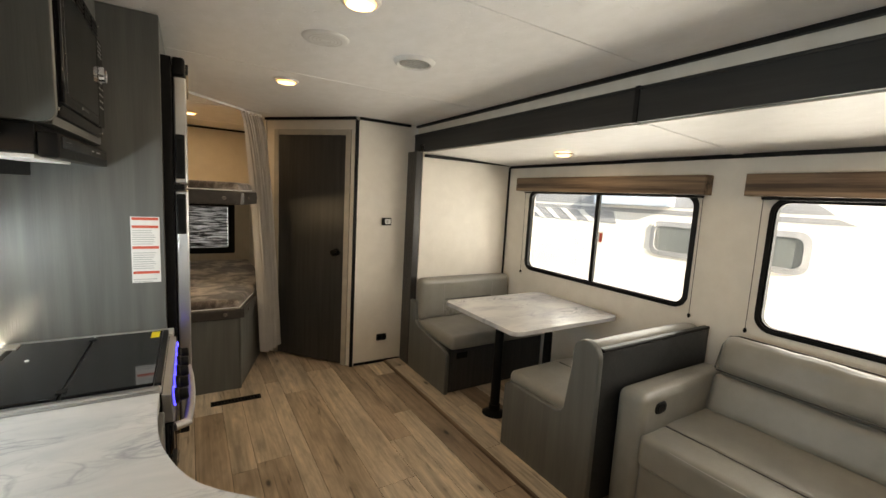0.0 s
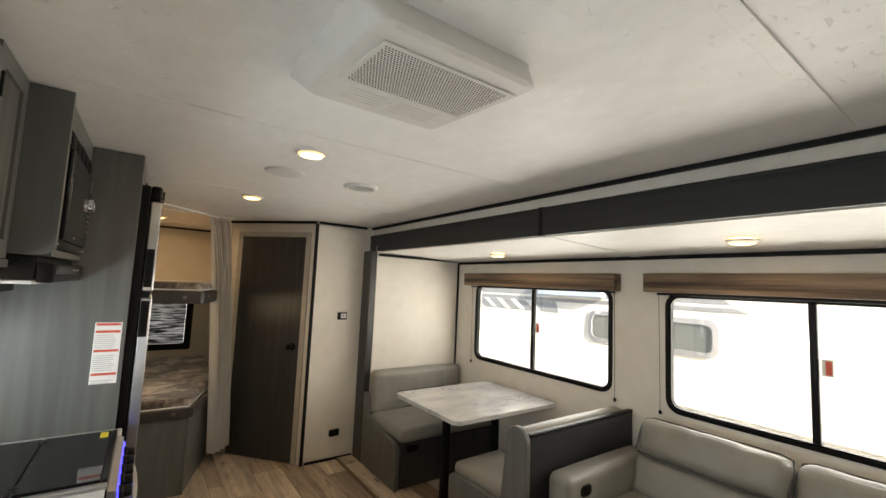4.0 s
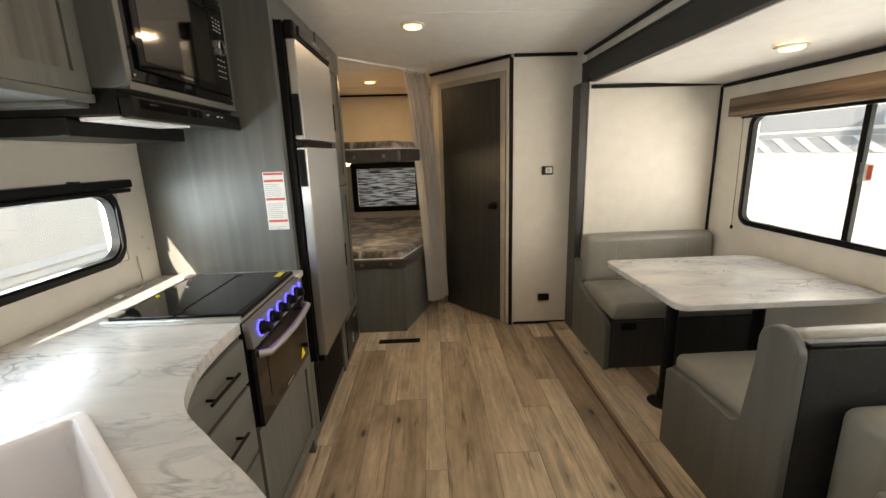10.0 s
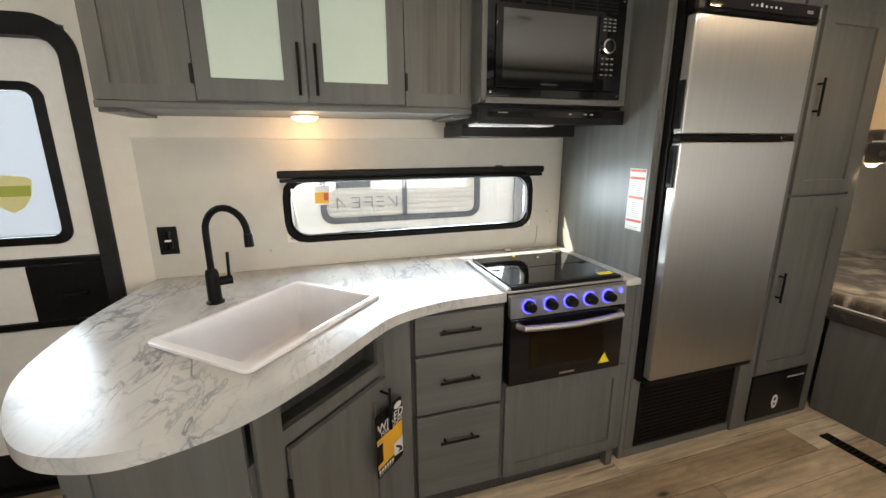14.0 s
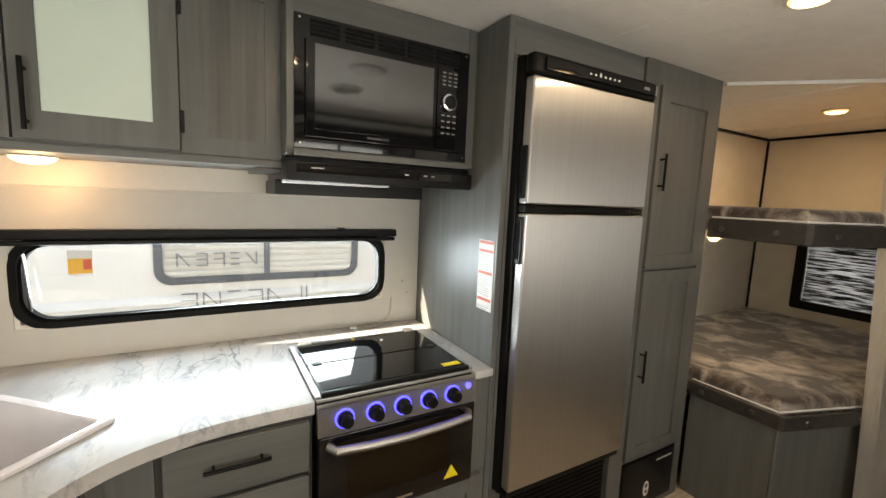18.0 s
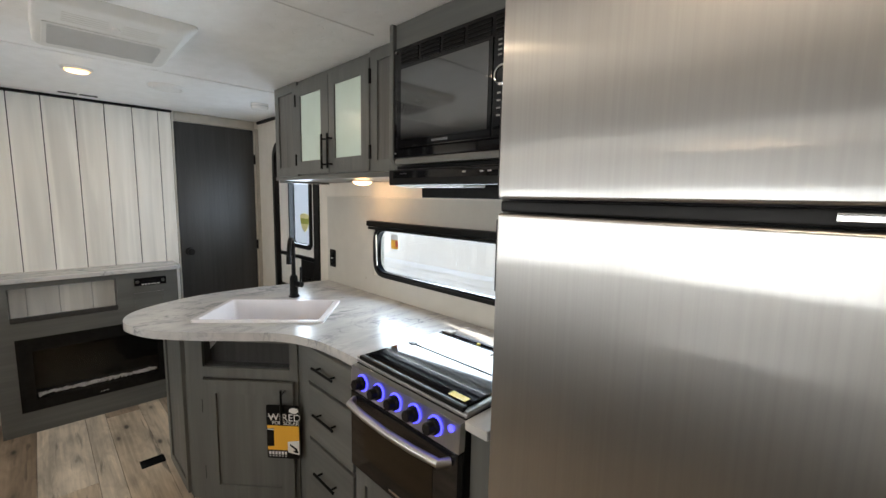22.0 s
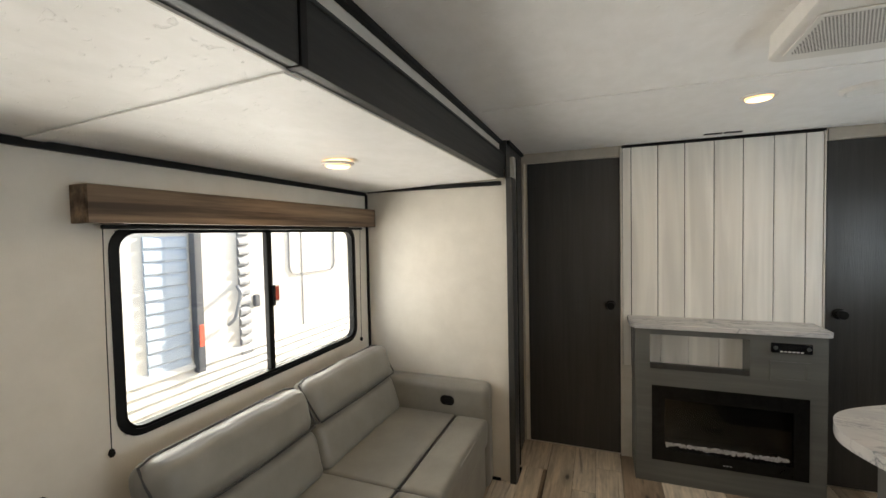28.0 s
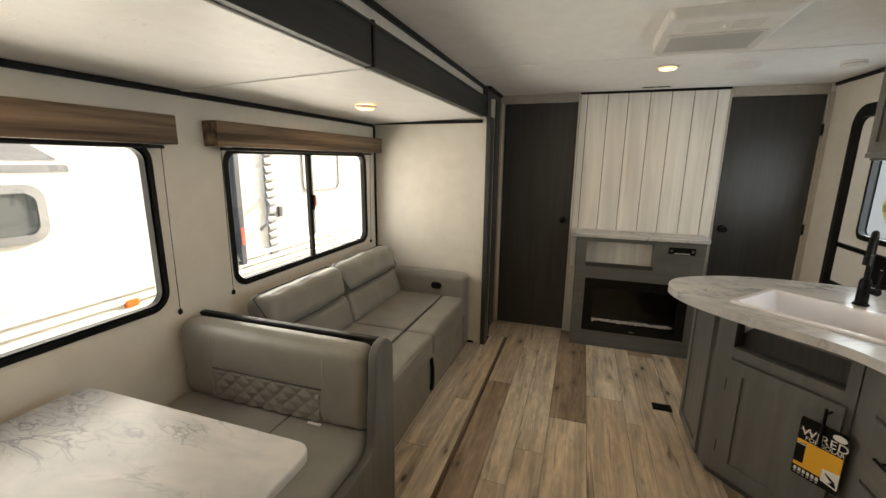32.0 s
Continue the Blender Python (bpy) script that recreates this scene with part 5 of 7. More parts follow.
part("maker_plate", box(MF + 0.0172, 1.68, 1.552, MF + 0.0185, 1.72, 1.556), CHROME, hd)

# fridge tower and pantry
tc = thing("fridge_cabinet", (-0.4, 2.62, 0), "tall grey stained wood cabinet round the fridge", "cabinet")
part("side_board", box(KX + 0.002, 2.265, 0, BF, 2.290, TOP - 0.002, 0.003), CAB_C, tc)
part("stile", box(BF - 0.02, 2.291, 0.41, BF, 2.303, 1.955), CAB, tc)
part("top_rail", box(BF - 0.02, 2.291, 1.957, BF, 2.948, TOP - 0.002, 0.002), CAB_Y, tc)
part("bottom_rail", box(BF - 0.02, 2.291, 0.0, BF, 2.948, 0.045, 0.002), CAB_Y, tc)
part("shelf", box(KX + 0.01, 2.291, 0.385, BF, 2.948, 0.410, 0.002), CAB_Y, tc)
part("back", box(KX + 0.005, 2.291, 0.05, KX + 0.02, 2.948, 1.955), DARK_IN, tc)
gr = part("grille", box(BF - 0.015, 2.345, 0.052, BF + 0.006, 2.925, 0.378, 0.006), BLACK, tc, "black slatted vent grille")
for k in range(14):
    part("slat", box(BF + 0.006, 2.362, 0.070 + 0.021 * k, BF + 0.011, 2.908, 0.080 + 0.021 * k), BLACK, gr)
part("stile", box(BF - 0.02, 2.293, 0.046, BF, 2.343, 0.384), CAB, tc)
fr = thing("refrigerator", (-0.3, 2.62, 0.41), "two-door stainless steel refrigerator with black trim", "refrigerator")
part("body", box(-0.62, 2.306, 0.415, -0.052, 2.925, 1.950, 0.004), PLASTIC, fr)
for name, z0, z1, g0, g1 in (("freezer_door", 1.472, 1.880, 1.490, 1.662), ("fridge_door", 0.446, 1.442, 1.270, 1.430)):
    d = part(name, box(-0.046, 2.312, z0, -0.004, 2.921, z1, 0.007, 3), STEEL, fr, "brushed stainless door")
    part("gasket", box(-0.0515, 2.318, z0 + 0.004, -0.0462, 2.916, z1 - 0.004), RUBBER, d, "black door gasket")
    grip = part("grip", box(-0.044, 2.304, g0, -0.012, 2.3118, g1, 0.004), PLASTIC, d, "black moulded grip on the door edge")
    part("finger_slot", box(-0.038, 2.3028, g0 + 0.018, -0.020, 2.3042, g1 - 0.018, 0.0005), DARK_IN, grip)
part("divider", box(-0.050, 2.314, 1.445, -0.014, 2.920, 1.469, 0.004), PLASTIC, fr)
part("catch", box(-0.014, 2.835, 1.452, -0.006, 2.905, 1.464, 0.002), CHROME, fr)
part("top_trim", box(-0.050, 2.306, 1.884, -0.006, 2.930, 1.952, 0.012, 3), PLASTIC, fr)
strip_glass = part("control_strip", box(-0.007, 2.352, 1.898, 0.004, 2.905, 1.938, 0.003), GLOSS, fr, "glossy control strip")
for k in range(7):
    part("icon", box(0.0036, 2.545 + 0.024 * k, 1.915, 0.0046, 2.555 + 0.024 * k, 1.922 if k != 2 else 1.928), GREY_P, strip_glass)
part("badge", box(0.0036, 2.835, 1.912, 0.0048, 2.868, 1.924, 0.0005), CHROME, strip_glass)
part("end_cap", box(-0.006, 2.906, 1.898, 0.003, 2.918, 1.938, 0.002), CHROME, strip_glass)
part("bottom_trim", box(-0.050, 2.310, 0.417, -0.016, 2.920, 0.442, 0.004), PLASTIC, fr)

pn = thing("pantry_cabinet", (-0.4, 3.23, 0), "tall grey stained wood pantry with two framed doors", "cabinet")
part("body", box(KX + 0.002, 2.950, 0.0, BF - 0.001, 3.508, TOP - 0.002), CAB, pn)
part("face_frame", ring([(2.950, 0), (3.508, 0), (3.508, TOP - 0.002), (2.950, TOP - 0.002)], [(3.045, 0.05), (3.455, 0.05), (3.455, 1.985), (3.045, 1.985)], 0.0, 0.010, kput), CAB, pn)
up = shaker(pn, "door", kput, 3.048, 1.212, 3.452, 1.982, rail=0.062, d0=0.002, thick=0.020)
bar_pull(up, (BF + 0.022, 3.078, 1.548), (BF + 0.022, 3.078, 1.702), (0.026, 0, 0))
lp = shaker(pn, "door", kput, 3.048, 0.305, 3.452, 1.200, rail=0.062, d0=0.002, thick=0.020)
bar_pull(lp, (BF + 0.022, 3.078, 0.700), (BF + 0.022, 3.078, 0.847), (0.026, 0, 0))
iv = part("access_panel", box(BF + 0.002, 3.050, 0.03, BF + 0.016, 3.450, 0.285, 0.006), PLASTIC, pn, "black inverter panel")
badge = part("badge", prism([(3.238 + 0.022 * math.cos(k * math.tau / 16), 0.115 + 0.040 * math.sin(k * math.tau / 16)) for k in range(16)], 0.0165, 0.0175, kput), PAPER, iv, "white oval badge")
for v, r in ((0.130, 0.011), (0.100, 0.009)):
    part("badge_ring", prism([(3.238 + r * math.cos(k * math.tau / 14), v + r * math.sin(k * math.tau / 14)) for k in range(14)], 0.0176, 0.0180, kput), RV_GREY, badge)
part("latch", box(BF + 0.0165, 3.30, 0.245, BF + 0.020, 3.42, 0.252), GREY_P, iv)

# warning label, outlet, backsplash, blind
wl = thing("warning_label", (-0.155, 2.264, 1.09), "white paper warning label with red headings on the fridge panel", "label")
part("sheet", box(-0.189, 2.2626, 1.088, -0.099, 2.2645, 1.340), PAPER, wl)
for z in (1.327, 1.297, 1.218, 1.122):
    part("red_bar", box(-0.185, 2.2620, z, -0.103, 2.2625, z + 0.010), RED, wl)
for k in range(24):
    z = 1.286 - 0.0085 * k
    if not any(abs(z - q) < 0.016 for q in (1.218, 1.122)):
        part("print_line", box(-0.184, 2.2621, z, -0.107 - 0.02 * random.random(), 2.2625, z + 0.003), GREY_P, wl)
structure("backsplash", wall_x(KX + 0.001, KX + 0.005, 0.346, 0.902, 2.262, 1.462, [inset(KWIN, 0.01)]), SPLASH, "grey laminate backsplash panel round the long window")
structure("trim", box(KX + 0.001, 0.340, 1.463, KX + 0.009, 2.262, 1.470, 0.001), TRIM_L, "pale trim above the backsplash")
ko = thing("wall_outlet", (KX + 0.006, 0.415, 1.02), "black wall outlet plate on the backsplash", "outlet")
part("plate", box(KX + 0.0055, 0.380, 1.002, KX + 0.012, 0.450, 1.118, 0.003), PLASTIC, ko)
part("socket", box(KX + 0.012, 0.398, 1.020, KX + 0.015, 0.432, 1.100, 0.003), GLOSS, ko)
part("button", box(KX + 0.015, 0.404, 1.056, KX + 0.0165, 0.426, 1.064), PAPER, ko)
lc = thing("loose_cable", (KX + 0.03, 2.12, 0.92), "thin loose cable coiled on the counter below the window", "cable")
part("wire", tube([(KX + 0.008, 2.135, 1.02), (KX + 0.014, 2.13, 0.96), (KX + 0.03, 2.11, 0.925), (KX + 0.05, 2.07, 0.906), (KX + 0.06, 2.00, 0.905), (KX + 0.05, 1.955, 0.905), (KX + 0.035, 1.99, 0.905), (KX + 0.04, 2.05, 0.907)], 0.003, 6), TAUPE, lc)
part("plug", box(KX + 0.04, 1.93, 0.902, KX + 0.056, 1.958, 0.912, 0.002), WHITE_P, lc)
for y, z in ((2.215, 1.035), (2.19, 1.09), (0.80, 0.985)):
    sc = thing("wall_screw", (KX + 0.006, y, z), "small screw cap on the backsplash panel", "screw", "wall screws")
    part("cap", lathe([(0, 0), (0.006, 0), (0.005, 0.003), (0, 0.004)], 10, Matrix.Translation((KX + 0.0055, y, z)) @ pose(0, 0, 0, 0, 90, 0)), TAUPE, sc)
kb = thing("roller_blind", (KX + 0.03, 1.49, 1.30), "black roller blind cassette above the kitchen window", "blind")
part("cassette", box(KX + 0.006, 0.858, 1.302, KX + 0.046, 2.138, 1.333, 0.006), BLACK, kb)
part("bottom_bar", box(KX + 0.018, 0.866, 1.284, KX + 0.040, 2.132, 1.299, 0.004), BLACK, kb)
part("bracket", box(KX + 0.006, 1.88, 1.334, KX + 0.03, 1.91, 1.339, 0.001), PLASTIC, kb)


# ---- dinette ----
def bench_end(points, label_parent):
    part("end_panel", prism(points, 0.0, 0.036, on_x(1.598), b=0.008), CAB, label_parent)


def arc_pts(cu, cv, r, a0, a1, n=8):
    return [(cu + r * math.cos(radians(a0 + (a1 - a0) * k / n)), cv + r * math.sin(radians(a0 + (a1 - a0) * k / n))) for k in range(n + 1)]


def quilt(x0, z0, x1, z1, y, depth, nx, nz):
    """A stitched diamond field on an upright cushion face, bulging along +y."""
    bm = bmesh.new()
    a, b = nx * 12, nz * 12
    grid = []
    for i in range(a + 1):
        col = []
        for j in range(b + 1):
            u, v = i / 12, j / 12
            p, q = (u + v) % 1.0, (u - v) % 1.0
            h = min(p, 1 - p, q, 1 - q) * 2
            e = min(i, a - i, j, b - j)
            col.append(bm.verts.new((x0 + (x1 - x0) * i / a, y + (depth * (h ** 0.5) if e else -0.004), z0 + (z1 - z0) * j / b)))
        grid.append(col)
    for i in range(a):
        for j in range(b):
            bm.faces.new((grid[i][j], grid[i + 1][j], grid[i + 1][j + 1], grid[i][j + 1]))
    return bm


fb = thing("dinette_bench", (2.08, 1.85, 0), "grey vinyl dinette bench with quilted backrest and wooden end", "bench", "dinette benches")
bench_end([(1.515, 0.0), (2.150, 0.0), (2.150, 0.385), (2.120, 0.412), (1.80, 0.418)] + arc_pts(1.755, 0.475, 0.06, 270, 180, 6)[1:] + [(1.668, 0.70)] + arc_pts(1.5915, 0.765, 0.0765, 10, 180, 10), fb)
part("back_board", box(1.636, 1.520, 0.02, 2.585, 1.545, 0.795, 0.004), FASCIA, fb)
part("top_rail", box(1.630, 1.516, 0.796, 2.585, 1.552, 0.815, 0.007, 3), BLACK, fb, "black top rail")
part("seat_box", box(1.636, 1.60, 0.0, 2.585, 2.100, 0.365, 0.003), DOOR, fb)
part("seat_cushion", pad(1.640, 1.585, 0.366, 2.590, 2.165, 0.462, 0.035, puff=0.012), VINYL, fb)
part("seat_seam", box(2.00, 1.66, 0.470, 2.006, 2.10, 0.4745, 0.001), VINYL_D, fb)
part("backrest", pad(1.640, 1.548, 0.455, 2.590, 1.675, 0.812, 0.055, puff=0.006), VINYL, fb)
for x in (1.83, 2.40):
    part("seam", tube([(x, 1.6755, 0.47), (x, 1.6765, 0.62), (x, 1.6755, 0.755), (x, 1.655, 0.797), (x, 1.615, 0.815), (x, 1.58, 0.808)], 0.0018, 6), THREAD, fb, "pale stitched seam")
part("seam", tube([(1.84, 1.6785, 0.626), (2.39, 1.6785, 0.626)], 0.0035, 6), VINYL_D, fb)
part("quilted_panel", quilt(1.845, 0.478, 2.385, 0.618, 1.673, 0.012, 7, 2), VINYL, fb, "diamond quilted grey vinyl")
part("tag", box(1.845, 1.678, 0.468, 1.905, 1.690, 0.476, 0.001), PAPER, fb, "small white cloth tag")

rb = thing("dinette_bench", (2.08, 3.1, 0), "grey vinyl dinette bench against the rear slide wall", "bench", "dinette benches")
bench_end([(2.815, 0.0), (3.425, 0.0), (3.425, 0.60)] + [(3.345, 0.60), (3.325, 0.44), (3.27, 0.405), (2.90, 0.352), (2.835, 0.330), (2.815, 0.30)], rb)
part("seat_box", box(1.636, 2.835, 0.0, 2.585, 3.40, 0.345, 0.003), DOOR, rb)
hatch = part("hatch", box(1.66, 2.826, 0.03, 2.56, 2.8345, 0.330, 0.003), DOOR, rb, "dark storage hatch")
part("latch", box(1.70, 2.818, 0.270, 1.80, 2.826, 0.318, 0.004), BLACK, hatch)
part("seat_cushion", pad(1.628, 2.790, 0.347, 2.590, 3.345, 0.448, 0.04, puff=0.012), VINYL, rb)
part("backrest", pad(1.628, 3.300, 0.430, 2.590, 3.418, 0.790, 0.05, puff=0.006), VINYL, rb)
for x in (1.86, 2.38):
    part("seam", tube([(x, 3.2995, 0.45), (x, 3.2985, 0.60), (x, 3.2995, 0.735), (x, 3.320, 0.777), (x, 3.36, 0.793)], 0.0018, 6), THREAD, rb, "pale stitched seam")
part("seam", tube([(1.87, 3.2965, 0.605), (2.37, 3.2965, 0.605)], 0.0035, 6), VINYL_D, rb)
q = quilt(1.875, 0.458, 2.365, 0.597, 0.0, 0.012, 7, 2)
for v in q.verts:
    v.co.y = 3.3035 - v.co.y
part("quilted_panel", q, VINYL, rb, "diamond quilted grey vinyl")

tb = thing("dinette_table", (1.98, 2.36, 0), "white marble-look dinette table on two black legs", "table")
part("tabletop", prism(rrect(1.580, 2.068, 2.530, 2.850, 0.055), 0.698, 0.729, on_z(0), b=0.006), MARBLE, tb)
for x in (1.79, 2.26):
    part("leg", tube([(x, 2.45, 0.012), (x, 2.45, 0.675)], [0.034, 0.029], 16), BLACK, tb)
    part("base_plate", lathe([(0, 0), (0.085, 0), (0.085, 0.006), (0.062, 0.020), (0.042, 0.032), (0.038, 0.075), (0, 0.075)], 24, Matrix.Translation((x, 2.45, 0))), BLACK, tb)
    part("socket", lathe([(0, 0), (0.032, 0), (0.036, 0.01), (0.080, 0.022), (0.080, 0.026), (0, 0.026)], 24, Matrix.Translation((x, 2.45, 0.6715))), BLACK, tb)

# ---- sofa ----
so = thing("sofa", (2.1, 0.63, 0), "grey vinyl two-seat sofa with piped back cushions", "sofa")
part("base", box(1.775, -0.235, 0.015, 2.50, 1.495, 0.33, 0.01), VINYL, so)
for y0, y1 in ((-0.248, -0.105), (1.362, 1.505)):
    arm = part("arm", pad(1.738, y0, 0.012, 2.52, y1, 0.628, 0.045, puff=0.006), VINYL, so)
    s = y1 if y0 < 0 else y0
    d = 1 if y0 < 0 else -1
    c = 1.985 if y0 < 0 else 1.880
    h = 0.526 if y0 < 0 else 0.549
    part("cup_socket", prism(rrect(c - 0.045, h - 0.029, c + 0.045, h + 0.029, 0.027), -0.004, 0.004, on_y(s, d), b=0.003), PLASTIC, arm, "black oval cup and USB socket")
    part("socket_face", prism(rrect(c - 0.028, h - 0.017, c + 0.028, h + 0.017, 0.015), 0.0045, 0.0065, on_y(s, d)), GLOSS, arm)
for y0, y1 in ((-0.100, 0.648), (0.654, 1.366)):
    part("seat_cushion", pad(1.935, y0, 0.315, 2.36, y1, 0.452, 0.016, puff=0.009, n=14, wrinkle=0.003), VINYL, so)
    fl = part("front_cushion", pad(1.732, y0, 0.300, 1.931, y1, 0.452, 0.026, puff=0.008, n=14, wrinkle=0.003), VINYL, so)
    part("piping", tube([(1.742, y0 + 0.02, 0.440), (1.736, (y0 + y1) / 2, 0.441), (1.742, y1 - 0.02, 0.440)], 0.0022, 6), THREAD, fl, "pale stitched seam")
    part("front_panel", pad(1.752, y0, 0.020, 1.790, y1, 0.312, 0.018, n=8, wrinkle=0.002), VINYL, so)
    tilt = Matrix.Translation((2.30, 0, 0.44)) @ pose(0, 0, 0, 0, 17, 0) @ Matrix.Translation((-2.30, 0, -0.44))
    part("back_cushion", moved(pad(2.275, y0, 0.440, 2.40, y1, 0.655, 0.040, sides=0.008, n=14, wrinkle=0.005), tilt), VINYL, so)
    head = part("head_cushion", moved(pad(2.255, y0, 0.645, 2.415, y1, 0.862, 0.062, sides=0.012, n=16, wrinkle=0.007), tilt), VINYL, so)
    rim = [tilt @ Vector(p) for p in ((2.262, y0 + 0.012, 0.672), (2.300, y0 + 0.004, 0.80), (2.330, y0 + 0.014, 0.852), (2.335, y0 + 0.06, 0.865), (2.335, y1 - 0.06, 0.865), (2.330, y1 - 0.014, 0.852), (2.300, y1 - 0.004, 0.80), (2.262, y1 - 0.012, 0.672))]
    part("piping", tube(rim, 0.0042, 6), VINYL_D, head, "dark piping")
    low = [tilt @ Vector(p) for p in ((2.262, y0 + 0.02, 0.664), (2.250, (y0 + y1) / 2, 0.660), (2.262, y1 - 0.02, 0.664))]
    part("piping", tube(low, 0.004, 6), VINYL_D, head, "dark piping")
# Dark tubes put the shade in the cushion gaps into the shape.
for a, b in (((1.934, -0.095, 0.446), (1.934, 0.644, 0.446)), ((1.934, 0.658, 0.446), (1.934, 1.354, 0.446)), ((1.76, 0.651, 0.436), (2.33, 0.651, 0.436))):
    part("crease", tube([a, b], 0.0045, 6), VINYL_D, so, "dark tube for the shade between the cushions")
part("pull_strap", tube([(1.748, 0.655, 0.29), (1.735, 0.66, 0.22), (1.738, 0.655, 0.12), (1.748, 0.65, 0.07)], 0.013, 8), BLACK, so, "black pull strap")

# ---- valances and blind cords ----
for w, y0, y1 in ((WIN1, 1.612, 3.222), (WIN2, -0.228, 1.412)):
    va = thing("window_valance", (2.55, (y0 + y1) / 2, 1.585), "brown wood-grain valance box above a window", "valance", "window valances")
    part("face_board", box(2.512, y0, 1.573, 2.527, y1, 1.688, 0.003), BROWN, va)
    part("end_board", box(2.5275, y0, 1.573, RX - 0.002, y0 + 0.014, 1.688, 0.002), BROWN, va)
    part("end_board", box(2.5275, y1 - 0.014, 1.573, RX - 0.002, y1, 1.688, 0.002), BROWN, va)
    part("top_board", box(2.5275, y0 + 0.0145, 1.676, RX - 0.002, y1 - 0.0145, 1.688), BROWN, va)
    bl = thing("roller_blind", (2.56, (y0 + y1) / 2, 1.565), "rolled up dark window blind under the valance", "blind", "window blinds")
    part("roll", tube([(2.566, w[0] - 0.035, 1.590), (2.566, w[2] + 0.035, 1.590)], 0.018, 12), TRIM_D, bl)
    part("bottom_bar", box(2.560, w[0] - 0.035, 1.556, 2.573, w[2] + 0.035, 1.570, 0.003), TRIM_D, bl)
    for y in (w[0] - 0.028, w[2] + 0.028):
        cd = thing("blind_cord", (2.575, y, 0.83), "thin blind cord with a black end weight beside a window", "blind cord", "blind cords")
        part("cord", tube([(2.572, y, 1.57), (2.580, y, 1.2), (2.583, y, 0.858)], 0.0016, 6), TRIM_D, cd)
        part("weight", lathe([(0, 0), (0.006, 0.002), (0.010, 0.012), (0.007, 0.024), (0.002, 0.028), (0, 0.028)], 12, Matrix.Translation((2.583, y, 0.832))), BLACK, cd)

# ---- fireplace wall ----
sp = thing("shiplap_panel", (0.46, FY + 0.02, 0), "whitewashed vertical shiplap boards above the fireplace", "wall panel", kind="structure")
part("backing", box(-0.068, FY + 0.001, 0.0, 0.985, FY + 0.008, 2.058), DARK_IN, sp)
edges = [-0.068, 0.014, 0.165, 0.317, 0.467, 0.625, 0.776, 0.932, 0.985]
for a, b in zip(edges, edges[1:]):
    part("board", box(a + 0.0022, FY + 0.009, 0.62, b - 0.0022, FY + 0.021, 2.055, 0.003), SHIP, sp)
part("cap_strip", box(-0.074, FY + 0.001, 2.059, 0.989, FY + 0.030, 2.072, 0.002), TRIM_D, sp, "dark cap moulding")
part("edge_strip", box(0.9855, FY + 0.001, 0.0, 0.998, FY + 0.026, 2.057, 0.002), TRIM_L, sp)
part("edge_strip", box(-0.076, FY + 0.001, 0.0, -0.0685, FY + 0.026, 2.057, 0.001), TRIM_L, sp)
part("side_strip", box(0.931, FY + 0.009, 0.0, 0.985, FY + 0.019, 0.618), TRIM_L, sp)
tv = thing("fireplace_cabinet", (0.45, -0.68, 0), "grey stained cabinet with open niche, radio and electric fireplace", "cabinet")
CF = -0.552
part("side_board", box(0.907, FY + 0.023, 0, 0.929, CF - 0.019, 0.928, 0.002), CAB, tv)
part("side_board", box(0.004, FY + 0.023, 0, 0.026, CF - 0.019, 0.928, 0.002), CAB, tv)
cput = on_y(CF, 1)
part("face_frame", merge(*[box(a, CF - 0.018, c, b, CF + 0.001, d) for a, c, b, d in wall_cells(0.004, 0.0, 0.929, 0.928, [(0.349, 0.690, 0.850, 0.896), (0.088, 0.148, 0.832, 0.580)])]), CAB_X, tv)
part("niche_shelf", box(0.30, FY + 0.023, 0.672, 0.87, CF - 0.019, 0.690), CAB_X, tv)
# Extra boards set forward of the shiplap so the niche catches more light.
for a, b in ((0.349, 0.4655), (0.4685, 0.6235), (0.6265, 0.7745), (0.7775, 0.850)):
    part("niche_back_board", box(a, CF - 0.140, 0.6905, b, CF - 0.128, 0.927, 0.001), SHIP, tv, "whitewashed board added forward of the shiplap")
part("niche_side", box(0.329, FY + 0.023, 0.691, 0.348, CF - 0.019, 0.927), CAB, tv)
part("niche_side", box(0.851, FY + 0.023, 0.691, 0.870, CF - 0.019, 0.927), CAB, tv)
part("niche_rail", box(0.349, CF - 0.018, 0.6905, 0.850, CF + 0.004, 0.722, 0.003), DOOR, tv)
mt = part("mantel_top", prism(rrect(-0.024, FY + 0.023, 0.960, -0.530, (0.004, 0.004, 0.05, 0.05)), 0.930, 0.958, on_z(0), b=0.004), MARBLE, tv, "white marble-look mantel top")
part("cover_panel", ring([(0.080, 0.676), (0.258, 0.676), (0.258, 0.788), (0.080, 0.788)], [(0.098, 0.694), (0.240, 0.694), (0.240, 0.770), (0.098, 0.770)], 0.001, 0.006, cput), CAB_X, tv)
ra = thing("radio", (0.16, CF, 0.83), "small black radio built into the fireplace cabinet", "radio")
part("body", box(0.074, CF + 0.002, 0.836, 0.257, CF + 0.014, 0.890, 0.004), GLOSS, ra)
part("display", box(0.128, CF + 0.0135, 0.856, 0.208, CF + 0.015, 0.880), FIRE_G, ra)
for x in (0.095, 0.240):
    part("dial", lathe([(0, 0), (0.012, 0), (0.011, 0.010), (0, 0.011)], 16, Matrix.Translation((x, CF + 0.014, 0.866)) @ pose(0, 0, 0, -90, 0, 0)), CHROME, ra)
for k in range(6):
    part("key", box(0.115 + 0.018 * k, CF + 0.0135, 0.842, 0.127 + 0.018 * k, CF + 0.0155, 0.848), PAPER, ra)
fp = thing("electric_fireplace", (0.46, CF, 0.145), "black electric fireplace insert with clear crystals", "fireplace")
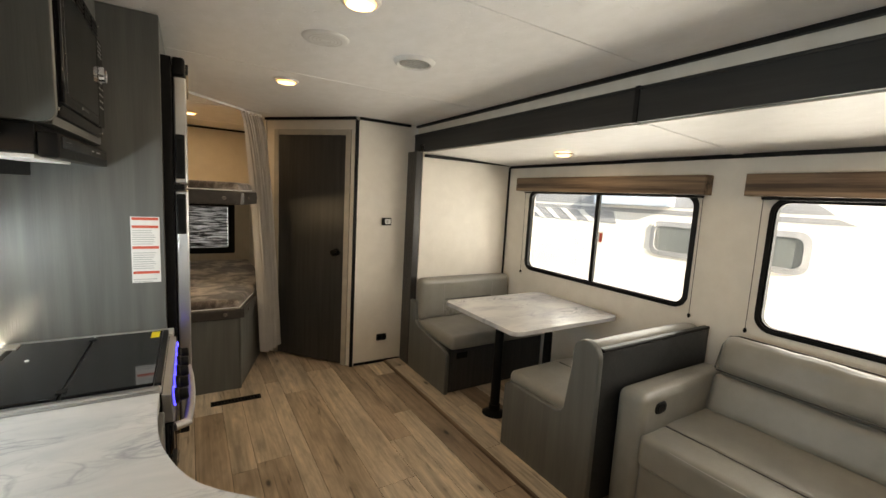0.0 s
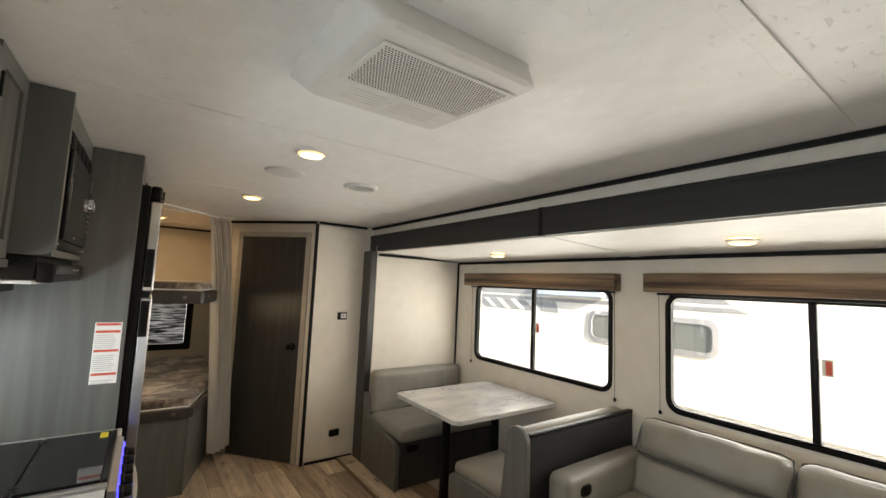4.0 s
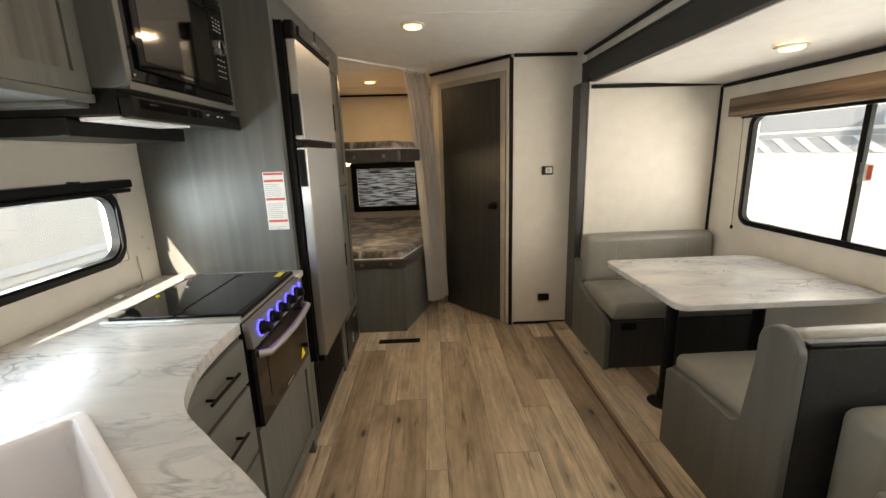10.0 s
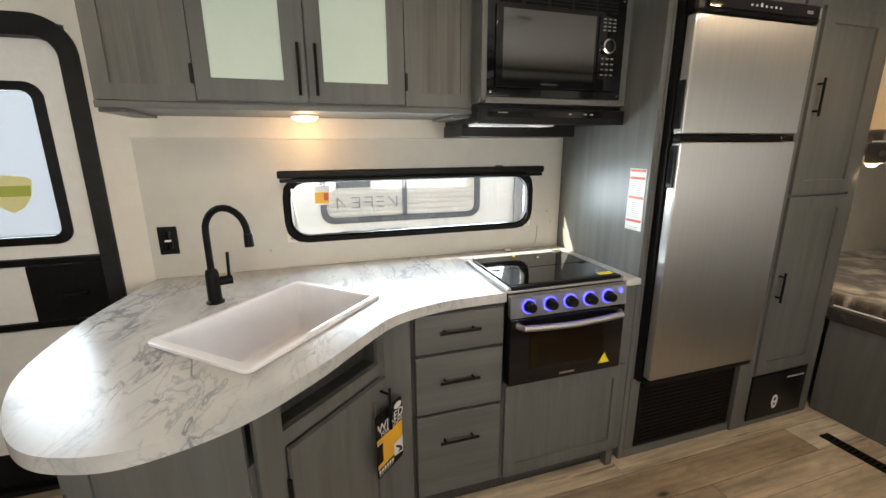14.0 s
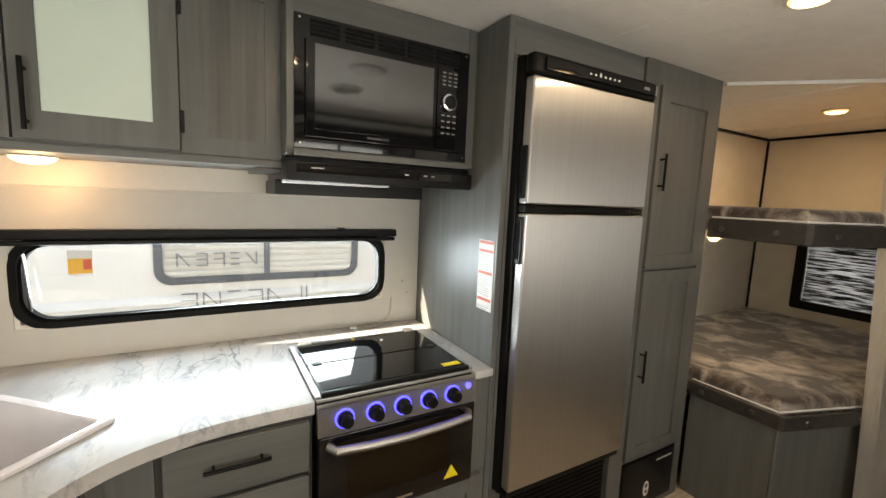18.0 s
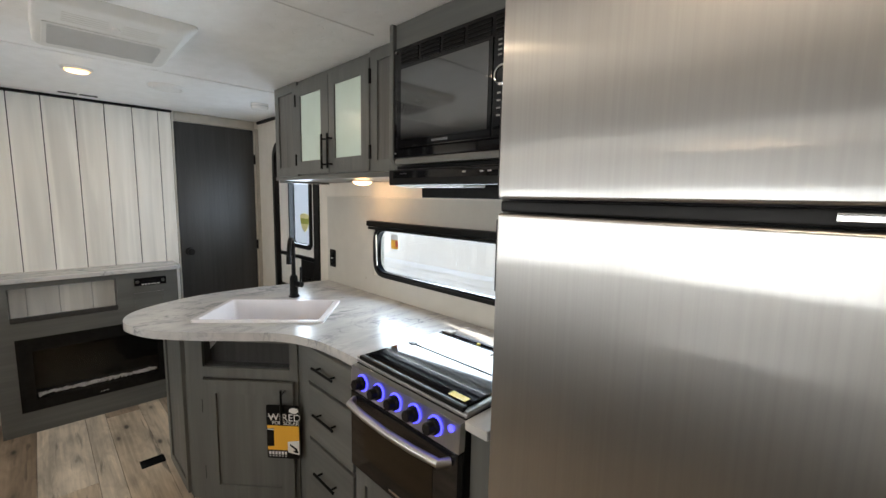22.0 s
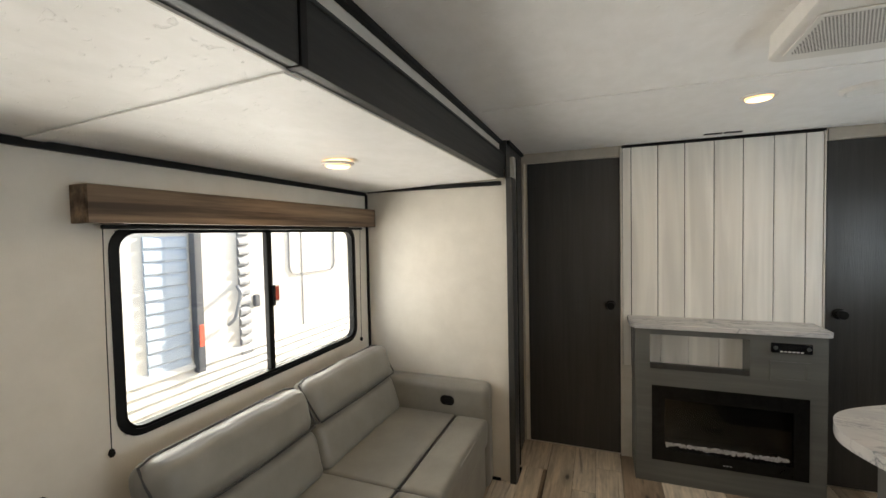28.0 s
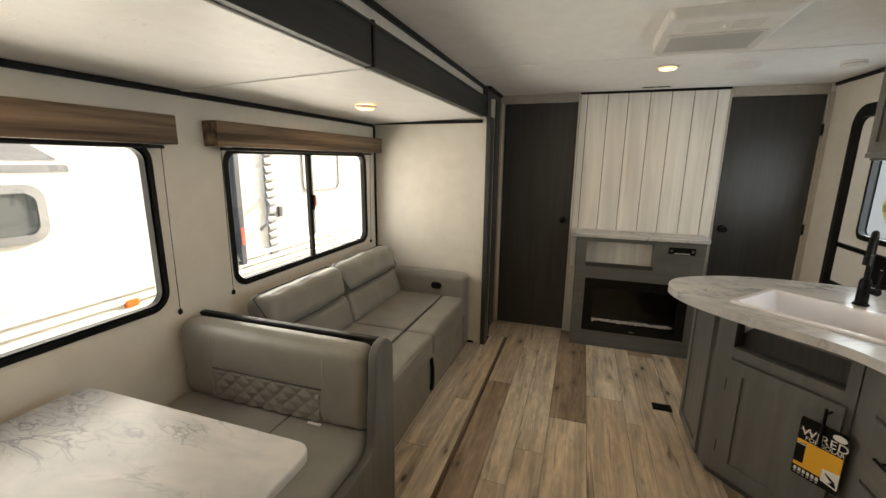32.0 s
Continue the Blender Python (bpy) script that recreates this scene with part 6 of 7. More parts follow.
part("frame", ring([(0.082, 0.140), (0.840, 0.140), (0.840, 0.590), (0.082, 0.590)], [(0.150, 0.212), (0.772, 0.212), (0.772, 0.512), (0.150, 0.512)], -0.01, 0.012, cput, lip=0.004), FIRE_F, fp)
part("firebox", merge(box(0.150, CF - 0.16, 0.205, 0.772, CF - 0.15, 0.520), box(0.150, CF - 0.15, 0.205, 0.772, CF - 0.01, 0.215), box(0.150, CF - 0.15, 0.510, 0.772, CF - 0.01, 0.520)), DARK_IN, fp)
part("glass_front", box(0.151, CF - 0.006, 0.213, 0.771, CF - 0.003, 0.511), glass("smoked fire glass", (0.85, 0.85, 0.85), gloss=0.025), fp)
rng = random.Random(4)
cr = bmesh.new()
for k in range(260):
    p = Vector((0.162 + 0.598 * rng.random(), CF - 0.012 - 0.018 * rng.random(), 0.221 + 0.016 * rng.random()))
    r = bmesh.ops.create_icosphere(cr, subdivisions=1, radius=0.005 + 0.004 * rng.random())
    bmesh.ops.transform(cr, matrix=Matrix.Translation(p) @ pose(0, 0, 0, rng.random() * 90, rng.random() * 90, 0), verts=r["verts"])
tagged(part("crystals", cr, CRYST, fp, "clear glass crystals", smooth=0), kind="stuff")
for k in range(3):
    part("button", box(0.436 + 0.016 * k, CF + 0.009, 0.162, 0.444 + 0.016 * k, CF + 0.0125, 0.166), GREY_P, fp)

# ---- bunks ----
def chamfer(grow, z0, z1, b=0.0):
    """The bunk's outline: straight front, slanted corner towards the bathroom."""
    g = grow
    return prism([(KX + 0.004, 3.552 - g), (0.300 + g * 0.8, 3.552 - g), (0.520 + g, 4.22), (0.566, 4.34), (0.566, RY - 0.02), (KX + 0.004, RY - 0.02)], z0, z1, on_z(0), b)


lb = thing("lower_bunk", (0, 4.5, 0), "lower bunk on a grey wood box with dark padded edge", "bed")
part("box_front", box(-0.083, 3.562, 0.0, 0.296, 3.580, 0.531), CAB, lb)
part("box_side", prism([(0.296, 3.562), (0.516, 4.224), (0.498, 4.224), (0.279, 3.580)], 0.0, 0.531, on_z(0)), CAB, lb)
part("corner_post", tube([(0.296, 3.566, 0), (0.296, 3.566, 0.531)], 0.009, 8), CAB, lb)
part("deck", chamfer(-0.004, 0.532, 0.547), DOOR, lb)
lbmp = part("edge_bumper", merge(prism([(-0.083, 3.540), (0.306, 3.540), (0.306, 3.556), (-0.083, 3.556)], 0.537, 0.605, on_z(0), b=0.006), prism([(0.304, 3.538), (0.322, 3.544), (0.545, 4.216), (0.527, 4.222)], 0.537, 0.605, on_z(0), b=0.006)), BUNK_T, lb)
ub = thing("upper_bunk", (0, 4.5, 1.34), "upper bunk shelf with dark padded edge", "bed")
part("deck", chamfer(-0.004, 1.345, 1.375), WALL, ub)
ubmp = part("edge_bumper", merge(prism([(-0.083, 3.538), (0.306, 3.538), (0.306, 3.556), (-0.083, 3.556)], 1.345, 1.436, on_z(0), b=0.008), prism([(0.302, 3.536), (0.324, 3.544), (0.545, 4.216), (0.525, 4.222)], 1.345, 1.436, on_z(0), b=0.008)), BUNK_T, ub)
for bump_part, z in ((lbmp, 0.571), (ubmp, 1.390)):
    for x in (-0.02, 0.20):
        part("button", lathe([(0, 0), (0.014, 0), (0.012, 0.006), (0, 0.008)], 14, Matrix.Translation((x, 3.539, z)) @ pose(0, 0, 0, 90, 0, 0)), BUTTON, bump_part, "dull metal button")
    for f in (0.18, 0.6):
        c = Vector((0.322, 3.544, z)).lerp(Vector((0.545, 4.216, z)), f)
        part("button", lathe([(0, 0), (0.014, 0), (0.012, 0.006), (0, 0.008)], 14, Matrix.Translation(c) @ pose(0, 0, 0, 0, 90, -18.4)), BUTTON, bump_part, "dull metal button")


def mattress(name, z0, z1, label):
    """Plush mattress cut to the bunk, with a soft uneven top."""
    bm = chamfer(-0.012, z0, z1)
    bmesh.ops.subdivide_edges(bm, edges=[e for e in bm.edges if abs(e.verts[0].co.z - e.verts[1].co.z) < 1e-6], cuts=14)
    top = [f for f in bm.faces if f.normal.z > 0.9 and f.calc_center_median().z > z1 - 1e-3]
    bmesh.ops.triangulate(bm, faces=top)
    bmesh.ops.bevel(bm, geom=[e for e in bm.edges if len(e.link_faces) == 2 and abs(e.link_faces[0].normal.dot(e.link_faces[1].normal)) < 0.2 and min(v.co.z for v in e.verts) > z1 - 1e-3], offset=0.034, segments=4, profile=0.5, affect="EDGES")
    m = thing(name, (0, 4.5, z0), label, "mattress", "bunk mattresses")
    part("cover", bm, PLUSH, m, smooth=60)
    part("piping", merge(tube([(-0.08, 3.561, z1 - 0.056), (0.293, 3.561, z1 - 0.056), (0.512, 4.22, z1 - 0.056)], 0.0045, 8)), PAPER, m, "pale edge piping")
    return m


mattress("mattress", 0.548, 0.668, "mottled brown and grey plush mattress on the lower bunk")
mattress("mattress", 1.376, 1.500, "mottled brown and grey plush mattress on the upper bunk")
structure("trim", prism([(-0.095, 3.556), (-0.075, 3.540), (0.345, 3.985), (0.325, 4.002)], TOP - 0.016, TOP - 0.001, on_z(0)), WHITE_P, "white curtain track on the ceiling")
structure("trim", prism([(0.345, 3.985), (0.325, 4.002), (0.505, 4.205), (0.525, 4.188)], TOP - 0.016, TOP - 0.001, on_z(0)), WHITE_P, "white curtain track on the ceiling")


def curtain(name, a0, a1, b0, b1, z0, z1, folds, deep, label):
    """Gathered cloth that hangs from a0-a1 and falls to b0-b1."""
    bm = bmesh.new()
    n, rows = folds * 14, 30
    rg = random.Random(7)
    amp = [0.45 + 1.0 * rg.random() for _ in range(folds + 2)]
    grid = []
    for j in range(rows + 1):
        t = j / rows
        p, q = Vector(a0).lerp(Vector(b0), t ** 0.65), Vector(a1).lerp(Vector(b1), t ** 0.65)
        out = Vector((-(q - p).y, (q - p).x, 0)).normalized()
        row = []
        for i in range(n + 1):
            u = i / n
            f = u * folds
            k = (amp[int(f)] * (1 - f % 1) + amp[int(f) + 1] * (f % 1)) * (0.45 + 0.55 * min(1, t * 3)) * (1.0 + 0.30 * t)
            ph = u * folds * math.tau + 1.3 * math.sin(2.2 * t + u * 6) + 0.5 * math.sin(7 * t + u * 11)
            c = p.lerp(q, min(1, max(0, u + 0.018 * math.sin(ph * 2)))) + out * (deep * k * (math.sin(ph) + 0.22 * math.sin(2 * ph + 1.1 + 2 * t) + 0.10 * math.sin(3.1 * ph + 5 * t)))
            row.append(bm.verts.new((c.x, c.y, z1 + (z0 - z1) * t)))
        grid.append(row)
    for j in range(rows):
        for i in range(n):
            bm.faces.new((grid[j][i], grid[j][i + 1], grid[j + 1][i + 1], grid[j + 1][i]))
    bmesh.ops.solidify(bm, geom=bm.faces[:], thickness=0.003)
    c = thing(name, (0.48, 4.05, z0), label, "curtain")
    part("cloth", bm, CURT, c, smooth=80)
    for k in range(7):
        p = Vector(a0).lerp(Vector(a1), k / 6)
        part("glider", box(p.x - 0.006, p.y - 0.006, z1 - 0.004, p.x + 0.006, p.y + 0.006, TOP - 0.016, 0.002), WHITE_P, c)
    return c


curtain("bunk_curtain", (0.352, 3.975, 0), (0.520, 4.165, 0), (0.505, 3.905, 0), (0.640, 4.075, 0), 0.12, 2.040, 8, 0.036, "grey gathered privacy curtain pulled aside at the bunks")

# ---- ceiling fittings and wall plates ----
def puck(x, y, z, power, group="ceiling lamps"):
    p = thing("ceiling_lamp", (x, y, z), "round recessed ceiling lamp glowing warm white", "lamp", group)
    warm = (1.0, 0.70, 0.40) if y > 4 else (1.0, 0.78, 0.54)
    part("rim", lathe([(0.060, 0), (0.066, -0.001), (0.064, -0.007), (0.054, -0.012), (0.050, -0.010), (0.050, 0)], 28, Matrix.Translation((x, y, z))), WHITE_P, p)
    lens = part("lens", lathe([(0.044, -0.0175), (0.036, -0.020), (0, -0.022)], 28, Matrix.Translation((x, y, z))), LED, p, "warm lit lens")
    part("lens_edge", lathe([(0.0505, -0.008), (0.048, -0.014), (0.0441, -0.0175)], 28, Matrix.Translation((x, y, z))), LED_E, lens, "orange glowing lens edge")
    lamp("puck_light", "AREA", Matrix.Translation((x, y, z - 0.028)), power, warm, shape="DISK", size=0.074, size_y=0.074)
    return p


for x, y in ((0.47, 1.684), (0.47, 2.864), (0.497, 0.048), (0.006, 4.543)):
    puck(x, y, TOP - 0.0005, 1.3 if y > 4 else 0.7 if y > 2.5 else 0.6)
for x, y, z in ((2.121, 0.740, 1.8165), (2.160, 2.370, 1.8155)):
    puck(x, y, z, 0.33)
lamp("puck_light", "POINT", Matrix.Translation((-0.545, 0.990, 1.48)), 0.2, (1.0, 0.58, 0.24), radius=0.03)
bl = thing("reading_lamp", (-0.085, 3.60, 1.30), "small lit lamp under the upper bunk edge", "lamp")
part("base", lathe([(0, 0), (0.030, 0), (0.028, -0.008), (0.022, -0.008)], 20, Matrix.Translation((-0.085, 3.605, 1.344))), WHITE_P, bl)
part("lens", lathe([(0.022, -0.007), (0.018, -0.018), (0, -0.022)], 20, Matrix.Translation((-0.085, 3.605, 1.344))), LED, bl, "warm lit lens")
lamp("reading_light", "POINT", Matrix.Translation((-0.085, 3.61, 1.275)), 0.8, (1.0, 0.78, 0.5), radius=0.02)

jb = thing("junction_box", (KX + 0.002, 4.02, 1.97), "small black square box high on the bunk wall", "box")
part("body", box(KX + 0.001, 3.985, 1.970, KX + 0.026, 4.060, 2.030, 0.004), PLASTIC, jb)
part("lid", box(KX + 0.0262, 3.992, 1.976, KX + 0.030, 4.053, 2.024, 0.002), BLACK, jb)
sk2 = thing("ceiling_speaker", (0.47, 2.088, TOP), "round white flush ceiling speaker", "speaker")
part("grille", lathe([(0, -0.010), (0.060, -0.010), (0.082, -0.008), (0.090, -0.003), (0.092, -0.0005)], 32, Matrix.Translation((0.472, 2.088, TOP))), WHITE_P, sk2)
for k in range(4):
    part("groove", lathe([(0.018 + 0.014 * k, -0.0102), (0.021 + 0.014 * k, -0.0112), (0.024 + 0.014 * k, -0.0102)], 32, Matrix.Translation((0.472, 2.088, TOP))), AC_M, sk2)
for x, y in ((0.877, 2.104), (0.105, -0.02)):
    v = thing("ceiling_vent", (x, y, TOP), "round white ceiling air vent with angled slats", "vent", "ceiling vents")
    part("rim", lathe([(0.070, -0.010), (0.078, -0.016), (0.090, -0.010), (0.095, -0.0005)], 32, Matrix.Translation((x, y, TOP))), WHITE_P, v)
    part("backing", lathe([(0, -0.003), (0.070, -0.003), (0.070, -0.010)], 32, Matrix.Translation((x, y, TOP))), TAUPE, v)
    for k in range(5):
        o = -0.048 + 0.024 * k
        w = math.sqrt(0.069 ** 2 - o * o)
        part("slat", moved(box(-w, -0.009, -0.001, w, 0.009, 0.001), Matrix.Translation((x, y + o, TOP - 0.010)) @ pose(0, 0, 0, 35, 0, 0)), WHITE_P, v)
sd2 = thing("smoke_detector", (-0.44, -0.082, TOP), "round white smoke detector on the ceiling", "detector")
part("body", lathe([(0.055, -0.0005), (0.055, -0.022), (0.046, -0.036), (0.020, -0.038), (0, -0.038)], 28, Matrix.Translation((-0.44, -0.082, TOP))), WHITE_P, sd2)
part("vent_band", lathe([(0.0555, -0.014), (0.0565, -0.016), (0.0555, -0.018)], 28, Matrix.Translation((-0.44, -0.082, TOP))), GREY_P, sd2)
for x in (0.40, 0.50):
    s = thing("ceiling_slot", (x, FY + 0.14, TOP), "small dark slot fitting in the ceiling above the panel", "fitting", "ceiling slots")
    part("plate", box(x - 0.045, FY + 0.125, TOP - 0.005, x + 0.045, FY + 0.150, TOP - 0.0005, 0.002), TRIM_D, s)

# air conditioner shroud
ac = thing("air_conditioner", (0.45, 0.86, TOP), "off-white wedge-shaped ceiling air conditioner shroud with perforated grille", "air conditioner")


def ac_drop(y):
    """How far the shroud's lower face hangs below the ceiling: deep at the front, thin at the rear."""
    return 0.068 - 0.028 * (y - 0.645) / 0.43


def on_ac(x, y, d):
    return Vector((x, y, TOP - ac_drop(y) - d))


shroud = bmesh.new()
foot, low, face = rrect(0.216, 0.664, 0.662, 1.086, 0.025, 5), rrect(0.254, 0.640, 0.658, 1.079, 0.028, 5), rrect(0.264, 0.650, 0.648, 1.070, 0.024, 5)
tiers = [[shroud.verts.new((x, y, TOP - 0.0005)) for x, y in foot], [shroud.verts.new((x, y, TOP - 0.010)) for x, y in foot],
         [shroud.verts.new(on_ac(x, y, -0.008)) for x, y in low], [shroud.verts.new(on_ac(x, y, 0.0)) for x, y in face]]
for lo, hi in zip(tiers, tiers[1:]):
    for i in range(len(lo)):
        shroud.faces.new((lo[i], lo[(i + 1) % len(lo)], hi[(i + 1) % len(lo)], hi[i]))
shroud.faces.new(tiers[-1])
part("shroud", shroud, AC_M, ac)
part("filter_door", prism([(0.290, 0.696), (0.636, 0.696), (0.636, 0.914), (0.290, 0.914)], 0.0005, 0.005, on_ac, b=0.002), AC_M, ac)
holes = bmesh.new()
for i in range(44):
    for j in range(24):
        x, y = 0.303 + 0.0073 * i + 0.0036 * (j % 2), 0.710 + 0.0082 * j
        c = [holes.verts.new(on_ac(x + 0.0026 * math.cos(k * math.tau / 6), y + 0.0026 * math.sin(k * math.tau / 6), 0.0053)) for k in range(6)]
        holes.faces.new(c)
tagged(part("perforation", holes, DARK_IN, ac, "dark round holes", smooth=0), kind="stuff")
for s in (-1, 1):
    for k in range(5):
        y, x0, x1 = 0.948 + 0.018 * k, 0.470 if s > 0 else 0.330, 0.590 if s > 0 else 0.432
        part("slot", prism([(x0, y), (x1, y), (x1, y + 0.004), (x0, y + 0.004)], -0.001, 0.0010, on_ac), TRIM_L, ac)
part("dial", lathe([(0, -0.010), (0.012, -0.010), (0.013, 0.002)], 16, Matrix.Translation(on_ac(0.450, 0.985, 0))), AC_M, ac)

th = thing("thermostat", (1.427, 3.60, 1.195), "small grey and black wall thermostat", "thermostat")
part("plate", box(1.386, 3.592, 1.214, 1.470, 3.6095, 1.278, 0.004), TRIM_D, th)
part("face", box(1.412, 3.589, 1.226, 1.462, 3.593, 1.268, 0.002), PAPER, th)
part("display", box(1.422, 3.5875, 1.234, 1.440, 3.5885, 1.260), GREY_P, th)
ro = thing("wall_outlet", (1.412, 3.60, 0.18), "black double outlet low on the cream wall", "outlet")
part("plate", prism(rrect(1.376, 0.198, 1.468, 0.258, 0.012), 0.0005, 0.010, on_y(3.6095, -1), b=0.003), PLASTIC, ro)
for x in (1.402, 1.442):
    part("socket", prism(rrect(x - 0.013, 0.212, x + 0.013, 0.244, 0.008), 0.0105, 0.012, on_y(3.6095, -1)), GLOSS, ro)


def floor_vent(x0, y0, x1, y1, along, label):
    v = thing("floor_vent", ((x0 + x1) / 2, (y0 + y1) / 2, 0), label, "vent", "floor vents")
    part("frame", ring([(x0, y0), (x1, y0), (x1, y1), (x0, y1)], [(x0 + 0.012, y0 + 0.012), (x1 - 0.012, y0 + 0.012), (x1 - 0.012, y1 - 0.012), (x0 + 0.012, y1 - 0.012)], 0.001, 0.006, on_z(0)), BLACK, v)
    part("backing", box(x0 + 0.012, y0 + 0.012, 0.0005, x1 - 0.012, y1 - 0.012, 0.002), DARK_IN, v)
    n = 14 if along == "x" else 10
    for k in range(n):
        f = (k + 0.5) / n
        if along == "x":
            x = x0 + 0.012 + (x1 - x0 - 0.024) * f
            part("slat", box(x - 0.004, y0 + 0.012, 0.002, x + 0.004, y1 - 0.012, 0.005), PLASTIC, v)
        else:
            y = y0 + 0.012 + (y1 - y0 - 0.024) * f
            part("slat", box(x0 + 0.012, y - 0.004, 0.002, x1 - 0.012, y + 0.004, 0.005), PLASTIC, v)


floor_vent(0.098, 3.343, 0.410, 3.403, "x", "black slatted floor vent before the lower bunk")
floor_vent(0.280, 0.220, 0.390, 0.295, "x", "black slatted floor vent beside the peninsula")

# ---- outside ----
structure("ground", box(-60, -60, -0.96, 60, 60, -0.90), GROUND, "gravel lot under the trailers")


def trailer(x, s, y0, y1, label):
    """A neighbouring white trailer whose long side faces ours; s is the side on which we stand."""
    t = thing("travel_trailer", (x - s * 1.2, (y0 + y1) / 2, -0.9), label, "trailer", "neighbouring trailers")
    a, b = sorted((x, x - s * 2.4))
    part("body", box(a, y0, -0.40, b, y1, 2.35, 0.05), RV_WHITE, t)
    part("roof", box(a - 0.03, y0 - 0.05, 2.36, b + 0.03, y1 + 0.05, 2.44, 0.02), RV_WHITE, t)
    for k in range(17):
        z = -0.36 + 0.062 * k
        part("corrugation", prism([(0, z), (0.030, z + 0.004), (0.026, z + 0.022), (0.002, z + 0.060)], y0 + 0.1, y1 - 0.1, lambda u, v, d: Vector((x + s * u, d, v))), RV_WHITE, t)
    return t


def trailer_window(t, x, s, w, label=""):
    put = on_x(x, s)
    f = part("window", ring(rrect(*w, 0.09), rrect(*inset(w, 0.045), 0.06), 0.0, 0.02, put, lip=0.006), RV_PALE, t, label)
    part("pane", prism(rrect(*inset(w, 0.04), 0.06), 0.002, 0.008, put), RV_GLASS, f)


NX = 3.75
nb = trailer(NX, -1, -7.5, 9.0, "white neighbouring travel trailer seen through the slide-out windows")
nput = on_x(NX, -1)


def stripe(y0, y1, z0, z1, lean, mat):
    """A painted band whose near end runs off at a slant."""
    part("stripe", prism([(y0, z0), (y1, z0), (y1, z1), (y0 + lean, z1)], 0.001, 0.004, nput), mat, nb, "pale grey painted stripe")


stripe(1.24, 8.8, 1.435, 1.475, 0.10, RV_PALE)
stripe(1.36, 8.8, 1.500, 1.640, 0.20, RV_PALE)
stripe(1.60, 8.8, 1.690, 1.760, 0.12, RV_PALE)
stripe(1.75, 8.8, 1.800, 2.060, 0.12, RV_GREY)
stripe(3.05, 8.8, 1.310, 1.432, 0.05, RV_PALE)
for k in range(7):
    y = 3.30 + 0.25 * k
    part("slash", prism([(y, 1.312), (y + 0.09, 1.312), (y + 0.27, 1.432), (y + 0.18, 1.432)], 0.005, 0.008, nput), RV_WHITE, nb)
part("awning_box", box(NX - 0.09, 2.46, 1.500, NX - 0.005, 3.30, 1.640, 0.02), RV_BLUE, nb)
trailer_window(nb, NX, -1, (1.455, 1.055, 2.665, 1.372))
part("door_window", ring(rrect(-1.50, 1.168, -0.81, 1.80, 0.09), rrect(-1.485, 1.183, -0.825, 1.785, 0.08), 0.0, 0.012, nput), RV_PALE, nb)
part("post", box(NX - 0.06, 0.100, 0.60, NX - 0.005, 0.156, 2.3, 0.006), RV_GREY, nb)
for k in range(11):
    z = 0.64 + 0.082 * k
    part("louvre", prism([(0, z), (0.015, z + 0.010), (0.015, z + 0.062), (0, z + 0.080)], 0.175, 0.46, lambda u, v, d: Vector((NX - u, d, v))), RV_BLUE, nb)
part("upper_panel", box(NX - 0.02, 0.175, 1.56, NX - 0.002, 0.46, 2.2, 0.004), RV_BLUE, nb)
for k in range(20):
    z = 0.60 + 0.078 * k
    part("louvre", prism([(0, z), (0.025, z + 0.012), (0.025, z + 0.045), (0, z + 0.076)], -0.345, -0.245, lambda u, v, d: Vector((NX - u, d, v))), RV_PALE, nb)
part("door_seam", box(NX - 0.006, -0.995, 0.35, NX - 0.001, -0.980, 1.95), RV_PALE, nb)
part("grab_handle", tube([(NX - 0.02, -0.13, 0.87), (NX - 0.08, -0.14, 0.92), (NX - 0.08, -0.20, 1.10), (NX - 0.02, -0.22, 1.15)], 0.014, 8), RV_PALE, nb)
part("lock", box(NX - 0.03, -0.44, 0.96, NX - 0.002, -0.385, 1.06, 0.008), RV_GREY, nb)
part("marker_light", pad(NX - 0.035, 1.05, 0.535, NX + 0.002, 1.14, 0.59, 0.012, n=2), MARKER, nb, "orange marker light")
part("reflector", box(NX - 0.066, 0.110, 0.78, NX - 0.061, 0.146, 0.93), RED, nb)
KN = -2.5
nk = trailer(KN, 1, -7.5, 9.0, "white neighbouring travel trailer seen through the kitchen window")
put = on_x(KN, 1)
wf = part("window", ring(rrect(1.058, 0.770, 2.55, 1.42, 0.11), rrect(1.112, 0.824, 2.496, 1.366, 0.07), 0.0, 0.025, put, lip=0.006), RV_GREY, nk)
part("pane", prism(rrect(1.105, 0.817, 2.503, 1.373, 0.07), 0.001, 0.006, put), RV_BLIND, wf, "closed pale blind behind glass")
for k in range(11):
    part("blind_slat", box(KN + 0.007, 1.125, 0.842 + 0.047 * k, KN + 0.020, 2.484, 0.872 + 0.047 * k, 0.003), RV_BLIND, wf)
part("mullion", box(KN + 0.005, 1.782, 0.824, KN + 0.030, 1.826, 1.366, 0.004), RV_GREY, wf)
part("upper_shade", box(KN + 0.021, 1.200, 1.085, KN + 0.024, 1.505, 1.150), RV_GREY, wf)
part("corner_post", box(KN + 0.005, 2.915, -0.4, KN + 0.05, 3.075, 2.3, 0.01), RV_PALE, nk)


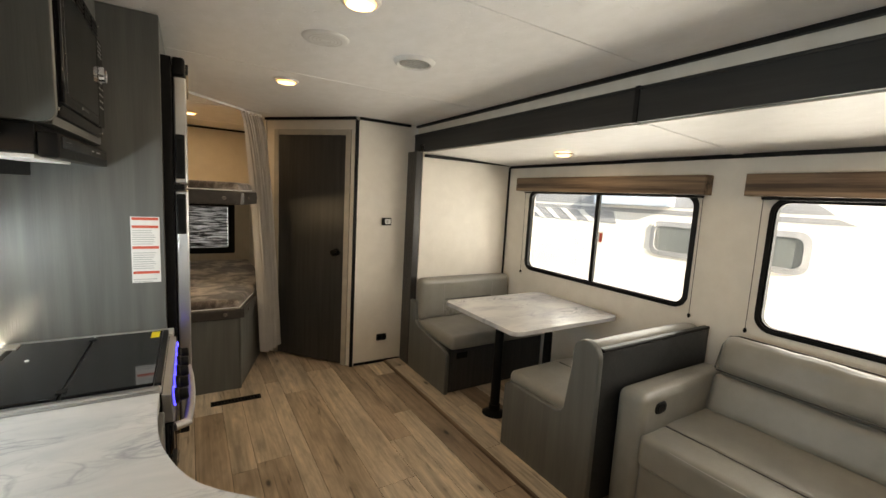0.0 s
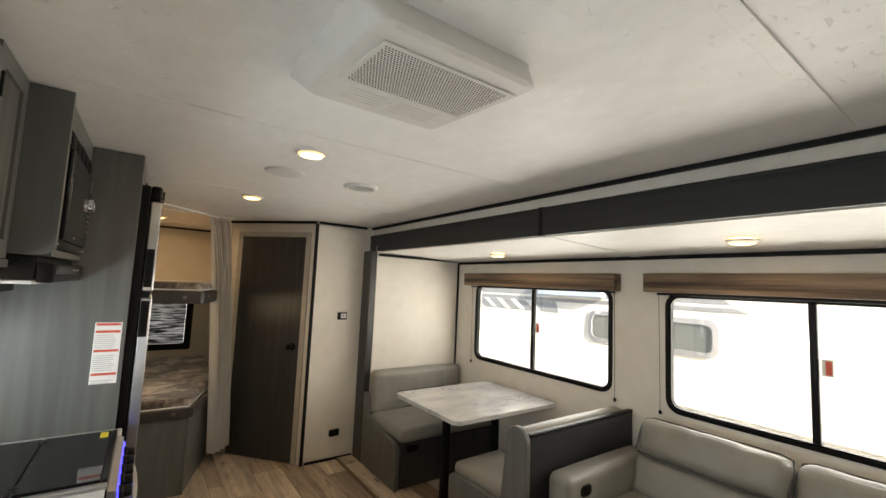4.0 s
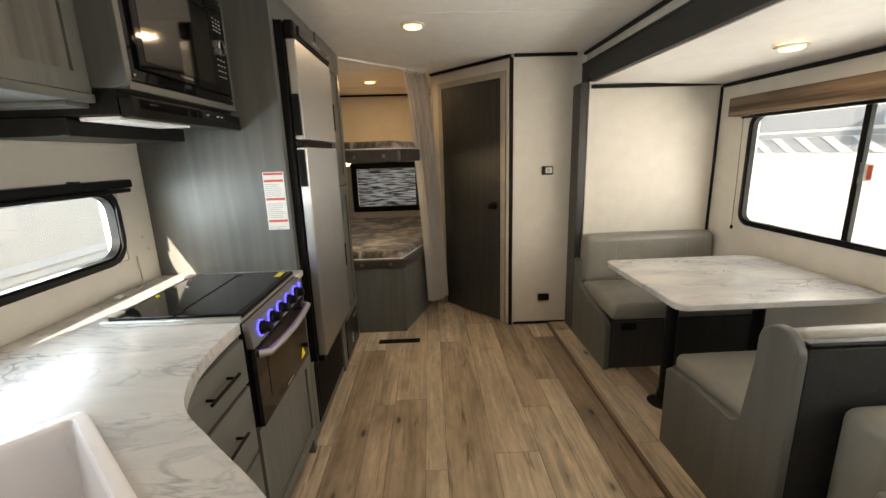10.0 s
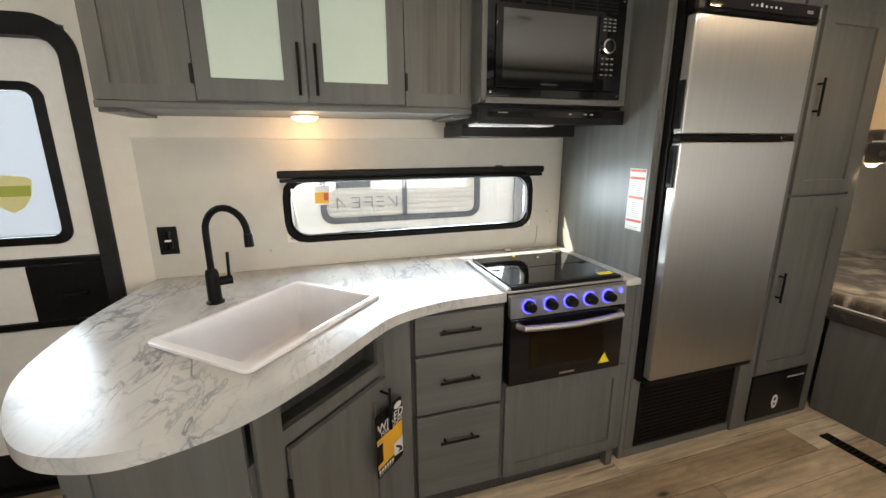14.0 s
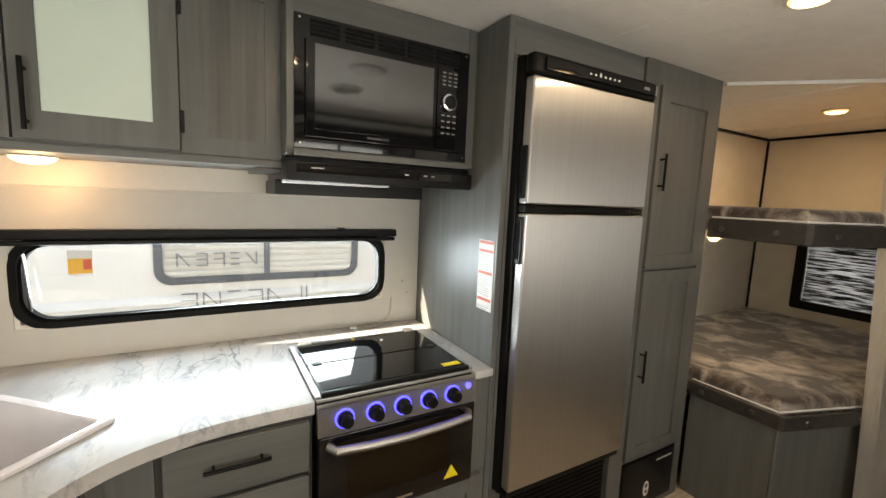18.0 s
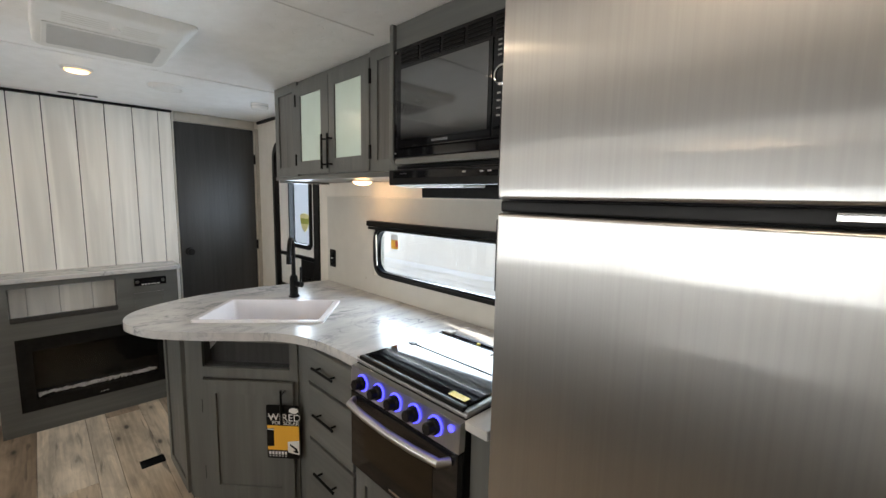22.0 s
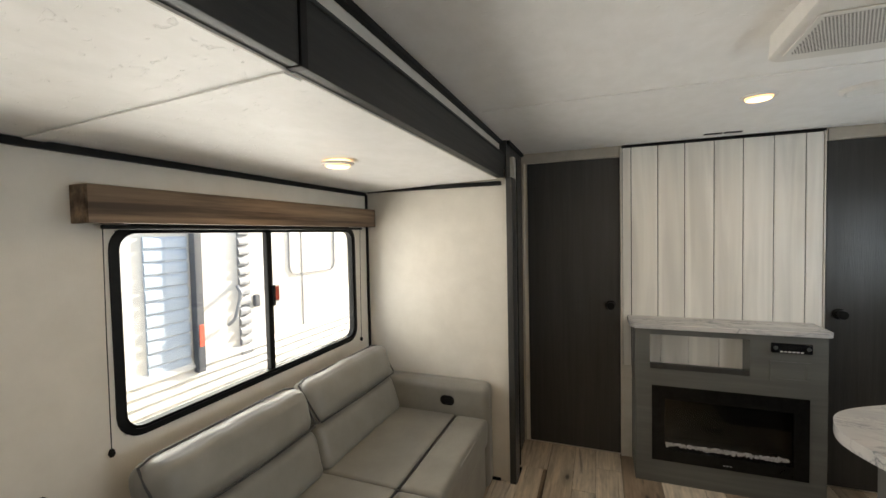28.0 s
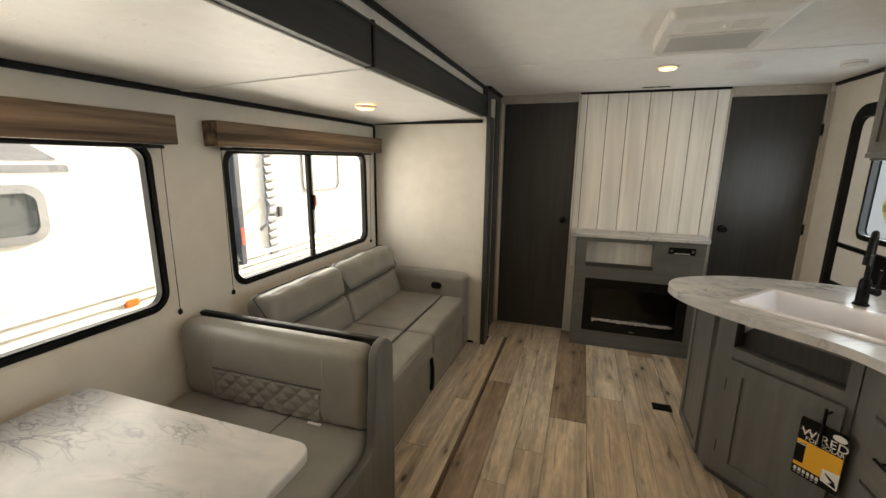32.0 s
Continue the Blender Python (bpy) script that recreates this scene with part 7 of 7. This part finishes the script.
def letter_strokes(x, y, w, z0, z1, style):
    """One sign letter as plain strokes: uprights, bars and slants."""
    t, h = 0.012, z1 - z0
    if "l" in style:
        part("letter_bar", box(x, y, z0, x + 0.004, y + t, z1), RV_LETTER, nk)
    if "r" in style:
        part("letter_bar", box(x, y + w - t, z0, x + 0.004, y + w, z1), RV_LETTER, nk)
    for mark, f in (("t", 1.0), ("m", 0.5), ("b", 0.0)):
        if mark in style:
            z = z0 + f * (h - t)
            part("letter_bar", box(x, y + t + 0.002, z, x + 0.004, y + w - t - 0.002, z + t), RV_LETTER, nk)
    if "s" in style:
        part("letter_bar", prism([(y, z1), (y + t, z1), (y + w, z0), (y + w - t, z0)], 0.0, 0.004, on_x(x, 1)), RV_LETTER, nk)


for k, style in enumerate(("ls", "rtmb", "rtm", "tmb", "sr")):
    letter_strokes(KN + 0.0265, 1.195 + 0.112 * k, 0.090, 0.905, 1.005, style)
for k, style in enumerate(("rtmb", "lrs", "t", "rtm", "sl", "r", "lb")):
    letter_strokes(KN + 0.024, 1.205 + 0.150 * k, 0.120, 0.585, 0.705, style)

# ---- floor planks ----
floor = thing("floor", (0.5, 2.3, 0), "grey-brown vinyl plank floor", "", kind="structure")
PLANKS = {}


def plank(x0, y0, x1, y1, z=0.0, tone=0.4):
    w, l = round(x1 - x0 - 0.0014, 4), round(y1 - y0 - 0.0014, 4)
    if (w, l) not in PLANKS:
        bm = bmesh.new()
        a, b, c = w / 2, l / 2, 0.0014
        lo = [bm.verts.new(p) for p in ((-a, -b, -c), (a, -b, -c), (a, b, -c), (-a, b, -c))]
        hi = [bm.verts.new(p) for p in ((-a + c, -b + c, 0), (a - c, -b + c, 0), (a - c, b - c, 0), (-a + c, b - c, 0))]
        bm.faces.new(hi)
        for i in range(4):
            bm.faces.new((lo[i], lo[(i + 1) % 4], hi[(i + 1) % 4], hi[i]))
        me = bpy.data.meshes.new("plank")
        bm.to_mesh(me)
        bm.free()
        me.materials.append(PLANK)
        PLANKS[(w, l)] = me
    ob = new("plank", PLANKS[(w, l)])
    ob.parent = floor
    ob.color = (tone, tone, tone, 1)
    ob.location = Vector(((x0 + x1) / 2, (y0 + y1) / 2, z)) - Vector((0.5, 2.3, 0))


rp = random.Random(11)
LONG = 1.53                                # length of a board
# rows of boards: inner edge, outer edge, one end joint, tones from the front wall on
ROWS = [(KX, -0.555, 0.10, ()), (-0.555, -0.41, 0.95, ()), (-0.41, -0.265, 0.40, ()), (-0.265, -0.12, 1.30, ()), (-0.12, 0.002, 0.70, ()), (0.002, 0.163, 0.18, ()),
        (0.163, 0.285, 1.02, (0.30, 0.30, 0.55, 0.35)), (0.285, 0.465, 1.06, (0.78, 0.32, 0.60, 0.35)), (0.465, 0.565, 0.50, (0.12, 0.38, 0.30, 0.55)),
        (0.565, 0.790, 0.27, (0.10, 0.40, 0.52, 0.30)), (0.790, 1.005, 0.59, (0.74, 0.34, 0.36, 0.55)), (1.005, 1.158, 0.94, (0.06, 0.18, 0.28, 0.65)),
        (1.158, 1.290, 1.22, (0.20, 0.16, 0.28)), (1.290, 1.448, 0.29, (0.34, 0.70, 0.74, 0.30))]


def lay(a, b, joint, tones, start, end, z=0.0):
    """One row of boards between two walls."""
    y, k = joint - LONG * math.ceil((joint - start) / LONG), 0
    while y < end:
        lo, hi = max(y, start), min(y + LONG, end)
        tone = tones[k] if k < len(tones) else rp.choice((0.05, 0.2, 0.3, 0.4, 0.5, 0.62, 0.75))
        if hi - lo > 0.02:
            plank(a, lo, b, hi, z, tone)
            k += 1
        y += LONG


for a, b, joint, tones in ROWS:
    end = 3.60 if a > 1.2 else RY
    lay(a, b, joint, tones, FY, min(end, 4.35) if a > 0.6 else end)
structure("trim", prism([(1.449, -0.003), (1.452, 0.009), (1.456, 0.0115), (1.470, 0.0115), (1.470, -0.003)], SF - 0.19, 3.595, lambda u, v, d: Vector((u, d, v))), BROWN, "brown nosing along the slide-out floor")
for a, b, joint, tones in ((1.470, 1.600, 0.60, (0.30, 0.22, 0.20)), (1.600, 1.752, 1.10, (0.10, 0.25, 0.35)), (1.752, 1.910, 0.20, ()), (1.910, 2.062, 0.85, ()), (2.062, 2.214, 0.40, ()), (2.214, 2.366, 1.20, ()), (2.366, 2.598, 0.70, ())):
    lay(a, b, joint, tones, SF if a > 1.5 else SF - 0.19, SR, 0.0115 if a < 1.5 else 0.006)
plank(1.449, FY, 1.648, SF - 0.19)
plank(1.470, SR, 1.600, 3.605, 0.0115)
